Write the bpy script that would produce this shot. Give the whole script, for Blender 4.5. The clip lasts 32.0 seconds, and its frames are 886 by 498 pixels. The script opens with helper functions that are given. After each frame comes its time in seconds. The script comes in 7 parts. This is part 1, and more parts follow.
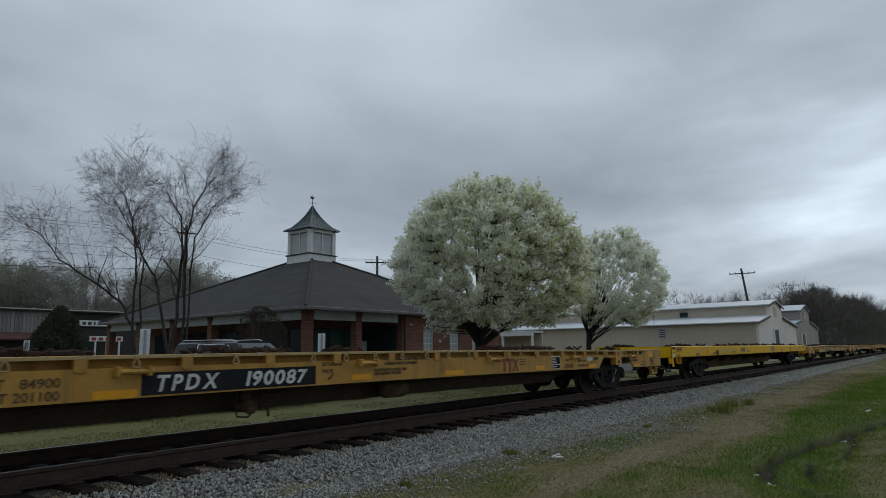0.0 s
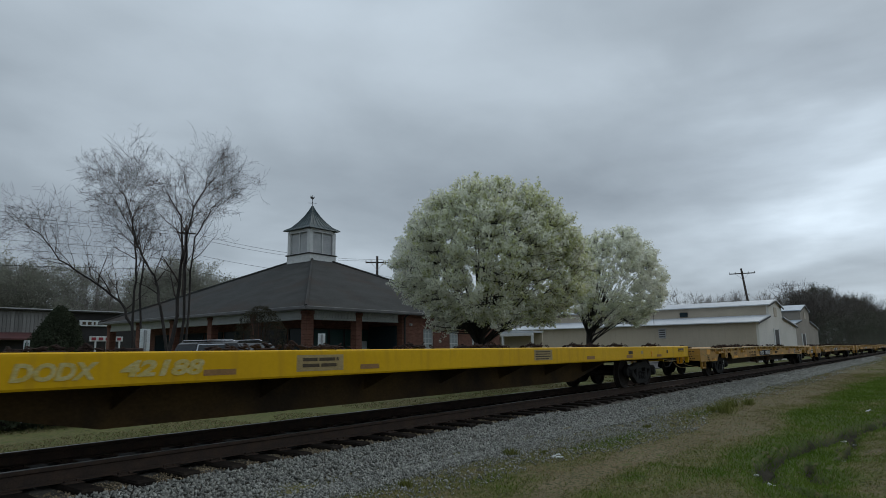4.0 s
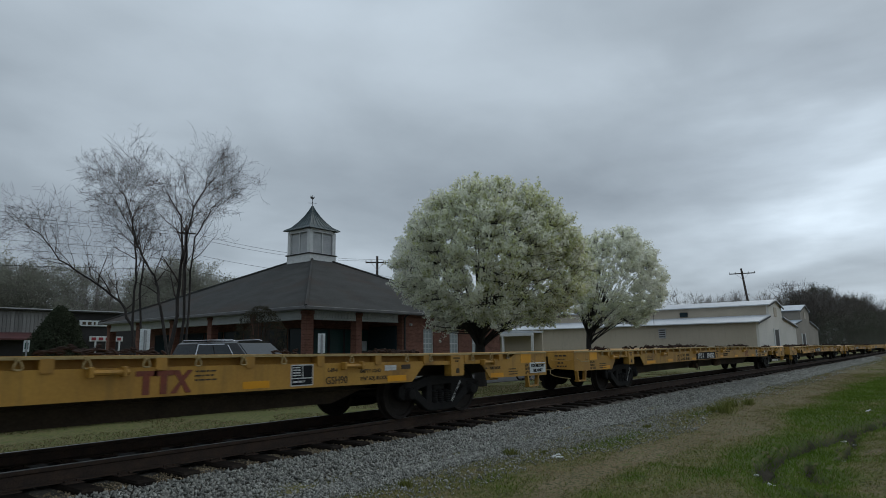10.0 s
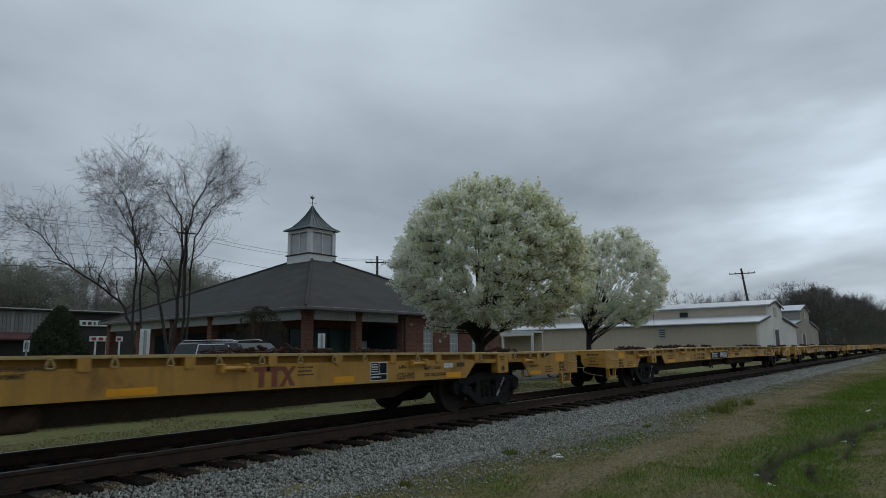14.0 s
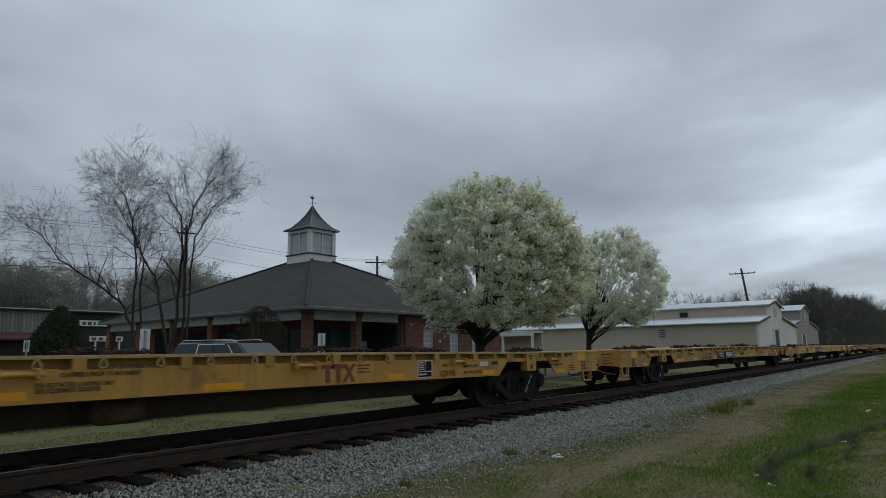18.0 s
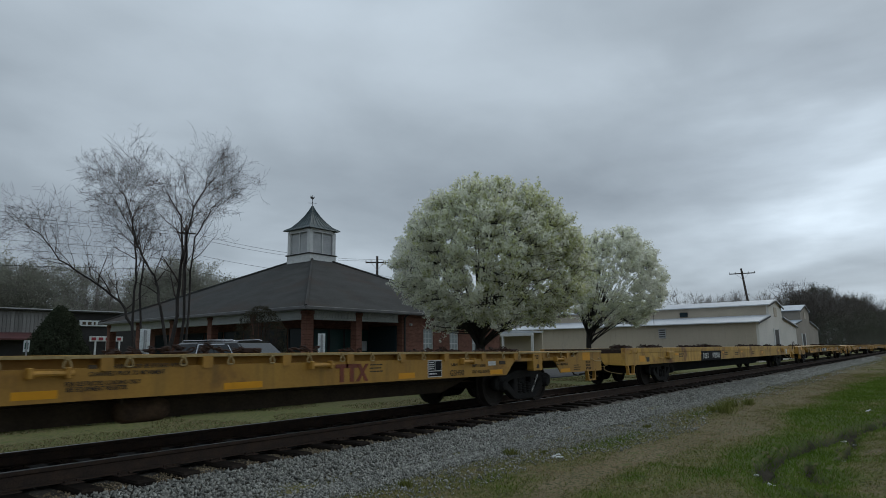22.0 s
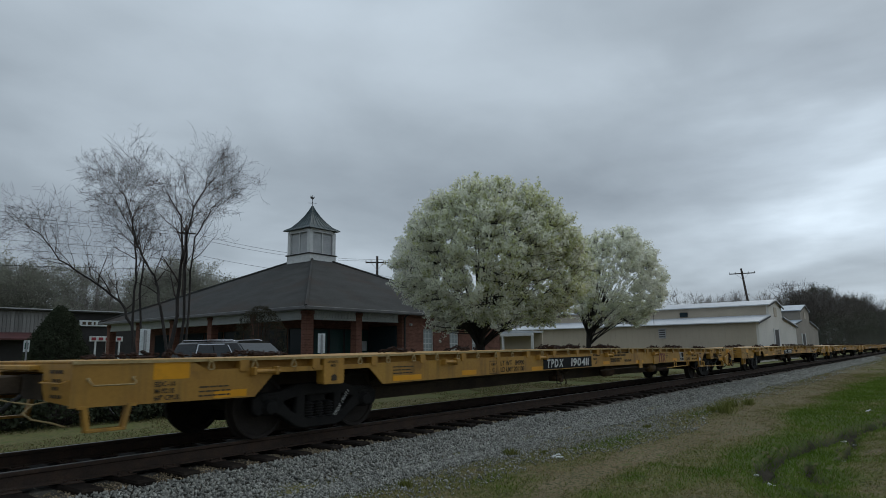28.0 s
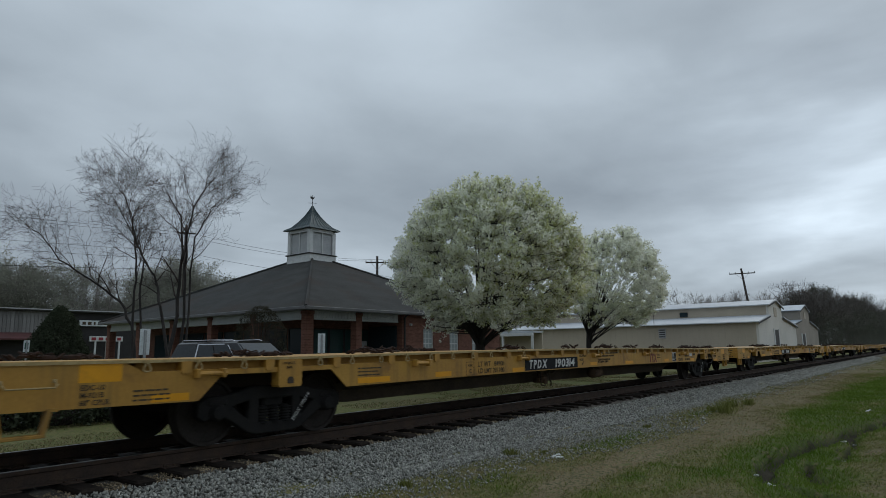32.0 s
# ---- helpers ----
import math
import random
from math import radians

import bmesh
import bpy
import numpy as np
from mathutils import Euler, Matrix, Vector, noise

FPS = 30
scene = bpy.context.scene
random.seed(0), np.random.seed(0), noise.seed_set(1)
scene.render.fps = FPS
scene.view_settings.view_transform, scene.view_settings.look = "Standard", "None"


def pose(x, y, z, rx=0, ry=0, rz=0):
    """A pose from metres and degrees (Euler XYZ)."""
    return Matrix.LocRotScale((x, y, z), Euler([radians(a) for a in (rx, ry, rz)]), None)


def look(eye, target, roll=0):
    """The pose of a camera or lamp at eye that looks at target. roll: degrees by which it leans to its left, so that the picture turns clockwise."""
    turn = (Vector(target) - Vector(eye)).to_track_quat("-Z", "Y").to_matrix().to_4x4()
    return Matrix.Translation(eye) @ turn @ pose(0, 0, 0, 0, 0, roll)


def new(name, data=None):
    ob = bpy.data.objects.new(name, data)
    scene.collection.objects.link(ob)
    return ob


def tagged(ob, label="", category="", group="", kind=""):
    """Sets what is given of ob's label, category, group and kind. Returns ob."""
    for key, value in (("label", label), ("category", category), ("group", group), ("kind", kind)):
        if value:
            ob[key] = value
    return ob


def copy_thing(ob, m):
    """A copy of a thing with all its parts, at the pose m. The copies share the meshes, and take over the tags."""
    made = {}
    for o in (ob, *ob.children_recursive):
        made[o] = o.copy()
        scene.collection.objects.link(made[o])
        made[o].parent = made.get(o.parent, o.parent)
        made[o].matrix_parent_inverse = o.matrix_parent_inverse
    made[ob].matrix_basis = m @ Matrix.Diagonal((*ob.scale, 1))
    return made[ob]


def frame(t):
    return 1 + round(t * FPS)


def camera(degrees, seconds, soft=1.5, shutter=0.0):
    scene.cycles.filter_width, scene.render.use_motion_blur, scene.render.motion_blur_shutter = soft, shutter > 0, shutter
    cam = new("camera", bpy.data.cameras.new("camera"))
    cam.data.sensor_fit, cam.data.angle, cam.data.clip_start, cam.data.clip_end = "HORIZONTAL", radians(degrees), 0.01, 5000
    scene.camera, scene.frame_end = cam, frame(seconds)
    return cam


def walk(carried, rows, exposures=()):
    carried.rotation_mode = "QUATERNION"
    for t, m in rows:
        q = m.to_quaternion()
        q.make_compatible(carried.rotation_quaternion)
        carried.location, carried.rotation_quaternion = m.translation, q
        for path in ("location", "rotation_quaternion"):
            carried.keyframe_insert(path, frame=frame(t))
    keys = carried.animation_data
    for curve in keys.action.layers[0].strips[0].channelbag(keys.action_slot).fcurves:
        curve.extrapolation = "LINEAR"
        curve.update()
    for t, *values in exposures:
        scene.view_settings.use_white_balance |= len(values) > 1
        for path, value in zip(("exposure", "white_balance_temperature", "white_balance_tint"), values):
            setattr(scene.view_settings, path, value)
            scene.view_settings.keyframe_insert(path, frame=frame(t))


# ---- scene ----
cam = camera(70, 32.0, soft=0.75, shutter=0.15)
EYE = (0.0, -8.19, 1.128)
YAW, TILT, ROLL = radians(52.316), radians(9.153), -0.834
AIM = (EYE[0] + math.sin(YAW) * math.cos(TILT), EYE[1] + math.cos(YAW) * math.cos(TILT), EYE[2] + math.sin(TILT))
walk(cam, [(0, look(EYE, AIM, ROLL)), (32, look(EYE, AIM, ROLL))])

# ---- world: heavy overcast, a weak veiled sun behind the clouds ----
SUN_EL, SUN_AZ = radians(38), radians(95)


def make_world():
    w = bpy.data.worlds.new("overcast")
    w.use_nodes = True
    scene.world = w
    nt = w.node_tree
    n, l = nt.nodes, nt.links
    n.clear()
    out, bg = n.new("ShaderNodeOutputWorld"), n.new("ShaderNodeBackground")
    tc, sep = n.new("ShaderNodeTexCoord"), n.new("ShaderNodeSeparateXYZ")
    l.new(tc.outputs["Generated"], sep.inputs[0])

    def m(op, a, b=None, c=None):
        k = n.new("ShaderNodeMath")
        k.operation = op
        for i, v in enumerate((a, b, c)):
            if v is None:
                continue
            if isinstance(v, (int, float)):
                k.inputs[i].default_value = v
            else:
                l.new(v, k.inputs[i])
        return k.outputs[0]

    # the cloud deck as a plane overhead: it crowds together towards the horizon
    zz = m("ADD", m("MAXIMUM", sep.outputs[2], 0.0), 0.16)
    comb = n.new("ShaderNodeCombineXYZ")
    l.new(m("DIVIDE", sep.outputs[0], zz), comb.inputs[0])
    l.new(m("DIVIDE", sep.outputs[1], zz), comb.inputs[1])

    def fbm(scale, detail, rough, dist, off):
        mp, nz = n.new("ShaderNodeMapping"), n.new("ShaderNodeTexNoise")
        mp.inputs["Location"].default_value = off
        l.new(comb.outputs[0], mp.inputs[0])
        l.new(mp.outputs[0], nz.inputs["Vector"])
        nz.inputs["Scale"].default_value, nz.inputs["Detail"].default_value = scale, detail
        nz.inputs["Roughness"].default_value, nz.inputs["Distortion"].default_value = rough, dist
        return nz.outputs["Fac"]

    big, fine = fbm(0.55, 4, 0.5, 0.3, (3.1, 1.7, 0)), fbm(1.7, 6, 0.55, 0.2, (7.3, 0.4, 2))
    cloud = m("ADD", m("MULTIPLY", big, 0.77), m("MULTIPLY", fine, 0.23))
    ramp = n.new("ShaderNodeValToRGB")
    l.new(cloud, ramp.inputs[0])
    e = ramp.color_ramp.elements
    e[0].position, e[0].color = 0.34, (0.215, 0.256, 0.3, 1)
    e[1].position, e[1].color = 0.66, (0.46, 0.535, 0.605, 1)
    mid = e.new(0.5)
    mid.color = (0.325, 0.382, 0.436, 1)
    # thinner cloud low in the direction of the veiled sun
    dot = n.new("ShaderNodeVectorMath")
    dot.operation = "DOT_PRODUCT"
    l.new(tc.outputs["Generated"], dot.inputs[0])
    az, el = radians(85), radians(13)
    dot.inputs[1].default_value = (math.sin(az) * math.cos(el), math.cos(az) * math.cos(el), math.sin(el))
    glow = m("POWER", m("MAXIMUM", dot.outputs["Value"], 0.0), 44.0)
    band, stretch, wisp = n.new("ShaderNodeMapping"), n.new("ShaderNodeTexNoise"), n.new("ShaderNodeMapRange")
    band.inputs["Scale"].default_value = (1.7, 1.7, 8.5)
    band.inputs["Location"].default_value = (0.4, 2.2, 1.15)
    l.new(tc.outputs["Generated"], band.inputs[0])
    l.new(band.outputs[0], stretch.inputs["Vector"])
    stretch.inputs["Scale"].default_value, stretch.inputs["Detail"].default_value, stretch.inputs["Roughness"].default_value = 1.5, 5, 0.5
    wisp.inputs["From Min"].default_value, wisp.inputs["From Max"].default_value = 0.36, 0.64
    wisp.inputs["To Min"].default_value, wisp.inputs["To Max"].default_value = 0.45, 1.3
    l.new(stretch.outputs["Fac"], wisp.inputs["Value"])
    # an overcast sky is brightest overhead
    high = m("MULTIPLY", m("MAXIMUM", m("SUBTRACT", sep.outputs[2], 0.45), 0.0), 2.1)
    gain = m("ADD", m("ADD", m("MULTIPLY", m("MULTIPLY", glow, wisp.outputs["Result"]), m("MULTIPLY", cloud, 1.2)), 1.14), high)
    mul = n.new("ShaderNodeMix")
    mul.data_type, mul.blend_type = "RGBA", "MULTIPLY"
    mul.inputs["Factor"].default_value = 1.0
    gc = n.new("ShaderNodeCombineColor")
    for i in range(3):
        l.new(gain, gc.inputs[i])
    l.new(ramp.outputs[0], mul.inputs["A"])
    l.new(gc.outputs[0], mul.inputs["B"])
    sky = n.new("ShaderNodeTexSky")
    sky.sky_type, sky.sun_disc = "NISHITA", False
    sky.sun_elevation, sky.sun_rotation = SUN_EL, SUN_AZ
    sc = n.new("ShaderNodeVectorMath")
    sc.operation = "SCALE"
    sc.inputs["Scale"].default_value = 0.05
    l.new(sky.outputs[0], sc.inputs[0])
    mix = n.new("ShaderNodeMix")
    mix.data_type = "RGBA"
    mix.inputs["Factor"].default_value = 0.06
    l.new(mul.outputs["Result"], mix.inputs["A"])
    l.new(sc.outputs[0], mix.inputs["B"])
    l.new(mix.outputs["Result"], bg.inputs["Color"])
    bg.inputs["Strength"].default_value = 1.0
    l.new(bg.outputs[0], out.inputs[0])


make_world()
sun = new("sun", bpy.data.lights.new("sun", "SUN"))
sun.data.energy, sun.data.angle, sun.data.color = 0.5, radians(25), (1.0, 0.95, 0.88)
sd = Vector((math.sin(SUN_AZ) * math.cos(SUN_EL), math.cos(SUN_AZ) * math.cos(SUN_EL), math.sin(SUN_EL)))
sun.matrix_basis = look(sd * 60, (0, 0, 0))


# ---- materials ----
def mat(name, a, b=None, scale=3.0, rough=0.75, metal=0.0, bump=0.25, fine=40.0, vary=0.0, isle=0.0,
        stain=None, stain_at=0.58, stain_scale=1.2, stretch=(1, 1, 1), spec=0.4, extra=None, thin=0.0, grain=0.35):
    """Two colours mixed by a coarse noise, darkened by a fine one, with stains, relief and variation from piece to piece."""
    mt = bpy.data.materials.new(name)
    mt.use_nodes = True
    nt = mt.node_tree
    n, l = nt.nodes, nt.links
    bs = n["Principled BSDF"]
    b = b or tuple(c * 0.7 for c in a)
    tc, mp = n.new("ShaderNodeTexCoord"), n.new("ShaderNodeMapping")
    l.new(tc.outputs["Object"], mp.inputs[0])
    mp.inputs["Scale"].default_value = stretch

    def nz(s, d, off=0.0):
        k = n.new("ShaderNodeTexNoise")
        k.inputs["Scale"].default_value, k.inputs["Detail"].default_value = s, d
        k.inputs["Roughness"].default_value = 0.6
        l.new(mp.outputs[0], k.inputs["Vector"])
        return k.outputs["Fac"]

    def mixc(f, ca, cb, blend="MIX"):
        k = n.new("ShaderNodeMix")
        k.data_type, k.blend_type = "RGBA", blend
        for s, v in (("Factor", f), ("A", ca), ("B", cb)):
            if isinstance(v, tuple):
                k.inputs[s].default_value = (*v, 1)
            elif isinstance(v, (int, float)):
                k.inputs[s].default_value = v
            else:
                l.new(v, k.inputs[s])
        return k.outputs["Result"]

    def ramp(f, lo, hi):
        k = n.new("ShaderNodeMapRange")
        k.inputs["From Min"].default_value, k.inputs["From Max"].default_value = lo, hi
        l.new(f, k.inputs["Value"])
        return k.outputs["Result"]

    coarse, small = nz(scale, 4), nz(fine, 3)
    col = mixc(ramp(coarse, 0.35, 0.65), a, b)
    col = mixc(ramp(small, 0.3, 0.75), col, mixc(grain, col, (0.0, 0.0, 0.0)))
    if stain:
        col = mixc(ramp(nz(stain_scale, 5), stain_at, stain_at + 0.16), col, stain)
    if extra:
        col = extra(nt, mp, col, mixc)
    if vary or isle:
        src = n.new("ShaderNodeObjectInfo").outputs["Random"] if vary else n.new("ShaderNodeNewGeometry").outputs["Random Per Island"]
        hv = n.new("ShaderNodeHueSaturation")
        k = n.new("ShaderNodeMapRange")
        v = vary or isle
        k.inputs["To Min"].default_value, k.inputs["To Max"].default_value = 1 - v, 1 + v
        l.new(src, k.inputs["Value"])
        l.new(k.outputs["Result"], hv.inputs["Value"])
        l.new(col, hv.inputs["Color"])
        col = hv.outputs["Color"]
    l.new(col, bs.inputs["Base Color"])
    k = n.new("ShaderNodeMapRange")
    k.inputs["To Min"].default_value, k.inputs["To Max"].default_value = max(rough - 0.12, 0.02), min(rough + 0.12, 1)
    l.new(small, k.inputs["Value"])
    l.new(k.outputs["Result"], bs.inputs["Roughness"])
    bs.inputs["Metallic"].default_value = metal
    bs.inputs["Specular IOR Level"].default_value = spec
    if bump:
        bp = n.new("ShaderNodeBump")
        bp.inputs["Strength"].default_value, bp.inputs["Distance"].default_value = bump, 0.02
        l.new(small, bp.inputs["Height"])
        l.new(bp.outputs[0], bs.inputs["Normal"])
    if thin:
        # leaves and petals let light through
        tr, mx = n.new("ShaderNodeBsdfTranslucent"), n.new("ShaderNodeMixShader")
        mx.inputs[0].default_value = thin
        l.new(col, tr.inputs["Color"])
        l.new(bs.outputs[0], mx.inputs[1])
        l.new(tr.outputs[0], mx.inputs[2])
        l.new(mx.outputs[0], n["Material Output"].inputs["Surface"])
    return mt


def brick_extra(nt, mp, col, mixc):
    n, l = nt.nodes, nt.links
    # courses run along the wall in either direction
    sep, cmb = n.new("ShaderNodeSeparateXYZ"), n.new("ShaderNodeCombineXYZ")
    add = n.new("ShaderNodeMath")
    l.new(mp.outputs[0], sep.inputs[0])
    l.new(sep.outputs[0], add.inputs[0])
    l.new(sep.outputs[1], add.inputs[1])
    l.new(add.outputs[0], cmb.inputs[0])
    l.new(sep.outputs[2], cmb.inputs[1])
    b = n.new("ShaderNodeTexBrick")
    l.new(cmb.outputs[0], b.inputs["Vector"])
    b.inputs["Scale"].default_value = 1.0
    b.inputs["Brick Width"].default_value, b.inputs["Row Height"].default_value = 0.21, 0.075
    b.inputs["Mortar Size"].default_value = 0.006
    b.inputs["Color1"].default_value, b.inputs["Color2"].default_value = (1, 1, 1, 1), (0.62, 0.6, 0.58, 1)
    b.inputs["Mortar"].default_value = (1.2, 1.3, 1.3, 1)
    return mixc(1.0, col, b.outputs["Color"], "MULTIPLY")


def streak_extra(dark):
    def f(nt, mp, col, mixc):
        n, l = nt.nodes, nt.links
        m2, k, r = n.new("ShaderNodeMapping"), n.new("ShaderNodeTexNoise"), n.new("ShaderNodeMapRange")
        m2.inputs["Scale"].default_value = (5.0, 5.0, 0.5)
        l.new(mp.outputs[0], m2.inputs[0])
        l.new(m2.outputs[0], k.inputs["Vector"])
        k.inputs["Scale"].default_value, k.inputs["Detail"].default_value = 1.6, 4
        r.inputs["From Min"].default_value, r.inputs["From Max"].default_value = 0.5, 0.72
        r.inputs["To Max"].default_value = 0.7
        l.new(k.outputs["Fac"], r.inputs["Value"])
        return mixc(r.outputs["Result"], col, dark)
    return f


def glass_mat(name, tint, rough=0.06):
    mt = mat(name, tint, tint, bump=0, rough=rough, spec=0.2)
    mt.node_tree.nodes["Principled BSDF"].inputs["IOR"].default_value = 1.25
    return mt


YEL = mat("weathered_yellow_paint", (0.46, 0.25, 0.042), (0.385, 0.195, 0.034), grain=0.18, scale=1.3, rough=0.55, bump=0.06, fine=25, vary=0.11,
          stain=(0.12, 0.062, 0.024), stain_at=0.6, stain_scale=1.3, extra=streak_extra((0.2, 0.115, 0.03)))
YEL_NEW = mat("bright_yellow_paint", (0.7, 0.41, 0.003), (0.62, 0.35, 0.004), grain=0.08, scale=0.4, rough=0.55, bump=0.04, fine=20, spec=0.18,
              stain=(0.36, 0.2, 0.02), stain_at=0.68, stain_scale=0.9, extra=streak_extra((0.5, 0.28, 0.012)))
YEL_OLD = mat("rust_streaked_yellow_paint", (0.56, 0.34, 0.075), (0.44, 0.25, 0.05), grain=0.15, scale=1.0, rough=0.6, bump=0.06, fine=25, vary=0.16,
              stain=(0.15, 0.06, 0.022), stain_at=0.53, stain_scale=1.3, extra=streak_extra((0.19, 0.095, 0.03)))
# rust brown; on the sill recess it also carries the deck lip's shade
RUST_SHADE = mat("rust_browned_yellow_paint", (0.4, 0.215, 0.045), (0.29, 0.15, 0.04), scale=1.5, rough=0.75, bump=0.08, fine=25, grain=0.2, stain=(0.09, 0.045, 0.02), stain_at=0.58, stain_scale=1.8, spec=0.2)
RUST_TAN = mat("rust_tan_steel", (0.15, 0.095, 0.06), (0.085, 0.055, 0.038), scale=5, rough=0.85, bump=0.1, fine=25, stain=(0.05, 0.035, 0.025), stain_at=0.55, stain_scale=6, spec=0.2)
ORANGE = mat("orange_yellow_patch", (0.7, 0.31, 0.004), (0.6, 0.26, 0.004), scale=2, rough=0.45, bump=0, grain=0.06, stain=(0.42, 0.2, 0.01), stain_at=0.62, stain_scale=3.0)
PATCH = mat("primer_brown_patch", (0.33, 0.17, 0.06), (0.28, 0.15, 0.05), scale=4, rough=0.7, bump=0.03)
BLACK = mat("black_stencil_panel", (0.012, 0.013, 0.016), (0.02, 0.02, 0.022), scale=2, rough=0.85, bump=0.03, spec=0.15)
INK = mat("dark_stencil_paint", (0.05, 0.035, 0.02), (0.09, 0.06, 0.03), scale=9, rough=0.7, bump=0)
RED_INK = mat("red_stencil_paint", (0.22, 0.05, 0.025), (0.17, 0.05, 0.03), scale=9, rough=0.6, bump=0)
CREAM_INK = mat("faded_white_stencil", (0.62, 0.53, 0.26), (0.56, 0.42, 0.1), scale=14, rough=0.7, bump=0, spec=0.15)
WHITE_INK = mat("white_stencil_paint", (0.68, 0.69, 0.68), (0.5, 0.5, 0.48), scale=9, rough=0.6, bump=0)
GRIME = mat("grimy_brown_steel", (0.085, 0.06, 0.038), (0.05, 0.037, 0.026), scale=1.5, rough=0.85, bump=0.15, fine=30)
OCHRE = mat("grime_over_ochre_steel", (0.11, 0.066, 0.024), (0.04, 0.028, 0.019), scale=0.9, rough=0.85, bump=0.1, fine=25, spec=0.2)
TRUCK = mat("greasy_cast_steel", (0.012, 0.0115, 0.0115), (0.019, 0.0175, 0.016), scale=6, rough=0.8, bump=0.3, fine=60, spec=0.2)
WHEEL = mat("brown_wheel_steel", (0.036, 0.029, 0.025), (0.026, 0.021, 0.018), scale=5, rough=0.8, bump=0.15, fine=40, spec=0.25)
TREAD = mat("worn_bright_steel", (0.34, 0.34, 0.35), (0.22, 0.22, 0.22), scale=8, rough=0.35, metal=0.9, bump=0.05)
CHAIN = mat("rusty_chain", (0.04, 0.026, 0.021), (0.06, 0.036, 0.028), scale=12, rough=0.9, bump=0.3, spec=0.2)
GALV = mat("galvanised_steel", (0.42, 0.43, 0.43), (0.33, 0.34, 0.34), scale=6, rough=0.5, metal=0.5, bump=0.05)
CREAM = mat("pale_worn_paint", (0.45, 0.34, 0.16), (0.36, 0.26, 0.11), scale=8, rough=0.65, bump=0.05)
RAIL_RUST = mat("rusty_rail", (0.07, 0.042, 0.028), (0.045, 0.03, 0.023), scale=6, rough=0.9, bump=0.25, fine=50)
RAIL_TOP = mat("rail_running_surface", (0.22, 0.22, 0.22), (0.15, 0.145, 0.14), scale=9, rough=0.35, metal=0.7, bump=0.03)
TIE = mat("creosoted_timber", (0.03, 0.023, 0.018), (0.018, 0.014, 0.012), scale=5, rough=0.97, bump=0.5, fine=30, vary=0.3, stretch=(4, 1, 4), spec=0.12)
# bed under the stones, its grey darkened to paint shade in their gaps
BALLAST = mat("grey_ballast", (0.13, 0.118, 0.1), (0.07, 0.062, 0.052), scale=2.5, rough=0.97, bump=1.0, fine=24, spec=0.15)
# oily stones, with the shade under the train put into the colour too
OILY_SHADE = mat("oil_darkened_ballast", (0.035, 0.031, 0.028), (0.022, 0.02, 0.018), scale=2.5, rough=0.97, bump=1.0, fine=24, spec=0.1)
STONE = mat("crushed_stone", (0.36, 0.362, 0.325), (0.24, 0.24, 0.218), scale=8, rough=0.95, bump=0.3, fine=60, isle=0.45, spec=0.15)
TAN_STONE = mat("tan_gravel", (0.4, 0.32, 0.21), (0.24, 0.185, 0.12), scale=8, rough=0.97, bump=0.3, fine=60, isle=0.4, spec=0.12)
BRICK = mat("red_brick", (0.235, 0.104, 0.07), (0.175, 0.078, 0.054), scale=2, rough=0.9, bump=0.3, fine=35, extra=brick_extra)
SHINGLE = mat("dark_asphalt_shingles", (0.066, 0.067, 0.064), (0.05, 0.05, 0.047), scale=0.7, rough=0.97, bump=0.5, fine=14, stretch=(1, 1, 3), stain=(0.052, 0.042, 0.036), stain_at=0.5, stain_scale=0.22, spec=0.15)
SIDING = mat("off_white_siding", (0.5, 0.52, 0.5), (0.44, 0.46, 0.45), scale=1.5, rough=0.6, bump=0.05)
TRIM = mat("white_painted_trim", (0.72, 0.73, 0.72), (0.62, 0.63, 0.62), scale=3, rough=0.5, bump=0.05, stain=(0.4, 0.4, 0.38), stain_at=0.66)
LOUVRE = mat("grey_louvre_paint", (0.56, 0.57, 0.57), (0.48, 0.49, 0.5), scale=3, rough=0.6, bump=0.05)
GUTTER = mat("dull_grey_gutter", (0.17, 0.17, 0.165), (0.13, 0.13, 0.13), scale=2, rough=0.6, bump=0.05)
COPPER = mat("dark_patina_metal_roof", (0.045, 0.07, 0.075), (0.06, 0.085, 0.09), scale=2, rough=0.5, metal=0.3, bump=0.08)
DARK_TRIM = mat("dark_brown_trim", (0.03, 0.028, 0.026), (0.022, 0.02, 0.02), scale=3, rough=0.6, bump=0.05)
CAR_GLASS = mat("tinted_car_glass", (0.02, 0.026, 0.03), (0.024, 0.03, 0.034), scale=2, rough=0.1, bump=0, spec=0.45)
GLASS_DARK = glass_mat("dark_window_glass", (0.03, 0.045, 0.05))
GLASS_GREEN = glass_mat("greenish_window_glass", (0.04, 0.085, 0.08))
GLASS_PALE = glass_mat("pale_blind_behind_glass", (0.38, 0.42, 0.41), 0.2)
BARN = mat("beige_corrugated_cladding", (0.55, 0.475, 0.37), (0.5, 0.43, 0.335), scale=0.4, rough=0.6, bump=0.04, stain=(0.33, 0.3, 0.25), stain_at=0.62, stain_scale=0.3)
# gable cladding in a paler tone than the side walls
BARN_W = mat("white_clad_gable", (0.74, 0.71, 0.65), (0.66, 0.64, 0.58), scale=0.5, rough=0.6, bump=0.04)
BARN_G = mat("dull_grey_beige_cladding", (0.36, 0.32, 0.27), (0.3, 0.27, 0.23), scale=0.5, rough=0.7, bump=0.04, stain=(0.25, 0.22, 0.19), stain_at=0.58, stain_scale=0.4)
TIN_B = mat("bluish_metal_roofing", (0.4, 0.47, 0.54), (0.34, 0.4, 0.46), scale=0.5, rough=0.5, metal=0.2, bump=0.05)
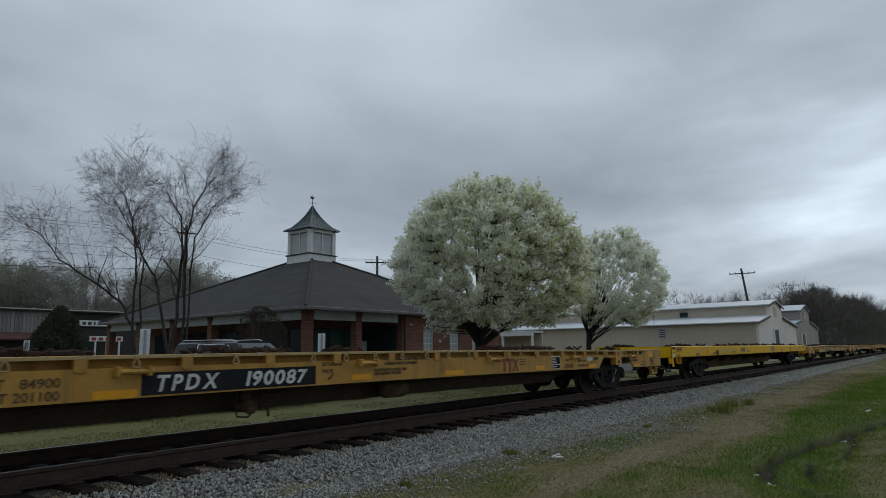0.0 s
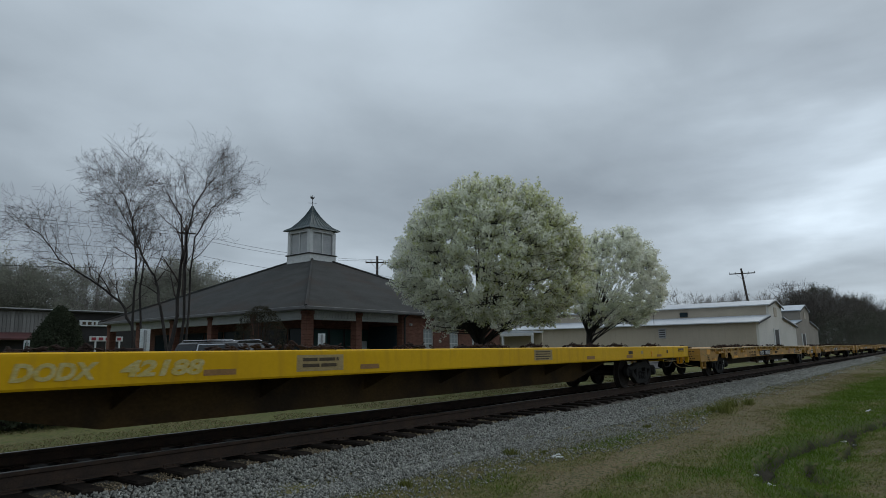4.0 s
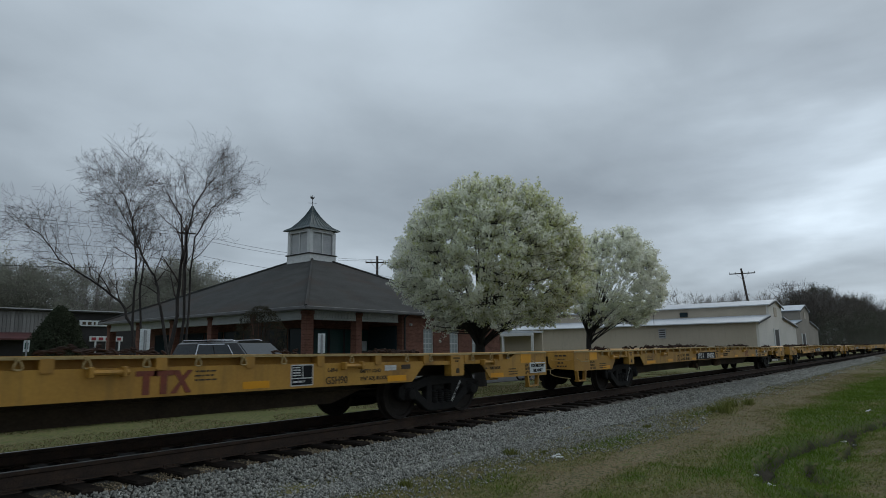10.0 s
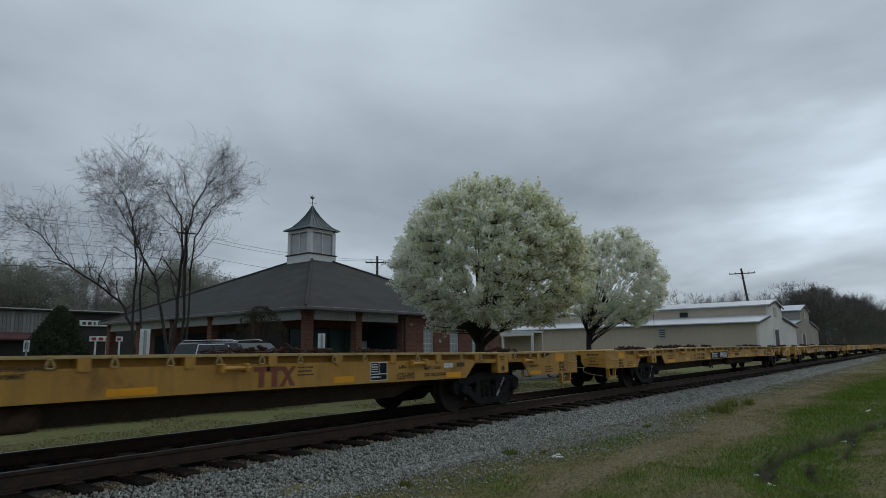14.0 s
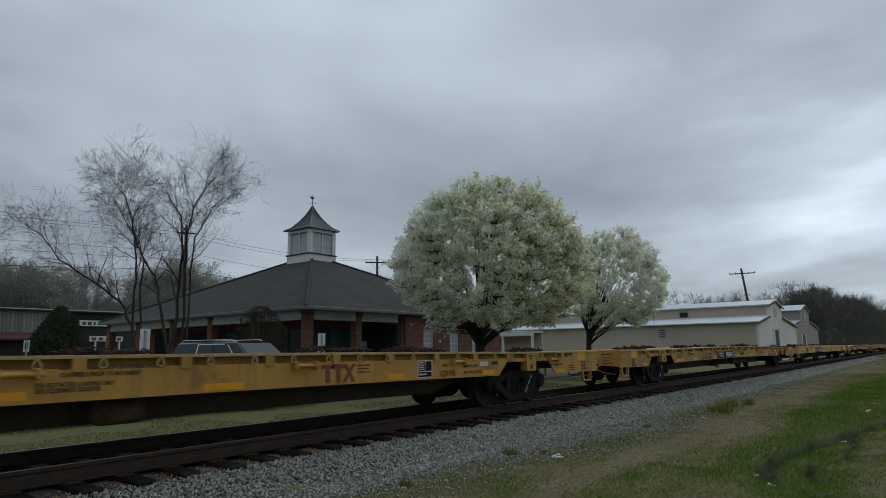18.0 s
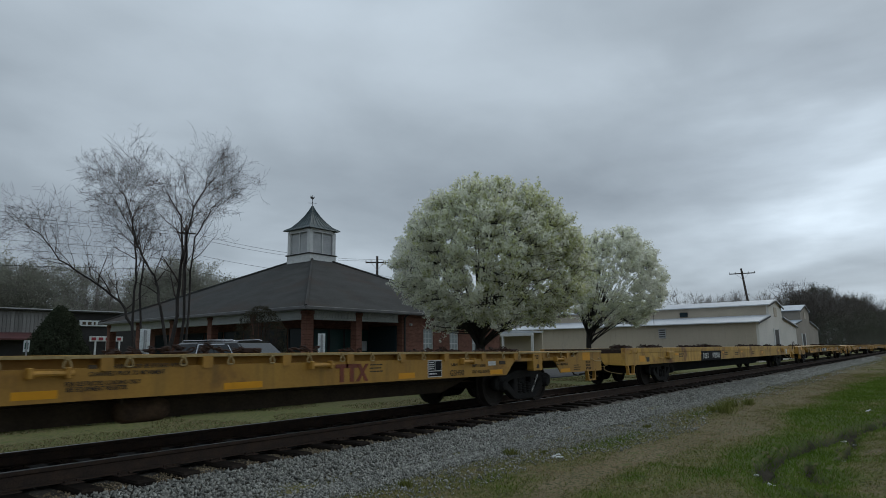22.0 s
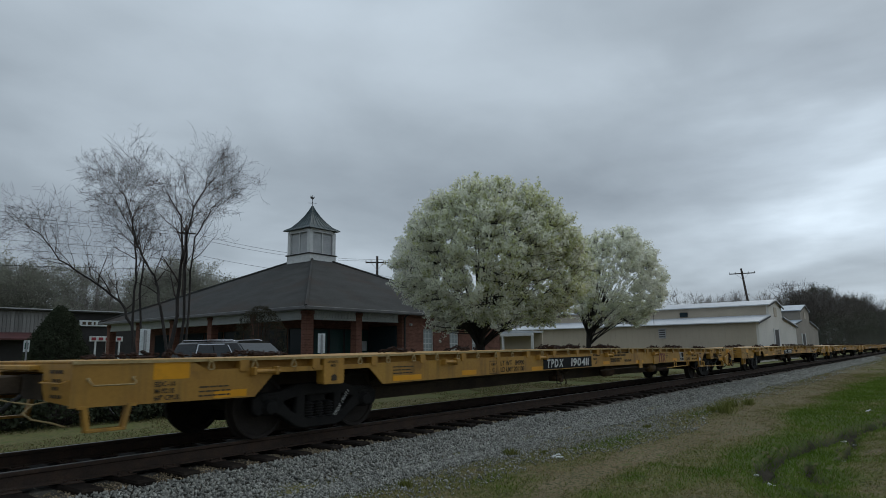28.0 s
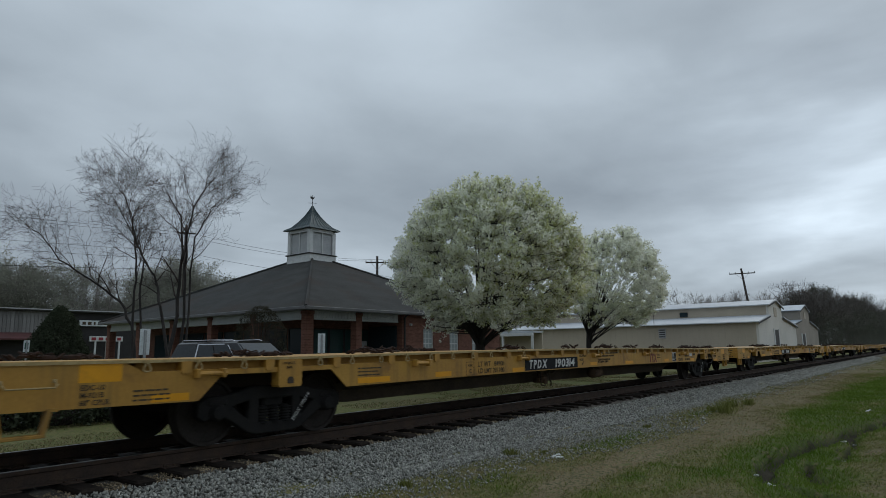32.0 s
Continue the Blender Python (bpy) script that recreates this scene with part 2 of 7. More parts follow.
TIN = mat("pale_metal_roofing", (0.62, 0.65, 0.68), (0.52, 0.55, 0.58), scale=0.5, rough=0.5, metal=0.2, bump=0.05)
WOOD_GREY = mat("weathered_grey_boards", (0.26, 0.255, 0.245), (0.18, 0.176, 0.17), scale=2, rough=0.92, bump=0.3, fine=20, vary=0.18, stretch=(3, 3, 0.5), spec=0.1)
MAROON = mat("maroon_awning", (0.1, 0.035, 0.035), (0.075, 0.03, 0.03), scale=2, rough=0.8, bump=0.1)
SIGN_W = mat("white_sign_sheet", (0.7, 0.74, 0.74), (0.62, 0.66, 0.66), scale=3, rough=0.4, bump=0.02)
SIGN_G = mat("green_sign_paint", (0.03, 0.14, 0.1), (0.03, 0.12, 0.09), scale=4, rough=0.5, bump=0)
SIGN_R = mat("red_sign_paint", (0.35, 0.03, 0.04), (0.28, 0.03, 0.04), scale=4, rough=0.5, bump=0)
POLE_WOOD = mat("weathered_pole_wood", (0.075, 0.06, 0.05), (0.05, 0.04, 0.034), scale=3, rough=0.9, bump=0.4, fine=30, stretch=(4, 4, 0.4))
CABLE = mat("black_cable", (0.025, 0.025, 0.027), (0.02, 0.02, 0.02), bump=0)
CAR_PAINT = mat("black_car_paint", (0.006, 0.007, 0.009), (0.008, 0.009, 0.011), scale=2, rough=0.16, bump=0, spec=0.6)
CHROME = mat("chrome", (0.7, 0.7, 0.72), (0.65, 0.65, 0.66), rough=0.16, metal=1.0, bump=0)
RUBBER = mat("tyre_rubber", (0.02, 0.02, 0.02), (0.03, 0.03, 0.03), rough=0.9, bump=0.2)
LAMP_RED = mat("red_lens", (0.3, 0.01, 0.01), (0.25, 0.01, 0.01), rough=0.2, bump=0)
LAMP_W = mat("clear_lens", (0.5, 0.52, 0.55), (0.45, 0.47, 0.5), rough=0.15, bump=0)
BARK = mat("grey_bark", (0.05, 0.043, 0.038), (0.03, 0.026, 0.023), scale=6, rough=0.95, bump=0.6, fine=35, stretch=(2, 2, 0.6))
BARK_PEAR = mat("dark_pear_bark", (0.028, 0.023, 0.02), (0.018, 0.015, 0.013), scale=6, rough=0.95, bump=0.6, fine=35, stretch=(2, 2, 0.6))
TWIG = mat("reddish_grey_twigs", (0.075, 0.058, 0.053), (0.055, 0.044, 0.04), scale=3, rough=0.95, bump=0, spec=0.1)
BLOOM = mat("white_blossom", (0.92, 0.92, 0.84), (0.84, 0.86, 0.72), scale=0.5, rough=0.95, bump=0, isle=0.1, thin=0.6, grain=0.04, spec=0.1)
LEAF = mat("young_green_leaves", (0.68, 0.7, 0.42), (0.58, 0.61, 0.33), scale=0.6, rough=0.85, bump=0, isle=0.15, thin=0.6, grain=0.06, spec=0.1)
LAWN = mat("lawn_blades", (0.1, 0.11, 0.036), (0.14, 0.132, 0.056), scale=0.5, rough=0.9, bump=0, isle=0.25, thin=0.3, grain=0.15, spec=0.1)
EVERGREEN = mat("dark_evergreen_leaves", (0.06, 0.072, 0.045), (0.072, 0.084, 0.052), scale=1.0, rough=0.95, bump=0, isle=0.22, spec=0.06, thin=0.15)
SHRUB = mat("dull_shrub_leaves", (0.06, 0.06, 0.04), (0.075, 0.066, 0.045), scale=1.0, rough=0.95, bump=0, isle=0.3, spec=0.06, thin=0.2)
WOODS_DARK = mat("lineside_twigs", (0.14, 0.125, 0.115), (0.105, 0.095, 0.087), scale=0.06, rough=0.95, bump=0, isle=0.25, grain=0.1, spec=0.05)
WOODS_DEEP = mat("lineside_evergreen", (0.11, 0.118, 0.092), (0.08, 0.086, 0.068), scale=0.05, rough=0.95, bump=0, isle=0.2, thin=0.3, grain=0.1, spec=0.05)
# far woods: distance haze is mixed into these paler twig and leaf colours
WOODS_HAZED = mat("far_woods_twigs", (0.31, 0.29, 0.265), (0.25, 0.232, 0.213), scale=0.06, rough=0.95, bump=0, isle=0.25, grain=0.1, spec=0.05)
WOODS_G_HAZED = mat("far_woods_green", (0.31, 0.315, 0.26), (0.235, 0.24, 0.195), scale=0.05, rough=0.95, bump=0, isle=0.2, thin=0.4, grain=0.1, spec=0.05)
GRASS = mat("grass_blades", (0.125, 0.15, 0.035), (0.2, 0.19, 0.07), scale=0.6, rough=0.9, bump=0, isle=0.22, thin=0.35, grain=0.15, spec=0.1)
GRASS_RICH = mat("lush_grass_blades", (0.085, 0.15, 0.018), (0.125, 0.19, 0.03), scale=0.9, rough=0.9, bump=0, isle=0.22, thin=0.35, grain=0.15, spec=0.1)
STRAW = mat("dry_grass_blades", (0.29, 0.225, 0.14), (0.2, 0.155, 0.09), scale=0.8, rough=0.95, bump=0, isle=0.25, thin=0.25, grain=0.15, spec=0.08)
PAPER = mat("dirty_white_litter", (0.62, 0.64, 0.62), (0.45, 0.46, 0.44), scale=6, rough=0.7, bump=0.1)
CONCRETE = mat("pale_concrete", (0.42, 0.41, 0.38), (0.34, 0.33, 0.31), scale=1.0, rough=0.92, bump=0.2, fine=30, stain=(0.25, 0.24, 0.22), stain_at=0.6)
ASPHALT = mat("worn_asphalt", (0.06, 0.06, 0.06), (0.045, 0.045, 0.046), scale=1.2, rough=0.95, bump=0.4, fine=60)
TEAL = mat("teal_tape", (0.02, 0.3, 0.22), (0.02, 0.25, 0.19), rough=0.5, bump=0)


def ground_mat():
    """Soil under grass: straw, green or lush by how damp the ground is, and bare soil in the ditch, darkened for its
    banks' shade.
    """
    def extra(nt, mp, col, mixc):
        n, l = nt.nodes, nt.links

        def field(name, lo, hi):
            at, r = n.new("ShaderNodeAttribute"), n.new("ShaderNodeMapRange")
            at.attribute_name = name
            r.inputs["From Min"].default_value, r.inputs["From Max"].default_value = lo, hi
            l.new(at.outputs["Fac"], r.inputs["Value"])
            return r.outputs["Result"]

        def patch(scale, lo, hi, c, base, off):
            m2, k, r = n.new("ShaderNodeMapping"), n.new("ShaderNodeTexNoise"), n.new("ShaderNodeMapRange")
            m2.inputs["Location"].default_value = off
            l.new(mp.outputs[0], m2.inputs[0])
            l.new(m2.outputs[0], k.inputs["Vector"])
            k.inputs["Scale"].default_value, k.inputs["Detail"].default_value = scale, 5
            r.inputs["From Min"].default_value, r.inputs["From Max"].default_value = lo, hi
            l.new(k.outputs["Fac"], r.inputs["Value"])
            return mixc(r.outputs["Result"], base, c)

        col = patch(0.9, 0.5, 0.68, (0.17, 0.125, 0.072), col, (13, 2, 1))
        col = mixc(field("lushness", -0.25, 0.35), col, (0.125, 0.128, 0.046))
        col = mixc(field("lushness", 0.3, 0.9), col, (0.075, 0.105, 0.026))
        col = patch(9.0, 0.5, 0.64, (0.15, 0.13, 0.066), col, (4, 1, 2))
        col = patch(22.0, 0.5, 0.62, (0.05, 0.06, 0.024), col, (2, 7, 2))
        col = patch(2.6, 0.58, 0.72, (0.085, 0.105, 0.034), col, (1, 5, 4))
        # shade of the cut ditch banks, painted as dark soil colour
        return mixc(field("bank_shade", 0.25, 0.7), col, (0.034, 0.031, 0.02))
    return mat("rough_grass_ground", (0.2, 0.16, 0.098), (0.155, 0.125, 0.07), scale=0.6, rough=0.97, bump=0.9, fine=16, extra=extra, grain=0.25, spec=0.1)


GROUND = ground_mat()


# ---- mesh building ----
class Shape:
    """Collects vertices and faces of one mesh."""

    def __init__(self):
        self.v, self.f = [], []

    def add(self, verts, faces):
        k = len(self.v)
        self.v += [tuple(p) for p in verts]
        self.f += [tuple(i + k for i in f) for f in faces]
        return self

    def box(self, x0, x1, y0, y1, z0, z1, b=0.0):
        if b <= 0:
            v = [(x, y, z) for z in (z0, z1) for y in (y0, y1) for x in (x0, x1)]
            return self.add(v, [(0, 2, 3, 1), (4, 5, 7, 6), (0, 1, 5, 4), (2, 6, 7, 3), (0, 4, 6, 2), (1, 3, 7, 5)])
        bm = bmesh.new()
        bmesh.ops.create_cube(bm, size=1.0)
        for p in bm.verts:
            p.co = Vector(((x0 + x1) / 2 + p.co.x * (x1 - x0), (y0 + y1) / 2 + p.co.y * (y1 - y0), (z0 + z1) / 2 + p.co.z * (z1 - z0)))
        bmesh.ops.bevel(bm, geom=bm.edges[:], offset=b, segments=1, affect="EDGES")
        bm.verts.index_update()
        self.add([p.co[:] for p in bm.verts], [[p.index for p in f.verts] for f in bm.faces])
        bm.free()
        return self

    def prism(self, outline, y0, y1, axis="y"):
        """An outline of (a, z) pushed from y0 to y1 along one axis; convex or not."""
        n = len(outline)
        put = (lambda a, z, y: (a, y, z)) if axis == "y" else (lambda a, z, y: (y, a, z)) if axis == "x" else (lambda a, z, y: (a, z, y))
        v = [put(a, z, y0) for a, z in outline] + [put(a, z, y1) for a, z in outline]
        return self.add(v, [tuple(range(n)), tuple(range(2 * n - 1, n - 1, -1))] + [(i, i + n, (i + 1) % n + n, (i + 1) % n) for i in range(n)])

    def tube(self, pts, r, n=8, cap=True):
        """A round bar along points; r is one radius or one for each."""
        pts = [Vector(p) for p in pts]
        rs = r if isinstance(r, (list, tuple)) else [r] * len(pts)
        v, f, up = [], [], None
        for i, p in enumerate(pts):
            d = (pts[min(i + 1, len(pts) - 1)] - pts[max(i - 1, 0)]).normalized()
            up = up or (Vector((0, 0, 1)) if abs(d.z) < 0.9 else Vector((1, 0, 0)))
            s = d.cross(up).normalized()
            up = s.cross(d).normalized()
            v += [p + (s * math.cos(2 * math.pi * k / n) + up * math.sin(2 * math.pi * k / n)) * rs[i] for k in range(n)]
        for i in range(len(pts) - 1):
            f += [(i * n + k, i * n + (k + 1) % n, (i + 1) * n + (k + 1) % n, (i + 1) * n + k) for k in range(n)]
        if cap:
            f += [tuple(range(n - 1, -1, -1)), tuple(range((len(pts) - 1) * n, len(pts) * n))]
        return self.add(v, f)

    def lathe(self, prof, n=24, axis="y", at=(0, 0, 0)):
        """A profile of (radius, along) turned about an axis."""
        v, f = [], []
        for r, h in prof:
            for k in range(n):
                c, s = r * math.cos(2 * math.pi * k / n), r * math.sin(2 * math.pi * k / n)
                p = (c, h, s) if axis == "y" else (c, s, h) if axis == "z" else (h, c, s)
                v.append((p[0] + at[0], p[1] + at[1], p[2] + at[2]))
        for i in range(len(prof) - 1):
            f += [(i * n + k, (i + 1) * n + k, (i + 1) * n + (k + 1) % n, i * n + (k + 1) % n) for k in range(n)]
        f += [tuple(range(n)), tuple(range(len(prof) * n - 1, (len(prof) - 1) * n - 1, -1))]
        return self.add(v, f)

    def quad(self, a, b, c, d):
        return self.add([a, b, c, d], [(0, 1, 2, 3)])

    def mesh(self, name, material, smooth=False):
        me = bpy.data.meshes.new(name)
        me.from_pydata(self.v, [], self.f)
        if smooth:
            me.polygons.foreach_set("use_smooth", [True] * len(me.polygons))
        me.materials.append(material)
        bm = bmesh.new()
        bm.from_mesh(me)
        bmesh.ops.recalc_face_normals(bm, faces=bm.faces[:])
        bm.to_mesh(me)
        bm.free()
        return me


def raw_mesh(name, verts, faces, material):
    """A large mesh straight from arrays; all faces have the same number of corners."""
    verts, faces = np.asarray(verts, np.float32), np.asarray(faces, np.int32)
    me = bpy.data.meshes.new(name)
    me.vertices.add(len(verts))
    me.vertices.foreach_set("co", verts.ravel())
    k = faces.shape[1]
    me.loops.add(faces.size)
    me.loops.foreach_set("vertex_index", faces.ravel())
    me.polygons.add(len(faces))
    me.polygons.foreach_set("loop_start", np.arange(0, faces.size, k, dtype=np.int32))
    me.polygons.foreach_set("loop_total", np.full(len(faces), k, np.int32))
    me.update(calc_edges=True)
    me.materials.append(material)
    return me


def thing(name, at=(0, 0, 0), rz=0, **tags):
    ob = new(name)
    ob.empty_display_size = 0.2
    ob.matrix_basis = pose(*at, 0, 0, rz)
    return tagged(ob, **tags)


def part(name, data, material, parent, label="", at=(0, 0, 0), rot=(0, 0, 0), smooth=False):
    me = data.mesh(name, material, smooth) if isinstance(data, Shape) else data
    ob = new(name, me)
    ob.parent = parent
    ob.matrix_basis = pose(*at, *rot)
    if label:
        ob["label"] = label
    if name == "stencil" and isinstance(data, Shape):
        ob["kind"] = "stuff"
    return ob


def solo(name, data, material, at=(0, 0, 0), rot=(0, 0, 0), smooth=False, **tags):
    me = data.mesh(name, material, smooth) if isinstance(data, Shape) else data
    ob = new(name, me)
    ob.matrix_basis = pose(*at, *rot)
    return tagged(ob, **tags)


def text_mesh(body, size, material, shear=0.0, bold=0.0, wide=1.0, span=0.0):
    """Lettering as a thin mesh, standing in the x-z plane, read from -y."""
    cu = bpy.data.curves.new("lettering", "FONT")
    cu.body, cu.size, cu.shear, cu.extrude, cu.offset = body, size, shear, 0.002, bold
    cu.align_x, cu.resolution_u = "LEFT", 3
    tmp = bpy.data.objects.new("lettering", cu)
    me = bpy.data.meshes.new_from_object(tmp)
    bpy.data.objects.remove(tmp)
    if span:
        xs = [v.co.x for v in me.vertices]
        wide = span / (max(xs) - min(xs))
    me.transform(Matrix.Rotation(radians(90), 4, "X") @ Matrix.Diagonal((wide, 1, 1, 1)))
    me.materials.clear()
    me.materials.append(material)
    return me


def spaced_text(body, size, material, shear, bold, gap, span):
    """Stencilled characters set one by one, with the same gap between all of them."""
    bm, x = bmesh.new(), 0.0
    for ch in body:
        me = text_mesh(ch, size, material, 0.0, bold)
        xs = [p.co.x for p in me.vertices]
        me.transform(Matrix.Translation((x - min(xs), 0, 0)))
        x += max(xs) - min(xs) + gap
        bm.from_mesh(me)
        bpy.data.meshes.remove(me)
    k = span / (x - gap)
    for p in bm.verts:
        p.co.x = p.co.x * k + p.co.z * shear
    me = bpy.data.meshes.new("lettering")
    bm.to_mesh(me)
    bm.free()
    me.materials.append(material)
    return me


def bars(rows, w, h, gap, rnd, words=3):
    """Lines of writing that cannot be read: short bars."""
    s = Shape()
    for i in range(rows):
        x = 0.0
        while x < w * rnd.uniform(0.75, 1.0):
            k = rnd.uniform(0.5, 1.4) * w / (words + 1)
            s.box(x, min(x + k, w), -0.002, 0.002, -i * gap - h, -i * gap)
            x += k + h * 0.7
    return s


# ---- the ground: one sheet to the horizon ----
def rounded(pts, times=2):
    """Cut the corners of an open line."""
    for _ in range(times):
        out = [pts[0]]
        for (ax, ay), (bx, by) in zip(pts, pts[1:]):
            out += [(ax * 0.75 + bx * 0.25, ay * 0.75 + by * 0.25), (ax * 0.25 + bx * 0.75, ay * 0.25 + by * 0.75)]
        pts = out + [pts[-1]]
    return pts


DITCH = rounded([(60, -10), (26, -8.3), (18.13, -7.03), (16.98, -6.71), (16.1, -6.47), (14.17, -6.3), (12.85, -6.03), (11.69, -5.89), (10.85, -5.9), (9.98, -6.06), (9.22, -6.34), (8.97, -6.65), (8.6, -7.3), (7.6, -9)])
GULLIES = [rounded([(15.6, -6.56), (14.73, -6.74), (12.94, -6.7), (11.91, -6.77)]), rounded([(11.5, -6.42), (10.95, -6.44), (10.21, -6.65), (9.76, -6.86)])]


def line_distance(p, xs, ys):
    out = np.full(xs.shape, 99.0)
    for (ax, ay), (bx, by) in zip(p, p[1:]):
        dx, dy = bx - ax, by - ay
        k = np.clip(((xs - ax) * dx + (ys - ay) * dy) / (dx * dx + dy * dy), 0, 1)
        out = np.minimum(out, np.hypot(xs - ax - k * dx, ys - ay - k * dy))
    return out


GX, GY = np.meshgrid(np.arange(4.0, 62.0, 0.05), np.arange(-12.0, -3.0, 0.05), indexing="ij")
DITCH_MAP = np.minimum.reduce([line_distance(DITCH, GX, GY)] + [line_distance(g, GX, GY) + 0.05 for g in GULLIES]).tolist()


def ditch_distance(x, y):
    if 4.05 < x < 61.9 and -11.95 < y < -3.1:
        return DITCH_MAP[int((x - 4.0) * 20 + 0.5)][int((y + 12.0) * 20 + 0.5)]
    return 9.0


BANK = sorted(p for p in DITCH if p[0] > 8.98)
BANK_X, BANK_Y = [p[0] for p in BANK], [p[1] for p in BANK]
BANK_LINE = np.interp(np.arange(9.0, 60.1, 0.05), BANK_X, BANK_Y).tolist()


def ground_z(x, y):
    if y < 0:
        k = max(0.0, min(1.0, (y + 2.7) / 0.9))
        z = -0.52 + (-0.4 + 0.52) * k * k * (3 - 2 * k)
    else:
        k = max(0.0, min(1.0, (y - 1.4) / 1.2))
        z = -0.4 + 0.1 * k
    if -14 < y < -1.8 and -10 < x < 60:
        z += 0.05 * noise.noise((x * 0.5, y * 0.5, 0.3)) + 0.025 * noise.noise((x * 1.9, y * 1.9, 4.0))
        d = ditch_distance(x + 0.12 * noise.noise((x, y, 9)), y + 0.08 * noise.noise((x * 2.3, y, 2)))
        z -= 0.2 * math.exp(-(d / 0.15) ** 4) + 0.08 * math.exp(-(d / 0.8) ** 2)
        if 9 < x < 59:
            # the far bank is a low worn step
            off = y - BANK_LINE[int((x - 9) * 20)] - 0.12 * noise.noise((x * 1.7, 1.0, 4.0))
            z -= 0.1 * min(1.0, (x - 9) / 0.8) * math.exp(-(max(0.0, -off) / 1.6) ** 2) / (1 + math.exp(max(-30, min(30, off / 0.045))))
    elif y > 2:
        z += 0.03 * noise.noise((x * 0.3, y * 0.3, 0.3))
    return z


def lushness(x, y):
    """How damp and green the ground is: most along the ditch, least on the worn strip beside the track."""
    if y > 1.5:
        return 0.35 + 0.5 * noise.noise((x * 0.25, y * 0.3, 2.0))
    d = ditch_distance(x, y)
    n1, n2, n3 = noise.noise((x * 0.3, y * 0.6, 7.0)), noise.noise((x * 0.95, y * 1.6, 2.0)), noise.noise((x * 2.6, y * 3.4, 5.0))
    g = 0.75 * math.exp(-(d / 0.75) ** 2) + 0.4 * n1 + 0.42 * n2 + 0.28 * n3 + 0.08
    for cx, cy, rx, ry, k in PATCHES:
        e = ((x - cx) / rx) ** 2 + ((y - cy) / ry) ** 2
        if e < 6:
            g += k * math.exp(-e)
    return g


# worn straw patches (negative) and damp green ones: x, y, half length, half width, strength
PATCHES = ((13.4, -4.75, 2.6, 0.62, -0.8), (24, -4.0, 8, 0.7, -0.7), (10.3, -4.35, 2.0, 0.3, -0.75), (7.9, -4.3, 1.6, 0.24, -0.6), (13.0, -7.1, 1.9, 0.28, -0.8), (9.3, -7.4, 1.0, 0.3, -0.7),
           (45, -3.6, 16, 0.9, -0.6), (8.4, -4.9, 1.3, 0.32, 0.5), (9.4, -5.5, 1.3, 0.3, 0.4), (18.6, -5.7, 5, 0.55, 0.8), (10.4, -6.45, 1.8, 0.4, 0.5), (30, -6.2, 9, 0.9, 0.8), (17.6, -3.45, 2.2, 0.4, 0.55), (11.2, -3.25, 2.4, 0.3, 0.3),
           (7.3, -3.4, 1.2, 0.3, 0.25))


def make_ground():
    def steps(edges):
        out = []
        for a, b, d in edges:
            out += list(np.arange(a, b, d))
        return out + [edges[-1][1]]
    xs = steps([(-1500, -60, 240), (-60, -6, 6), (-6, 2, 0.6), (2, 8, 0.16), (8, 18, 0.07), (18, 26, 0.16), (26, 60, 0.5), (60, 160, 5), (160, 2500, 260)])
    ys = steps([(-1500, -60, 240), (-60, -12, 6), (-12, -7.4, 0.16), (-7.4, -5.5, 0.06), (-5.5, -1.6, 0.13), (-1.6, 3, 0.6), (3, 40, 1.5), (40, 160, 12), (160, 2500, 260)])
    v = [(x, y, ground_z(x, y)) for y in ys for x in xs]
    w = len(xs)
    f = [(j * w + i, j * w + i + 1, (j + 1) * w + i + 1, (j + 1) * w + i) for j in range(len(ys) - 1) for i in range(w - 1)]
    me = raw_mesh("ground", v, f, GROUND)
    me.polygons.foreach_set("use_smooth", [True] * len(me.polygons))
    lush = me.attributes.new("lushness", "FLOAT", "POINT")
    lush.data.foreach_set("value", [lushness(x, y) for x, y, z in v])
    # where the ditch banks' shade is coloured into the ground
    bank_dark = me.attributes.new("bank_shade", "FLOAT", "POINT")
    bank_dark.data.foreach_set("value", [math.exp(-(ditch_distance(x, y) / 0.13) ** 2) for x, y, z in v])
    solo("ground", me, GROUND, label="rough green and straw coloured grass with a shallow ditch", category="ground", kind="structure")
    lot = Shape().box(-40, 90, 7.4, 14.2, -0.4, -0.262).box(-40, 17.6, 14.2, 24, -0.4, -0.262)
    solo("pavement", lot, ASPHALT, label="worn asphalt parking lot beside the lawn", category="parking lot", kind="structure")


make_ground()


# ---- the railway track ----
def ballast_z(y):
    a = abs(y)
    return -0.235 if a < 0.75 else -0.242 if a < 1.33 else -0.242 - (a - 1.33) * 0.26


def ballast_edge(x):
    """How far out the stones reach on the near side."""
    return -2.55 - 0.6 * math.exp(-((x - 13.2) / 2.6) ** 2) + 0.2 * noise.noise((x * 0.33, 6.0, 1.0)) + 0.2 * noise.noise((x * 1.3, 2.0, 8.0))


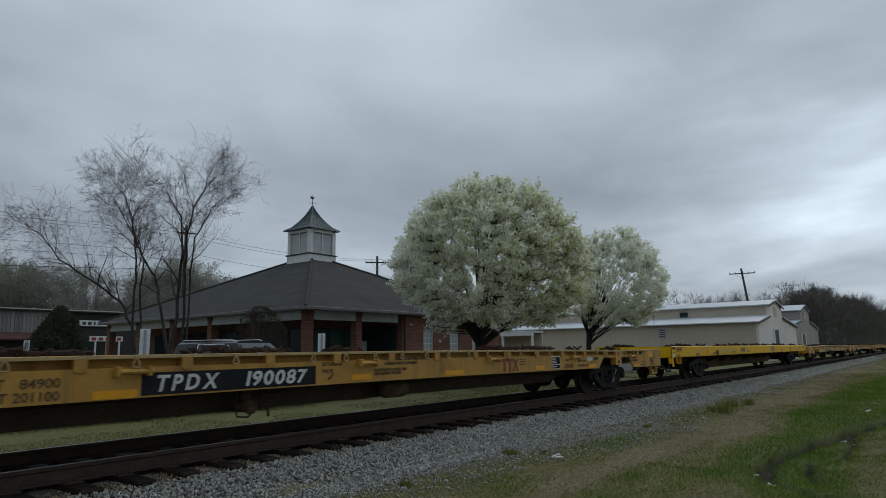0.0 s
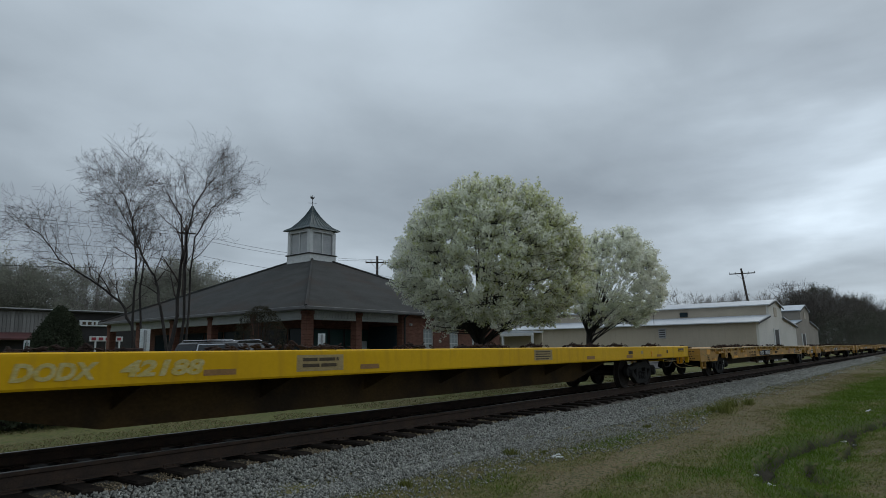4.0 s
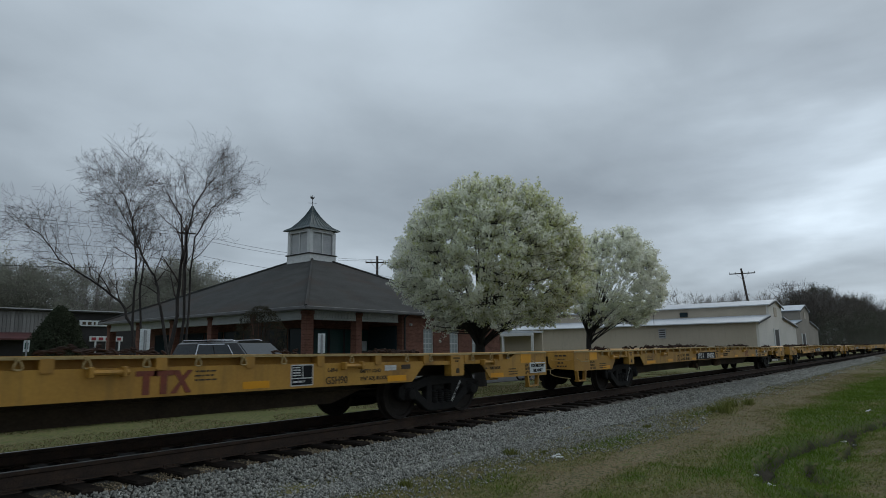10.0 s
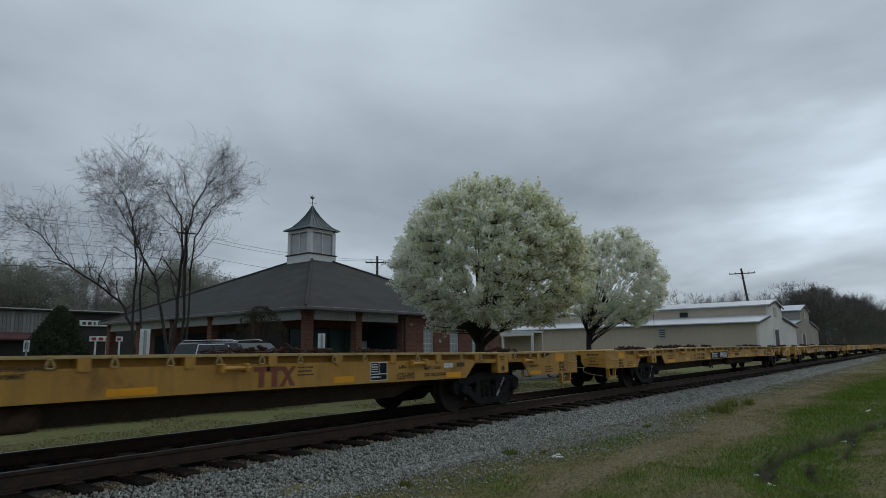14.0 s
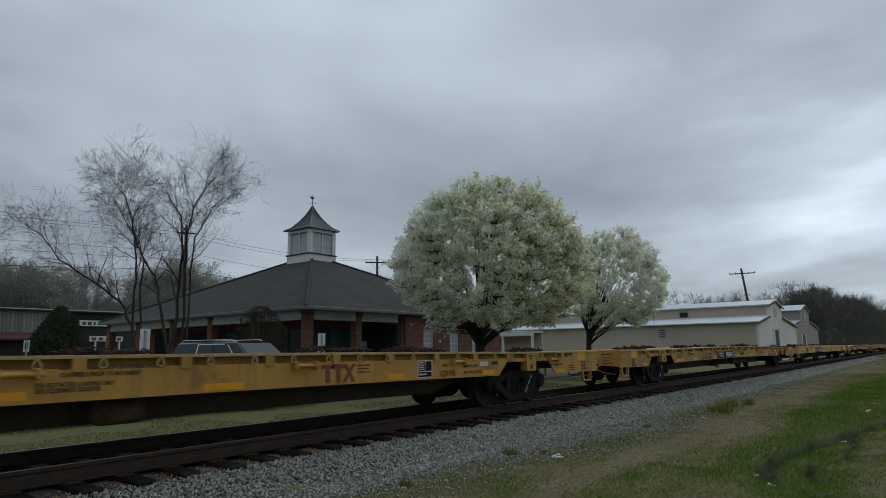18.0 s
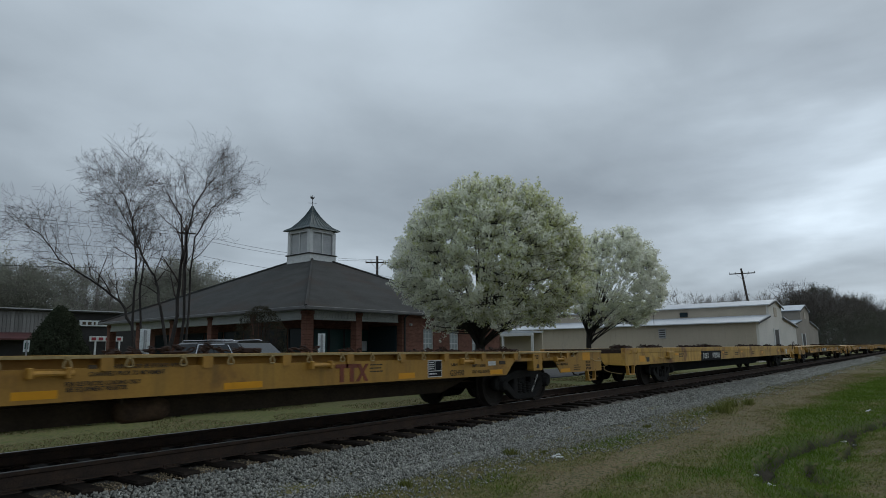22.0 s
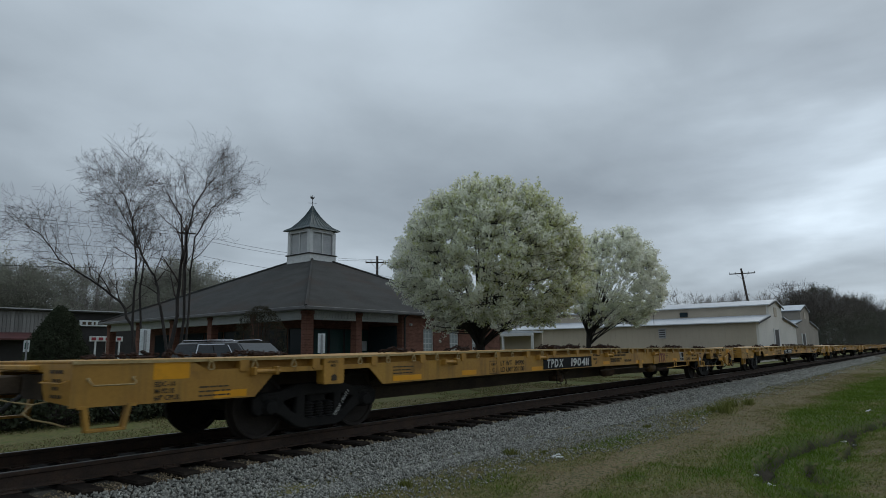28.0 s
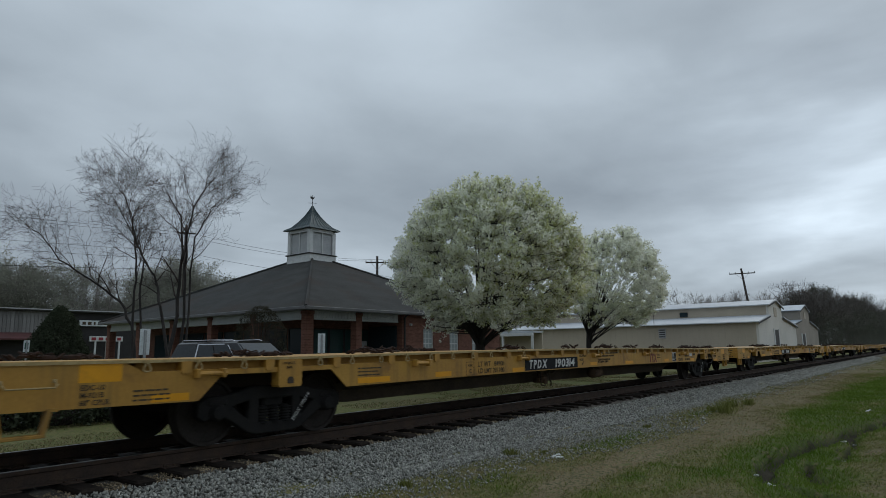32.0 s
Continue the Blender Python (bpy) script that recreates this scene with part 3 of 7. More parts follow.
def make_track():
    rnd = random.Random(4)
    xs = list(np.arange(-6, 40, 0.12)) + list(np.arange(40, 130, 1.0)) + list(np.arange(130, 700, 30.0))
    xs = [-400.0, -120.0, -40.0] + xs
    ys = [-2.75, -2.45, -2.3, -2.15, -2.0, -1.85, -1.7, -1.55, -1.4, -1.2, -0.9, -0.3, 0.3, 0.9, 1.3, 1.6, 1.9, 2.2]
    v = []
    for y in ys:
        for x in xs:
            z = ballast_z(y) + 0.03 * noise.noise((x * 3, y * 3, 1)) + 0.02 * noise.noise((x * 9, y * 9, 2))
            v.append((x, y + 0.12 * noise.noise((x * 0.7, y, 5)), z - (0.2 if y in (ys[0], ys[-1]) else 0)))
    w = len(xs)
    f = [(j * w + i, j * w + i + 1, (j + 1) * w + i + 1, (j + 1) * w + i) for j in range(len(ys) - 1) for i in range(w - 1)]
    # a dark sheet over the bed: greasy ballast plus painted train shade
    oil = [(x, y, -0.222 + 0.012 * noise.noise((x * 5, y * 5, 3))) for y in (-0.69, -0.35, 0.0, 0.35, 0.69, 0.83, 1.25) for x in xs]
    bed = thing("railway_track", label="single railway track on a grey stone ballast bed", category="railway track", kind="structure")
    part("ballast_bed", raw_mesh("ballast_bed", v, f, BALLAST), BALLAST, bed)
    part("oily_ballast", raw_mesh("oily_ballast", oil, [q for q in f if max(q) < 7 * w], OILY_SHADE), OILY_SHADE, bed, "oily ballast between the rails, coloured darker for the train's shade")
    prof = [(-0.07, -0.172), (0.07, -0.172), (0.07, -0.16), (0.012, -0.145), (0.01, -0.05), (0.034, -0.036), (0.036, -0.006),
            (0.028, 0.0), (-0.028, 0.0), (-0.036, -0.006), (-0.034, -0.036), (-0.01, -0.05), (-0.012, -0.145), (-0.07, -0.16)]
    for y in (-0.7525, 0.7525):
        rail = part("rail", Shape().prism([(y + a, z) for a, z in prof], -120, 420, "x"), RAIL_RUST, bed, "rust brown steel rail with a worn head")
        part("running_surface", Shape().box(-120, 420, y - 0.026, y + 0.03, -0.002, 0.0035), RAIL_TOP, rail)
    tie = Shape().box(-0.115, 0.115, -1.36, 1.36, -0.4, -0.178, 0.02).mesh("tie", TIE)
    plate = Shape().box(-0.1, 0.1, -0.17, 0.17, -0.178, -0.166, 0.004)
    for sx in (-0.06, 0.06):
        for sy in (-0.1, 0.1):
            plate.box(sx - 0.012, sx + 0.012, sy - 0.018, sy + 0.018, -0.166, -0.145)
    plate = plate.mesh("tie_plate", RAIL_RUST)
    for i in range(280):
        x = -4.0 + i * 0.545 + rnd.uniform(-0.04, 0.04)
        k = part("tie", tie, TIE, bed, at=(x, rnd.uniform(-0.06, 0.06), rnd.uniform(-0.012, 0.0)), rot=(0, 0, rnd.uniform(-1.5, 1.5)))
        if i < 90:
            for y in (-0.7525, 0.7525):
                part("tie_plate", plate, RAIL_RUST, k, at=(0, y, 0))
    # loose stones on the near shoulder and between the ties
    base = []
    for j in range(10):
        bm = bmesh.new()
        r2 = random.Random(j)
        for _ in range(7):
            d = Vector((r2.gauss(0, 1), r2.gauss(0, 1), r2.gauss(0, 1))).normalized()
            bm.verts.new(d * r2.uniform(0.65, 1.15))
        hull = bmesh.ops.convex_hull(bm, input=bm.verts[:])
        bmesh.ops.triangulate(bm, faces=bm.faces[:])
        bm.verts.index_update()
        base.append((np.array([p.co[:] for p in bm.verts]), np.array([[p.index for p in q.verts] for q in bm.faces])))
        bm.free()
    rg = np.random.default_rng(3)
    vs, fs, k = [], [], 0

    def strew(count, x0, x1, y0, y1, power, s0, s1, lift):
        nonlocal k
        for _ in range(count):
            x, y = x0 + (x1 - x0) * rg.random() ** power, y0 + (y1 - y0) * rg.random()
            bv, bf = base[rg.integers(10)]
            q = rg.normal(size=4)
            q /= np.linalg.norm(q)
            a, b, c, d = q
            rot = np.array([[1 - 2 * (c * c + d * d), 2 * (b * c - a * d), 2 * (b * d + a * c)], [2 * (b * c + a * d), 1 - 2 * (b * b + d * d), 2 * (c * d - a * b)], [2 * (b * d - a * c), 2 * (c * d + a * b), 1 - 2 * (b * b + c * c)]])
            size = rg.uniform(s0, s1) * np.array([1.0, rg.uniform(0.6, 1), rg.uniform(0.5, 0.9)])
            z = ballast_z(y) if abs(y) < 2.25 else ground_z(x, y)
            vs.append((bv * size) @ rot.T + (x, y, z + lift + rg.uniform(0, 0.025)))
            fs.append(bf + k)
            k += len(bv)

    strew(20500, 2.5, 13, -2.45, -1.36, 1.0, 0.016, 0.04, 0.006)
    strew(15500, 13, 34, -2.5, -1.5, 1.4, 0.018, 0.042, 0.01)
    strew(7000, 34, 95, -2.6, -1.6, 1.3, 0.04, 0.08, 0.01)
    # the ragged outer edge, thinning into the grass
    for count, x0, x1, s0, s1 in ((11000, 3.5, 14, 0.012, 0.03), (6000, 14, 36, 0.018, 0.036), (2500, 36, 90, 0.03, 0.06)):
        for _ in range(count):
            x = x0 + (x1 - x0) * rg.random() ** 1.2
            e = ballast_edge(x)
            y = -2.3 + (e + 2.3) * rg.random() if rg.random() < 0.62 else e - 1.0 * rg.random() ** 2
            strew(1, x, x, y, y, 1.0, s0, s1, 0.0)
    stones = vs, fs
    vs, fs, k = [], [], 0
    strew(6500, 2.5, 13, -1.36, -0.84, 1.0, 0.01, 0.022, -0.004)
    tan = new("cinder_gravel", raw_mesh("cinder_gravel", np.concatenate(vs), np.concatenate(fs), TAN_STONE))
    tagged(tan, label="fine tan gravel packed between the tie ends", category="gravel", kind="stuff")
    vs, fs = stones
    ob = new("ballast_stones", raw_mesh("ballast_stones", np.concatenate(vs), np.concatenate(fs), STONE))
    tagged(ob, label="loose grey crushed stones on the track shoulder", category="gravel", kind="stuff")


make_track()


# ---- the train: long flat cars on two trucks each ----
def chain_heap(seed, length, lumps):
    """Lashing chain and folded binders lying on the deck."""
    rnd = random.Random(seed)
    s = Shape()
    for i in range(lumps):
        x, y = rnd.uniform(0, length), rnd.uniform(-0.16, 0.16)
        h = 0.025 + 0.075 * math.sin(math.pi * x / length) * rnd.random()
        a, t = rnd.uniform(0, math.pi), rnd.uniform(-0.9, 0.9)
        u = Vector((math.cos(a) * math.cos(t), math.sin(a) * math.cos(t), math.sin(t)))
        w = u.cross(Vector((0.3, 0.2, 1))).normalized()
        pts = [Vector((x, y, h)) + u * 0.05 * math.cos(k * math.pi / 4) + w * 0.03 * math.sin(k * math.pi / 4) for k in range(9)]
        s.tube(pts, 0.012, 4, False)
    for i in range(int(length * 2.2)):
        x = rnd.uniform(0, length)
        s.box(x, x + rnd.uniform(0.08, 0.25), -0.08, 0.1, 0.0, rnd.uniform(0.03, 0.085), 0.015)
    return s


def truck_shapes():
    """Side frame, bolster, springs, bearing and wheelset of a freight truck; the middle of the truck is x = 0."""
    outline = [(-1.13, 0.53), (-1.13, 0.39), (-1.05, 0.33), (-0.98, 0.36), (-0.8, 0.36), (-0.7, 0.32), (-0.42, 0.14), (-0.3, 0.11), (0.3, 0.11), (0.42, 0.14), (0.7, 0.32), (0.8, 0.36),
               (0.98, 0.36), (1.05, 0.33), (1.13, 0.39), (1.13, 0.53), (1.0, 0.59), (0.72, 0.6), (0.34, 0.69), (-0.34, 0.69), (-0.72, 0.6), (-1.0, 0.59)]
    windows = [[(-0.29, 0.22), (0.29, 0.22), (0.29, 0.56), (-0.29, 0.56)], [(-0.7, 0.48), (-0.6, 0.51), (-0.4, 0.55), (-0.4, 0.27), (-0.46, 0.29)], [(0.7, 0.48), (0.6, 0.51), (0.4, 0.55), (0.4, 0.27), (0.46, 0.29)]]
    cu = bpy.data.curves.new("side_frame", "CURVE")
    cu.dimensions, cu.fill_mode, cu.extrude, cu.bevel_depth, cu.bevel_resolution = "2D", "BOTH", 0.05, 0.018, 1
    for loop in [outline] + windows:
        sp = cu.splines.new("POLY")
        sp.points.add(len(loop) - 1)
        for q, (u, z) in zip(sp.points, loop):
            q.co = (u, z, 0, 1)
        sp.use_cyclic_u = True
    tmp = bpy.data.objects.new("side_frame", cu)
    sf = bpy.data.meshes.new_from_object(tmp)
    bpy.data.objects.remove(tmp)
    sf.transform(Matrix.Rotation(radians(90), 4, "X"))
    sf.materials.clear()
    sf.materials.append(TRUCK)
    prof = [(0.03, 0.225)]
    for i in range(6):
        prof += [(0.062, 0.22 + i * 0.036), (0.088, 0.226 + i * 0.036), (0.088, 0.24 + i * 0.036), (0.062, 0.248 + i * 0.036)]
    spring = Shape().lathe(prof + [(0.03, 0.45)], 10, "z")
    cap = Shape().lathe([(0.04, -0.15), (0.085, -0.14), (0.1, -0.1), (0.115, -0.08), (0.115, 0.06)], 14, "y", (0, 0, 0.419))
    cap.box(-0.14, 0.14, -0.09, 0.05, 0.5, 0.58, 0.02)
    bol = Shape().box(-0.17, 0.17, -1.0, 1.0, 0.42, 0.62, 0.03)
    wh = Shape()
    wh.lathe([(0.09, -0.08), (0.1, -0.06), (0.26, -0.02), (0.36, -0.03), (0.375, -0.06), (0.414, -0.065), (0.419, -0.05), (0.425, 0.04), (0.445, 0.055), (0.45, 0.07),
              (0.44, 0.085), (0.37, 0.08), (0.355, 0.03), (0.2, 0.02), (0.1, 0.08)], 36, "y")
    ax = Shape().lathe([(0.075, -1.0), (0.085, -0.8), (0.075, -0.4), (0.075, 0.4), (0.085, 0.8), (0.075, 1.0)], 14, "y")
    return (sf, spring.mesh("coil_spring", TRUCK, True), cap.mesh("bearing", TRUCK), bol.mesh("bolster", TRUCK),
            wh.mesh("wheel", WHEEL), ax.mesh("axle", WHEEL, True))


TRUCK_SHAPES = truck_shapes()
WHEELSETS = []


def add_truck(car, x, mark=""):
    sf, spring, cap, bol, wh, ax = TRUCK_SHAPES
    tr = part("truck", bol, TRUCK, car, "black greasy cast steel truck with coil springs", at=(x, 0, 0))
    for s in (-1, 1):
        part("side_frame", sf, TRUCK, tr, at=(0, s * 0.99, 0))
        for dx in (-0.18, 0.0, 0.18):
            part("coil_spring", spring, TRUCK, tr, at=(dx, s * 1.0, 0))
        for dx in (-0.889, 0.889):
            part("bearing", cap, TRUCK, tr, at=(dx, s * 0.99, 0), rot=(0, 0, 0 if s < 0 else 180))
    if mark:
        t = text_mesh(mark, 0.078, WHITE_INK, 0.1)
        part("truck_stencil", t, WHITE_INK, tr, at=(0.28, -1.075, 0.2), rot=(0, -52, 0))
    # wheels are rotating parts of the car itself
    for dx in (-0.889, 0.889):
        axle = part("wheelset", ax, WHEEL, car, at=(x + dx, 0, 0.419))
        for s in (-1, 1):
            part("wheel", wh, WHEEL, axle, at=(0, s * 0.79, 0), rot=(0, 0, 0 if s < 0 else 180))
        WHEELSETS.append(axle)


def coupler(car, x, way):
    s = Shape().box(min(x, x + way * 0.55), max(x, x + way * 0.55), -0.09, 0.09, 0.72, 0.93, 0.02)
    s.box(min(x + way * 0.5, x + way * 0.74), max(x + way * 0.5, x + way * 0.74), -0.16, 0.13, 0.7, 0.98, 0.04)
    part("coupler", s, GRIME, car, "grimy steel coupler")
    hose = [(x + way * 0.1, -0.35, 0.72), (x + way * 0.25, -0.35, 0.6), (x + way * 0.45, -0.32, 0.46), (x + way * 0.7, -0.26, 0.44)]
    part("air_hose", Shape().tube(hose, 0.022, 7), RUBBER, car, smooth=True)
    rod = [(x - way * 0.03, -0.78, 0.67), (x + way * 0.12, -0.74, 0.64), (x + way * 0.22, -0.78, 0.56), (x + way * 0.16, -0.86, 0.5), (x + way * 0.02, -0.98, 0.46), (x - way * 0.02, -1.2, 0.43)]
    part("uncoupling_lever", Shape().tube(rod, 0.009, 6).tube([(x + way * 0.12, -0.74, 0.64), (x + way * 0.2, -0.3, 0.66), (x + way * 0.3, -0.05, 0.7)], 0.009, 6), CREAM, car, "pale bent steel uncoupling lever", smooth=True)


L = 25.89


def camber(x):
    """An empty car arches up between its trucks."""
    return 0.058 * max(0.0, 1 - ((x - L / 2) / (L / 2 - 3.4)) ** 2)


def bow(parts):
    """Bend long parts along the car's camber and lift short ones."""
    for o in parts:
        xs = [p.co.x for p in o.data.vertices]
        a, b, at = min(xs), max(xs), o.location.x
        if b - a < 1.5 or o.name.startswith("lashing_chain"):
            o.location.z += camber(at + (a + b) / 2 if abs(o.rotation_euler.z) < 1 else at)
            continue
        bm = bmesh.new()
        bm.from_mesh(o.data)
        if b - a > 5:
            for i in range(1, 14):
                bmesh.ops.bisect_plane(bm, geom=bm.verts[:] + bm.edges[:] + bm.faces[:], plane_co=(a + (b - a) * i / 14, 0, 0), plane_no=(1, 0, 0))
        for p in bm.verts:
            p.co.z += camber(p.co.x + at)
        bm.to_mesh(o.data)
        bm.free()
        bow(o.children)


def step_mesh():
    s = Shape()
    # a bent strap: two splayed legs, a tread and feet bolted under the sill
    s.prism([(-0.05, 0.62), (0.0, 0.62), (0.04, 0.385), (0.0, 0.37)], -0.03, 0.05).prism([(0.45, 0.62), (0.4, 0.62), (0.36, 0.385), (0.4, 0.37)], -0.03, 0.05)
    s.box(0.0, 0.4, -0.04, 0.08, 0.36, 0.392, 0.004).box(-0.1, 0.0, -0.034, -0.02, 0.598, 0.63).box(0.4, 0.5, -0.034, -0.02, 0.598, 0.63)
    return s.mesh("step", YEL)


def handhold(w):
    return Shape().tube([(0, 0, 0.06), (0, -0.07, 0.03), (0.02, -0.08, 0.0), (w - 0.02, -0.08, 0.0), (w, -0.07, 0.03), (w, 0, 0.06)], 0.009, 6).box(-0.015, 0.015, -0.008, 0.0, 0.045, 0.08).box(w - 0.015, w + 0.015, -0.008, 0.0, 0.045, 0.08)


def ring_mesh():
    s = Shape().tube([(-0.008, -0.03, 0.0), (-0.036, -0.035, -0.055), (-0.038, -0.035, -0.08), (-0.02, -0.035, -0.092), (0.02, -0.035, -0.092), (0.038, -0.035, -0.08), (0.036, -0.035, -0.055), (0.008, -0.03, 0.0)], 0.009, 5)
    s.box(-0.02, 0.02, -0.045, 0.0, -0.01, 0.025)
    return s.mesh("tie_down_ring", CREAM)


def winch_mesh():
    s = Shape().tube([(-0.2, -0.06, 0), (0.2, -0.06, 0)], 0.028, 8)
    return s.box(-0.21, -0.17, -0.1, 0.0, -0.05, 0.06, 0.008).box(0.13, 0.17, -0.1, 0.0, -0.05, 0.06, 0.008).mesh("lashing_winch", YEL)


def side_bars(rnd):
    return bars(3, 0.42, 0.025, 0.055, rnd, 4)


def build_flat_car():
    """The stake-pocketed flat car; x runs from its one end to the other, z = 0 is the top of the rail."""
    rnd = random.Random(11)
    car = thing("flat_car", label="weathered yellow railway flat car with stake pockets", category="railway car", group="flat cars of the train")
    part("deck", Shape().box(0, L, -1.325, 1.325, 1.052, 1.082, 0.006), YEL, car, "worn steel deck with pale edges")
    part("deck_edge", Shape().box(0.0, L, -1.335, -1.318, 1.046, 1.079), CREAM, car, "pale strip along the deck edge")
    low = [(0, 0.615), (2.17, 0.595), (2.47, 0.885), (4.22, 0.885), (4.52, 0.625), (L - 4.52, 0.625), (L - 4.22, 0.885), (L - 2.5, 0.885), (L - 2.22, 0.6), (L, 0.585)]
    for s in (-1, 1):
        y0, y1 = (-1.318, -1.295) if s < 0 else (1.295, 1.318)
        p = Shape().prism(low + [(L, 1.052), (L - 1.3, 1.052), (L - 1.5, 0.95), (1.5, 0.95), (1.3, 1.052), (0, 1.052)], y0, y1)
        part("side_sill", p, YEL, car, "long yellow side sill with stencilled lettering")
        w0, w1 = (-1.295, -1.19) if s < 0 else (1.19, 1.295)
        v0, v1 = (-1.21, -1.19) if s < 0 else (1.19, 1.21)
        part("sill_ledge", Shape().prism([(w0, 0.938), (w1, 0.938), (w1, 0.952), (v1, 0.952), (v1, 1.052), (v0, 1.052), (v0, 0.952), (w0, 0.952)], 1.45, L - 1.45, "x"), RUST_SHADE, car, "recess behind the stake pockets, browned by rust and painted shade")
        # jacking pads over the trucks
        for x in (3.48, L - 3.3):
            pad = Shape().prism([(-0.19, 1.045), (0.19, 1.045), (0.19, 0.72), (0.17, 0.69), (-0.17, 0.69), (-0.19, 0.72)], s * 1.19, s * 1.345)
            pd = part("jacking_pad", pad, YEL, car, at=(x, 0, 0))
            if s < 0:
                arch = [(-0.05, 0.735), (0.05, 0.735), (0.05, 0.79), (0.035, 0.815), (0.0, 0.825), (-0.035, 0.815), (-0.05, 0.79)]
                part("jacking_hole", Shape().prism(arch, -1.352, -1.345), GRIME, pd, "dark arched jacking hole")
                part("stencil", text_mesh("LIFT/JACK", 0.045, INK), INK, pd, at=(-0.13, -1.348, 0.985))
                part("stencil", text_mesh("HERE", 0.045, INK), INK, pd, at=(-0.075, -1.348, 0.93))
    belly = [(4.3, 0.9), (4.3, 0.62), (4.7, 0.5), (5.4, 0.3), (L - 5.4, 0.3), (L - 4.7, 0.5), (L - 4.3, 0.62), (L - 4.3, 0.9)]
    part("centre_sill", Shape().prism(belly, -0.36, 0.36), GRIME, car, "dark fish-bellied centre sill")
    part("stub_sill", Shape().box(0.1, 4.3, -0.33, 0.33, 0.66, 0.93), GRIME, car)
    part("stub_sill", Shape().box(L - 4.3, L - 0.1, -0.33, 0.33, 0.66, 0.93), GRIME, car)
    for x in np.arange(5.2, 21.0, 1.93):
        part("cross_bearer", Shape().prism([(-1.2, 0.95), (1.2, 0.95), (1.2, 0.88), (0.36, 0.6), (-0.36, 0.6), (-1.2, 0.88)], x, x + 0.02, "x"), GRIME, car)
    for x0, x1 in ((0.0, 0.03), (L - 0.03, L)):
        es = Shape().box(x0, x1, -0.62, 0.62, 0.965, 1.052)
        for s in (-1, 1):
            pl = [(s * 1.295, 0.64), (s * 1.295, 1.052), (s * 0.62, 1.052), (s * 0.62, 0.8), (s * 0.7, 0.67)]
            es.prism(pl if s < 0 else pl[::-1], x0, x1, "x")
        en = part("end_sill", es, YEL, car, "cut-out end sill with small stencils")
        part("striker", Shape().box(min(x0, x1) - 0.0 if x0 > 1 else -0.1, x1 + 0.1 if x0 > 1 else x1, -0.5, 0.5, 0.985, 1.04, 0.01), YEL, en)
        if x0 < 1:
            for q, (w, z) in enumerate(((0.36, 0.99), (0.2, 0.9), (0.2, 0.82), (0.26, 0.74))):
                part("stencil", bars(1, w, 0.035, 0.05, rnd, 3), INK, en, at=(-0.004, -0.78 - (0.4 - w) / 2, z), rot=(0, 0, -90))
    part("end_grab_iron", Shape().tube([(-0.0, -1.25, 0.885), (-0.07, -1.24, 0.86), (-0.07, -0.74, 0.86), (0.0, -0.73, 0.885)], 0.009, 6), YEL, car)
    pocket = Shape().prism([(-0.065, 1.052), (0.065, 1.052), (0.065, 0.93), (0.05, 0.915), (-0.05, 0.915), (-0.065, 0.93)], -1.336, -1.2).mesh("stake_pocket", YEL)
    for k in range(20):
        x = 2.0 + 1.16 * k
        if abs(x - 3.48) > 0.24 and abs(x - L + 3.3) > 0.24 and x < L - 1.6:
            part("stake_pocket", pocket, YEL, car, at=(x, 0, 0))
            part("stake_pocket", pocket, YEL, car, at=(x, 0, 0), rot=(0, 0, 180))
    ring, winch = ring_mesh(), winch_mesh()
    for k in range(39):
        x = 1.52 + 0.615 * k
        if all(abs(x - (2.0 + 1.16 * j)) > 0.09 for j in range(20)) and abs(x - 3.48) > 0.2 and abs(x - L + 3.3) > 0.2 and x < L - 1.2:
            part("tie_down_ring", ring, CREAM, car, "pale steel tie-down ring", at=(x, -1.325, 1.045))
    for x in (2.3, 6.2, 9.5, 13.06, 16.5, 20.0, L - 2.34):
        part("lashing_winch", winch, YEL, car, at=(x, -1.318, 0.905))
    for x in (0.16, L - 0.62):
        part("handhold", handhold(0.46), CREAM, car, "pale bent-rod handhold", at=(x, -1.318, 0.83), smooth=True)
    st = step_mesh()
    for x in (0.17, L - 0.78):
        for s in (-1, 1):
            part("step", st, YEL, car, "pale edged steel stirrup step", at=(x + (0 if s < 0 else 0.4), s * 1.295, 0), rot=(0, 0, 0 if s < 0 else 180))
    # painted patches and lettering on the near sill
    for a, b, z0, z1 in ((0.84, 1.27, 0.86, 1.045), (1.6, 2.05, 0.615, 0.7), (4.75, 5.45, 0.65, 0.735), (6.6, 7.05, 0.655, 0.74), (9.1, 9.56, 0.635, 0.72), (12.75, 13.15, 0.665, 0.745), (15.0, 15.55, 0.65, 0.73),
                         (18.15, 18.55, 0.655, 0.745), (20.78, 21.22, 0.65, 0.74), (L - 1.07, L - 0.66, 0.86, 1.045), (L - 2.2, L - 1.75, 0.61, 0.69)):
        part("paint_patch", Shape().box(a, b, -1.3205, -1.317, z0, z1), ORANGE, car, "orange yellow paint patch")
    put = lambda body, size, x, z, m=INK, sh=0.0: part("stencil", text_mesh(body, size, m, sh, 0.0015), m, car, at=(x, -1.3215, z))
    for x in (0.86, L - 0.9):
        put("EDC-10", 0.075, x, 0.785)
        put("M-921B", 0.075, x, 0.71)
        put("60\" CPLR", 0.075, x, 0.635)
    put("RETAINING", 0.075, 12.16, 0.885)
    put("VALVE", 0.075, 12.16, 0.79)
    put("GSH90", 0.145, 19.5, 0.66)
    put("L-89-4", 0.07, 19.54, 0.83)
    put("EMPTY LOAD", 0.075, 20.18, 0.8)
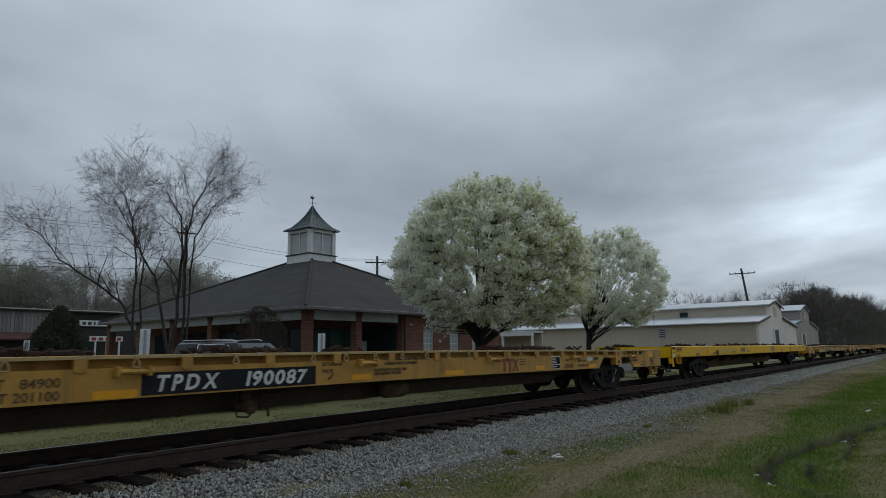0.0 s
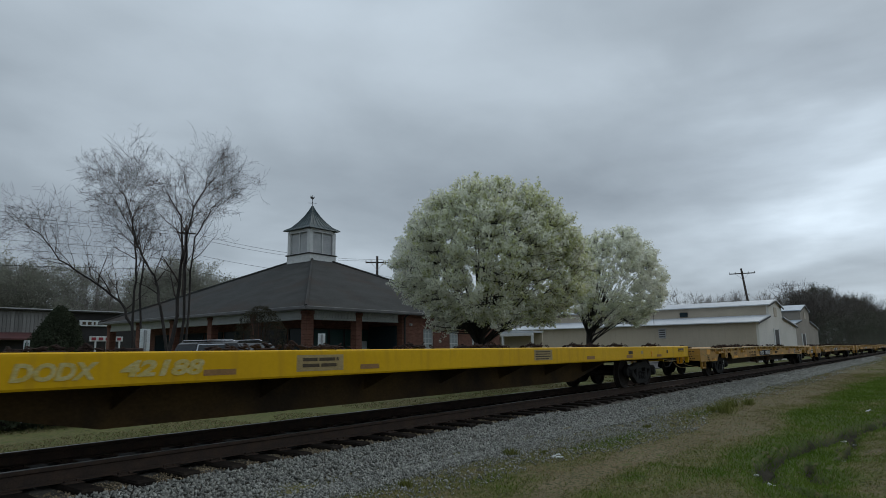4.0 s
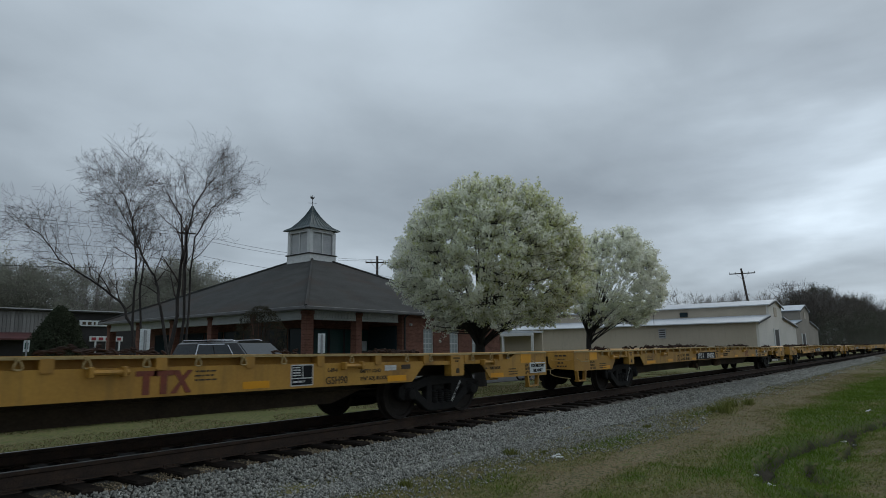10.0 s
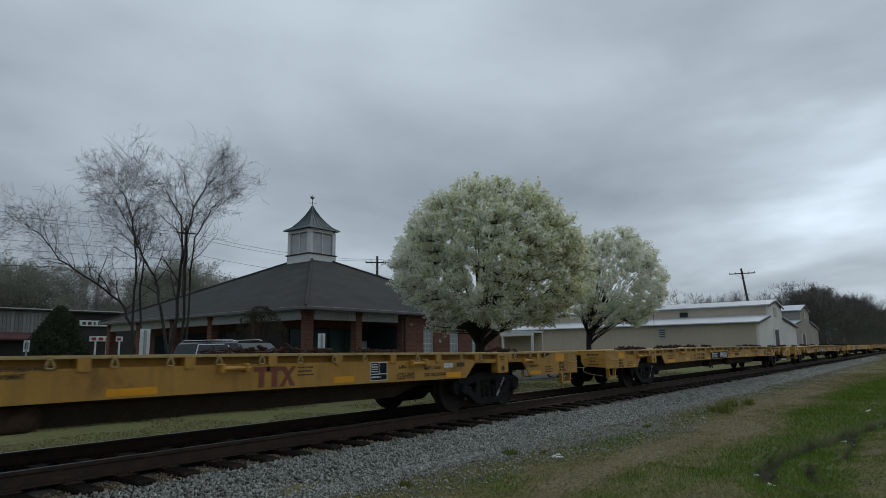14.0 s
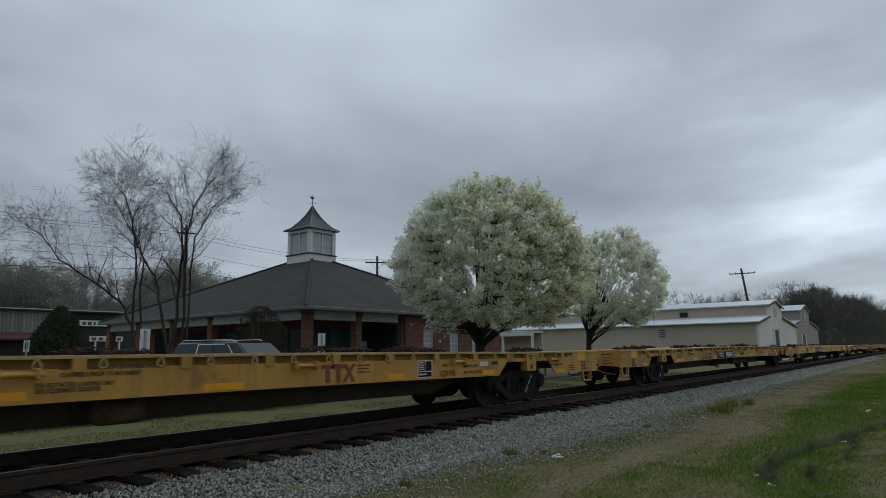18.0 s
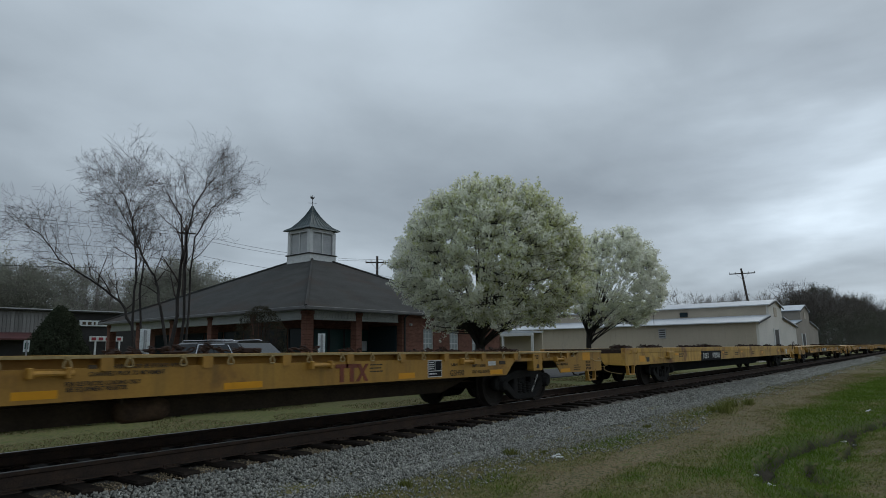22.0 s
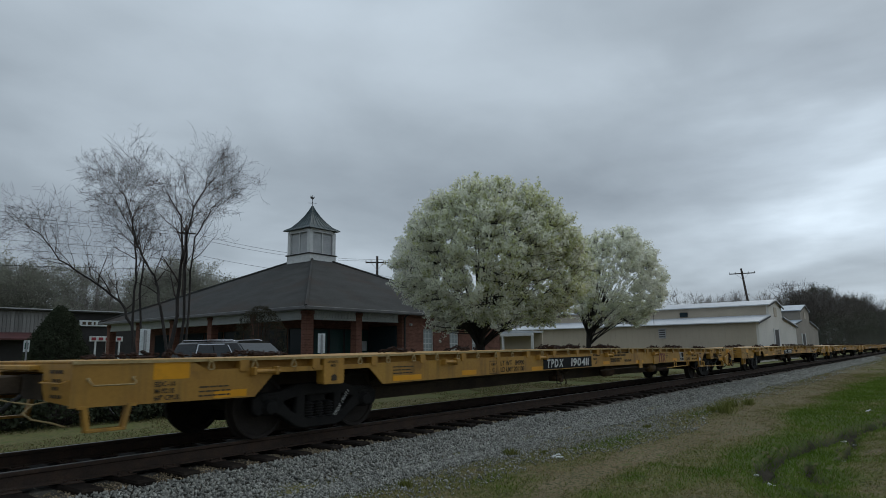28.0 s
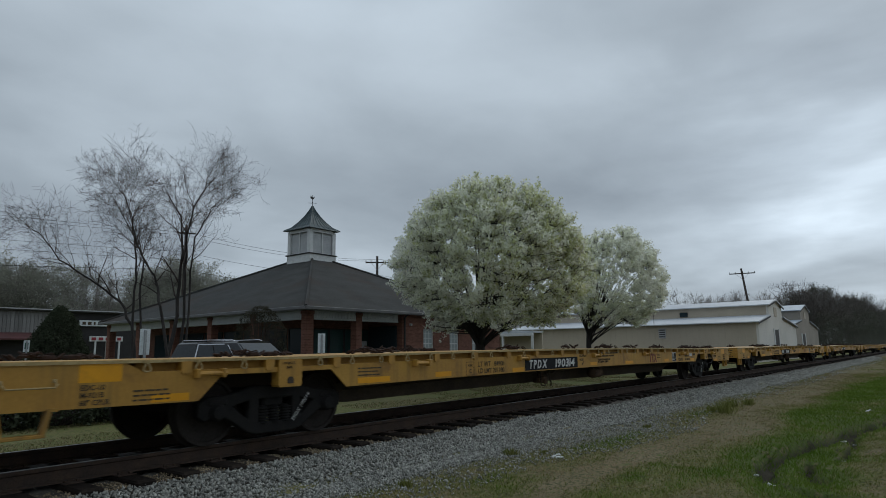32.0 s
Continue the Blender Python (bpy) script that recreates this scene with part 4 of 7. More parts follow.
    put("7/16\" ADJ. BLOCK", 0.075, 20.18, 0.69)
    put("60% VALVE", 0.075, L - 2.22, 0.765)
    part("stencil", Shape().prism([(L - 2.4, 0.79), (L - 2.34, 0.77), (L - 2.34, 0.785), (L - 2.26, 0.785), (L - 2.26, 0.795), (L - 2.34, 0.795), (L - 2.34, 0.81)], -1.3225, -1.319), INK, car)
    line = lambda body, x, w, z: part("stencil", text_mesh(body, 0.062, INK, 0.0, 0.0012, 1.0, w), INK, car, at=(x, -1.3215, z))
    line("CHAINS MUST BE STORED WITHIN", 13.62, 0.88, 0.937)
    line("CHANNELS PRIOR TO MOVEMENT", 13.43, 0.81, 0.868)
    line("FOR RESTRICTED LOADING ONLY", 13.21, 0.76, 0.775)
    line("SEE EQUIPMENT REGISTER", 13.22, 0.61, 0.721)
    part("stencil", bars(1, 0.16, 0.04, 0.05, rnd, 1), INK, car, at=(13.42, -1.3205, 0.981))
    for x, z, w in ((1.4, 0.76, 0.42), (L - 1.55, 0.76, 0.36), (4.75, 0.88, 0.5), (17.5, 0.9, 0.3)):
        part("stencil", bars(3 if w < 0.8 else 2, w, 0.018, 0.05, rnd, 4), INK, car, at=(x, -1.3205, z))
    # the owner's mark: three plain red strokes and bars
    tee = [(0.08, 0.0), (0.16, 0.0), (0.16, 0.2), (0.24, 0.2), (0.24, 0.255), (0.0, 0.255), (0.0, 0.2), (0.08, 0.2)]
    cross = [(0.4, 0.0), (0.475, 0.0), (0.535, 0.095), (0.585, 0.0), (0.66, 0.0), (0.57, 0.14), (0.67, 0.255), (0.6, 0.255), (0.545, 0.185), (0.5, 0.255), (0.42, 0.255), (0.505, 0.13)]
    for stroke in (tee, [(u + 0.2, z) for u, z in tee], cross):
        part("owner_mark", Shape().prism(stroke, -0.002, 0.002), RED_INK, car, "red painted stroke of the owner's mark", at=(16.8, -1.3215, 0.655))
    pl = part("consolidated_stencil", Shape().box(18.89, 19.27, -1.3215, -1.317, 0.655, 0.94), WHITE_INK, car, "white framed black data panel")
    for a, b, z0, z1 in ((18.905, 19.08, 0.765, 0.925), (19.095, 19.255, 0.765, 0.925), (18.905, 19.255, 0.67, 0.75)):
        part("data_field", Shape().box(a, b, -1.3235, -1.32, z0, z1), BLACK, pl)
    part("stencil", bars(4, 0.13, 0.018, 0.035, rnd, 1), WHITE_INK, pl, at=(18.92, -1.325, 0.91))
    part("stencil", bars(1, 0.2, 0.025, 0.035, rnd, 2), WHITE_INK, pl, at=(18.92, -1.325, 0.725))
    pb = Shape()
    for a, b, z0, z1 in ((7.5, 7.75, 0.64, 0.649), (7.5, 7.75, 0.875, 0.884), (7.5, 7.509, 0.649, 0.875), (7.741, 7.75, 0.649, 0.875)):
        pb.box(a, b, -1.3205, -1.317, z0, z1)
    part("stencil", pb, INK, car)
    put("C", 0.105, 7.59, 0.68)
    put("PLATE", 0.05, 7.56, 0.8)
    part("stencil", Shape().prism([(12.3, 0.74), (12.26, 0.68), (12.33, 0.7), (12.38, 0.77), (12.36, 0.78), (12.31, 0.72)], -1.3225, -1.319), INK, car)
    rl = part("reflective_label", Shape().box(20.72, 20.98, -1.3215, -1.317, 0.82, 0.9), WHITE_INK, car)
    part("label_stripe", Shape().box(20.735, 20.965, -1.3235, -1.32, 0.85, 0.87), LOUVRE, rl, "grey stripe")
    part("label_holder", Shape().box(21.1, 21.32, -1.328, -1.317, 0.835, 0.905, 0.003), GRIME, car, "brown rusty plate")
    # valve and reservoir hung under the middle
    vg = Shape().box(11.28, 11.5, -0.8, -0.5, 0.3, 0.46, 0.03).box(11.24, 11.54, -0.72, -0.56, 0.34, 0.42, 0.02).box(11.3, 11.44, -0.84, -0.78, 0.28, 0.4, 0.02)
    vg.lathe([(0.04, 0), (0.075, 0.02), (0.075, 0.1), (0.04, 0.13)], 10, "z", (11.36, -0.68, 0.44)).box(11.3, 11.44, -0.74, -0.6, 0.54, 0.66, 0.02)
    part("brake_valve", vg, RUST_TAN, car, "grimy tan brake control valve under the sill")
    part("valve_pipe", Shape().tube([(11.16, -0.8, 0.66), (11.13, -0.82, 0.4), (11.15, -0.82, 0.26), (11.32, -0.82, 0.24), (11.4, -0.8, 0.3)], 0.014, 6), GRIME, car, smooth=True)
    part("valve_pipe", Shape().tube([(11.56, -0.78, 0.62), (11.58, -0.8, 0.4), (11.66, -0.8, 0.3), (11.68, -0.78, 0.22)], 0.018, 6), GRIME, car, smooth=True)
    part("valve_pipe", Shape().tube([(11.6, -0.7, 0.52), (11.8, -0.72, 0.48), (12.05, -0.7, 0.56)], 0.03, 6), GRIME, car, smooth=True)
    rs = Shape().lathe([(0.04, 0), (0.1, 0.03), (0.135, 0.09), (0.14, 0.14), (0.14, 0.5), (0.135, 0.56), (0.1, 0.62), (0.04, 0.65)], 16, "x", (13.98, -0.72, 0.44))
    part("air_reservoir", rs, RUST_TAN, car, "rust-brown air reservoir", smooth=True)
    part("reservoir_strap", Shape().box(14.02, 14.06, -0.8, -0.64, 0.44, 0.72, 0.005), GRIME, car)
    part("brake_rod", Shape().tube([(4.0, -0.55, 0.5), (11.2, -0.55, 0.55)], 0.014, 6).tube([(12.0, -0.55, 0.55), (21.8, -0.55, 0.5)], 0.014, 6), GRIME, car)
    bow(list(car.children))
    coupler(car, 0.0, -1)
    coupler(car, L, 1)
    return car


HEAPS = [chain_heap(i, ln, k).mesh("lashing_chain", CHAIN) for i, (ln, k) in enumerate(((1.2, 36), (0.7, 22), (1.9, 52), (0.4, 12)))]


def load_chains(car, seed, z, count=11):
    rnd = random.Random(seed)
    for i in range(count):
        x = 0.6 + (L - 2.8) * (i + rnd.random() * 0.8) / count
        part("lashing_chain", HEAPS[rnd.choice((0, 0, 1, 1, 2, 3))], CHAIN, car, "rusty dark lashing chain heaped on the deck", at=(x, rnd.choice((-0.95, -0.8, 0.1, 0.85)), z), rot=(0, 0, rnd.uniform(-8, 8)))


def mark_panel(car, x0, x1, z0, z1, mark, number, xm, xn, size, slant=0.0, spans=(0.77, 0.945)):
    p = Shape().prism([(x0, z0), (x1, z0), (x1 + slant, z1), (x0 + slant, z1)], -1.3225, -1.317)
    pn = part("number_panel", p, BLACK, car, "black panel with white slanted lettering")
    if mark:
        for body, x, wd, gap in ((mark, xm, spans[0], 0.055), (number, xn, spans[1], 0.022)):
            part("lettering", spaced_text(body, size, WHITE_INK, 0.2, 0.0065, gap, wd), WHITE_INK, pn, at=(x, -1.3255, z0 + (z1 - z0 - 0.69 * size) * 0.5))
    else:
        s = Shape()
        for x, n in ((xm, 4), (xn, 6)):
            for i in range(n):
                s.box(x + i * 0.15, x + i * 0.15 + 0.1, -1.3265, -1.322, z0 + 0.05, z1 - 0.05)
        part("lettering", s, WHITE_INK, pn)


def build_channel_car():
    """The bright yellow car: plain deep side channels, no pockets."""
    rnd = random.Random(5)
    car = thing("flat_car", label="bright yellow railway flat car with plain deep side channels", category="railway car", group="flat cars of the train")
    n = 26.11
    for s in (-1, 1):
        out = [(s * a, z) for a, z in ((1.05, 1.17), (1.29, 1.17), (1.315, 1.155), (1.318, 1.13), (1.318, 0.83), (1.305, 0.805), (1.1, 0.8), (1.1, 0.815), (1.29, 0.825), (1.295, 1.14), (1.05, 1.15))]
        part("side_sill", Shape().prism(out, 0.0, n, "x"), YEL_NEW, car, "bright yellow pressed side channel")
    part("deck", Shape().box(0.02, n - 0.02, -1.06, 1.06, 1.13, 1.165), GRIME, car, "dirty steel deck")
    belly = [(0.4, 1.13), (0.4, 0.72), (4.9, 0.72), (6.3, 0.42), (7.0, 0.285), (n - 7.0, 0.285), (n - 6.3, 0.42), (n - 4.9, 0.72), (n - 0.4, 0.72), (n - 0.4, 1.13)]
    part("centre_sill", Shape().prism(belly, -0.4, 0.4), OCHRE, car, "grimy ochre fish-bellied centre sill")
    for x in np.arange(5.0, 21.8, 2.1):
        part("cross_bearer", Shape().prism([(-1.25, 1.1), (1.25, 1.1), (1.25, 0.85), (0.4, 0.5), (-0.4, 0.5), (-1.25, 0.85)], x, x + 0.02, "x"), OCHRE, car)
    for x in (0.0, n - 0.04):
        e = Shape().box(x, x + 0.04, -1.318, -0.45, 0.8, 1.165).box(x, x + 0.04, 0.45, 1.318, 0.8, 1.165).box(x, x + 0.04, -0.45, 0.45, 1.08, 1.165).box(x, x + 0.04, -0.45, 0.45, 0.66, 0.74)
        e.box(x, x + 0.04, -1.318, -1.2, 0.62, 0.8)
        part("end_sill", e, YEL_NEW, car, "cut-out end plate")
    for x in (0.5, n - 1.05):
        part("hand_slot", Shape().box(x, x + 0.55, -1.3215, -1.317, 1.0, 1.1, 0.001), DARK_TRIM, car, "dark slot behind a handhold")
        part("handhold", Shape().tube([(x, -1.33, 1.035), (x + 0.55, -1.33, 1.035)], 0.012, 6), YEL_NEW, car, smooth=True)
    for a, b, z0, z1 in ((0.42, 0.8, 0.81, 0.9), (2.61, 3.04, 0.82, 0.92), (4.79, 5.2, 0.85, 0.93), (7.72, 8.16, 0.88, 0.95), (10.3, 10.7, 0.88, 0.95), (18.08, 18.53, 0.87, 0.95), (20.6, 21.03, 0.86, 0.94), (23.0, 23.4, 0.86, 0.93)):
        part("paint_patch", Shape().box(a, b, -1.3215, -1.317, z0, z1), PATCH, car, "brown primer patch")
    for x in (4.02, 22.55):
        part("jacking_pad", Shape().lathe([(0.03, -0.02), (0.055, -0.012), (0.055, 0.01)], 14, "y", (x, -1.318, 0.99)).box(x - 0.05, x + 0.05, -1.33, -1.31, 0.87, 0.93, 0.01), ORANGE, car)
    for x, w, m in ((20.75, 0.3, GRIME), (21.7, 0.15, CREAM), (23.9, 0.12, GRIME)):
        part("reflective_label", Shape().box(x, x + w, -1.3225, -1.317, 0.96, 1.05), m, car)
    part("lettering", text_mesh("DODX", 0.23, CREAM_INK, 0.22, 0.01, 1.0, 0.8), CREAM_INK, car, "worn pale lettering", at=(5.72, -1.3235, 0.9))
    part("lettering", text_mesh("42188", 0.23, CREAM_INK, 0.22, 0.01, 1.0, 0.98), CREAM_INK, car, "worn pale lettering", at=(6.74, -1.3235, 0.91))
    part("stencil_panel", Shape().box(9.1, 9.95, -1.3215, -1.317, 0.88, 1.1), CREAM, car, "pale panel of small stencils")
    part("stencil", bars(2, 0.66, 0.045, 0.08, rnd, 2), INK, car, at=(9.2, -1.3235, 1.06))
    part("stencil_panel", Shape().box(15.5, 16.3, -1.3215, -1.317, 0.9, 1.12), CREAM, car, "pale panel of small stencils")
    part("stencil", bars(4, 0.66, 0.022, 0.05, rnd, 4), INK, car, at=(15.56, -1.3235, 1.09))
    part("placard_holder", Shape().box(5.23, 5.53, -1.326, -1.317, 0.83, 0.99).box(5.23, 5.26, -1.335, -1.317, 0.83, 1.02).box(5.5, 5.53, -1.335, -1.317, 0.83, 1.02), GRIME, car, "empty dark placard holder")
    part("stencil", bars(1, 0.66, 0.05, 0.06, rnd, 2), CREAM_INK, car, at=(3.74, -1.3225, 1.135))
    st = step_mesh()
    for x in (0.62, n - 1.0):
        part("step", Shape().box(0, 0.02, -0.02, 0.06, 0.6, 0.82).box(0.36, 0.38, -0.02, 0.06, 0.6, 0.82).box(0, 0.38, -0.02, 0.06, 0.6, 0.615), ORANGE, car, "square stirrup step", at=(x, -1.28, 0))
    # rust-eaten corner plate, hanging leg and sagging train-line hose at the end
    part("corner_plate", Shape().prism([(0.0, 0.84), (0.39, 0.84), (0.41, 1.1), (0.36, 1.14), (0.05, 1.15), (0.0, 1.05)], -1.3225, -1.317), YEL_NEW, car, "chipped corner plate")
    part("rust_scar", Shape().prism([(0.1, 1.085), (0.2, 1.06), (0.27, 1.09), (0.36, 1.08), (0.38, 1.12), (0.3, 1.145), (0.06, 1.145), (0.03, 1.11)], -1.326, -1.3215), CHAIN, car, "dark rust scar")
    part("rust_scar", Shape().prism([(0.12, 0.97), (0.16, 0.93), (0.33, 0.94), (0.36, 0.98), (0.3, 1.0), (0.22, 0.985)], -1.326, -1.3215), PATCH, car, "brown rust scar")
    part("rust_scar", Shape().prism([(0.44, 1.12), (1.1, 1.115), (1.5, 1.14), (1.2, 1.155), (0.46, 1.155)], -1.325, -1.3215), PATCH, car, "brown rust scar")
    part("hanging_leg", Shape().prism([(0.02, 0.84), (0.16, 0.84), (0.17, 0.52), (0.05, 0.52)], -1.32, -1.28), YEL_NEW, car, "yellow leg hung from the corner")
    part("air_line", Shape().tube([(-0.25, -1.0, 0.6), (-0.12, -1.1, 0.46), (0.02, -1.15, 0.37), (0.2, -1.15, 0.36), (0.38, -1.1, 0.43), (0.8, -0.9, 0.5), (1.4, -0.8, 0.62)], 0.03, 7), RUBBER, car, "black sagging hose", smooth=True)
    part("identity_plate", Shape().box(0.13, 0.25, -1.326, -1.3215, 0.84, 0.93), SIGN_W, car)
    part("owner_plate", Shape().prism([(2.855 + 0.11 * math.cos(k * math.pi / 10), 0.995 + 0.045 * math.sin(k * math.pi / 10)) for k in range(20)], -1.326, -1.3215), GALV, car, "oval grey maker's plate")
    coupler(car, 0.0, -1)
    coupler(car, n, 1)
    for x in (3.8, n - 3.75):
        add_truck(car, x)
    load_chains(car, 31, 1.165, 13)
    return car


def build_flanged_car():
    """The older car with a capped side sill in two strips and a black number panel."""
    rnd = random.Random(8)
    car = thing("flat_car", label="rust-streaked pale yellow railway flat car with capped side sill", category="railway car", group="flat cars of the train")
    n = 25.92
    part("deck", Shape().box(0.02, n - 0.02, -1.28, 1.28, 1.09, 1.13), GRIME, car, "dirty steel deck")
    for s in (-1, 1):
        y = lambda a, b: (a * s, b * s) if s > 0 else (b * s, a * s)
        x = 0.0
        for w in (1.8, 4.2, 0.95, 0.75, 0.8, 0.85, 1.9, 3.4, 3.0, 2.8, 6.0):
            e = min(x + w, n)
            part("sill_cap", Shape().box(x + 0.004, e - 0.004, *y(1.2, 1.33), 0.99, 1.135, 0.008), YEL_OLD, car, "pale yellow plate with rusty joints")
            x = e
        x = 0.0
        for w in (2.6, 1.0, 2.1, 1.3, 0.9, 2.9, 1.2, 2.0, 1.1, 2.6, 0.9, 2.2, 1.4, 6.0):
            e = min(x + w, n)
            if e > x:
                part("side_sill", Shape().prism([(x, 0.655), (e, 0.655), (e, 0.992), (x, 0.992)], *y(1.28, 1.318)), YEL_OLD, car, "yellow side plate streaked with rust")
            x = e
    part("centre_sill", Shape().prism([(3.9, 1.08), (3.9, 0.62), (4.6, 0.5), (6.2, 0.28), (n - 6.2, 0.28), (n - 4.6, 0.5), (n - 3.9, 0.62), (n - 3.9, 1.08)], -0.42, 0.42), BLACK, car, "black fish-bellied centre sill")
    part("stub_sill", Shape().box(0.1, 3.9, -0.33, 0.33, 0.68, 0.95), GRIME, car)
    part("stub_sill", Shape().box(n - 3.9, n - 0.1, -0.33, 0.33, 0.68, 0.95), GRIME, car)
    for x in (0.0, n - 0.03):
        es = Shape().box(x, x + 0.03, -0.62, 0.62, 0.9, 0.99)
        for s in (-1, 1):
            pl = [(s * 1.28, 0.66), (s * 1.28, 0.99), (s * 0.62, 0.99), (s * 0.62, 0.8), (s * 0.7, 0.68)]
            es.prism(pl if s < 0 else pl[::-1], x, x + 0.03, "x")
        en = part("end_sill", es, YEL_OLD, car, "cut-out end sill streaked with rust")
        part("end_cap", Shape().box(x + 0.001, x + 0.029, -1.19, 1.19, 0.992, 1.089), CHAIN, en, "dark rusty upper end strip")
        part("striker", Shape().box(x - 0.1 if x < 1 else x, x + 0.03 if x < 1 else x + 0.13, -0.5, 0.5, 0.94, 0.985, 0.01), YEL_OLD, en)
    part("handhold", Shape().tube([(0.28, -1.33, 0.97), (0.3, -1.39, 0.99), (0.3, -1.39, 1.07), (0.72, -1.39, 1.07), (0.72, -1.39, 0.99), (0.74, -1.33, 0.97)], 0.008, 6), YEL_OLD, car, smooth=True)
    for x in (3.6, n - 3.6):
        part("jacking_pad", Shape().box(x - 0.24, x + 0.24, -1.42, -1.318, 0.79, 1.0, 0.015).box(x - 0.42, x + 0.3, -1.39, -1.318, 0.815, 0.86, 0.01), YEL_OLD, car)
    for a, b, z0, z1, m in ((1.04, 1.48, 0.74, 0.91, ORANGE), (1.6, 1.84, 0.73, 0.86, DARK_TRIM), (4.2, 4.55, 0.88, 0.95, ORANGE), (7.0, 7.25, 0.88, 0.93, ORANGE), (9.98, 10.2, 0.88, 0.95, ORANGE), (13.0, 13.3, 0.88, 0.95, ORANGE),
                            (17.0, 17.4, 0.8, 0.9, ORANGE), (21.0, 21.4, 0.85, 0.93, ORANGE), (23.19, 23.6, 0.7, 0.97, WHITE_INK), (23.67, 24.12, 0.76, 0.93, ORANGE)):
        part("paint_patch", Shape().box(a, b, -1.3225, -1.317, z0, z1), m, car)
    mark_panel(car, 7.05, 9.7, 0.652, 0.988, "TOEX", "973503", 7.27, 8.51, 0.265, 0.07, (0.74, 0.98))
    for x, z in ((4.6, 0.93), (10.3, 0.92), (12.0, 0.9), (15.0, 0.9)):
        part("stencil", bars(2, 0.5, 0.035, 0.07, rnd, 3), INK, car, at=(x, -1.3225, z))
    for x, w in ((16.68, 0.2), (16.98, 0.2), (17.28, 0.22)):
        part("faded_mark", Shape().prism([(x, 0.955), (x + w, 0.955), (x + w, 0.92), (x + w * 0.7, 0.92), (x + w * 0.62, 0.72), (x + w * 0.3, 0.72), (x + w * 0.34, 0.92), (x, 0.92)], -1.3225, -1.319), PATCH, car, "faded brown stroke of the owner's mark")
    part("hooked_bracket", Shape().tube([(2.6, -1.32, 0.84), (2.62, -1.4, 0.81), (2.76, -1.41, 0.8), (2.83, -1.38, 0.84)], 0.02, 6), YEL_OLD, car)
    # bent brake lever, rod and chain beyond the far truck
    lev = Shape().prism([(24.82, 0.97), (24.92, 0.97), (24.42, 0.55), (24.25, 0.5), (24.27, 0.6)], -1.36, -1.335)
    lev.box(24.52, 24.67, -1.44, -1.36, 0.62, 0.8, 0.02).tube([(24.67, -1.4, 0.8), (24.97, -1.42, 0.84), (25.22, -1.42, 0.74)], 0.014, 6)
    part("brake_lever", lev, YEL_OLD, car, "rust-chipped yellow brake lever")
    ch = Shape()
    for i in range(14):
        k = i / 13
        ch.tube([(23.67 + 0.6 * k + 0.03 * math.cos(a), -1.36 + (0.02 * math.sin(a) if i % 2 else 0), 0.5 - 0.13 * math.sin(math.pi * k) + (0 if i % 2 else 0.02 * math.sin(a))) for a in np.linspace(0, 2 * math.pi, 9)], 0.008, 4, False)
    part("brake_chain", ch, CHAIN, car, "dark hanging chain")
    for x in (25.22, 25.77):
        part("lever_bar", Shape().tube([(x, -1.35, 0.97), (x + 0.07, -1.35, 1.12), (x + 0.16, -1.34, 1.38)], 0.02, 6), CHAIN, car, "rusty upright bar")
    st = step_mesh()
    for x in (0.2, n - 0.62):
        part("step", st, YEL, car, at=(x, -1.295, 0.03))
    coupler(car, 0.0, -1)
    coupler(car, n, 1)
    for x in (3.6, n - 3.55):
        add_truck(car, x)
    load_chains(car, 55, 1.13, 14)
    return car


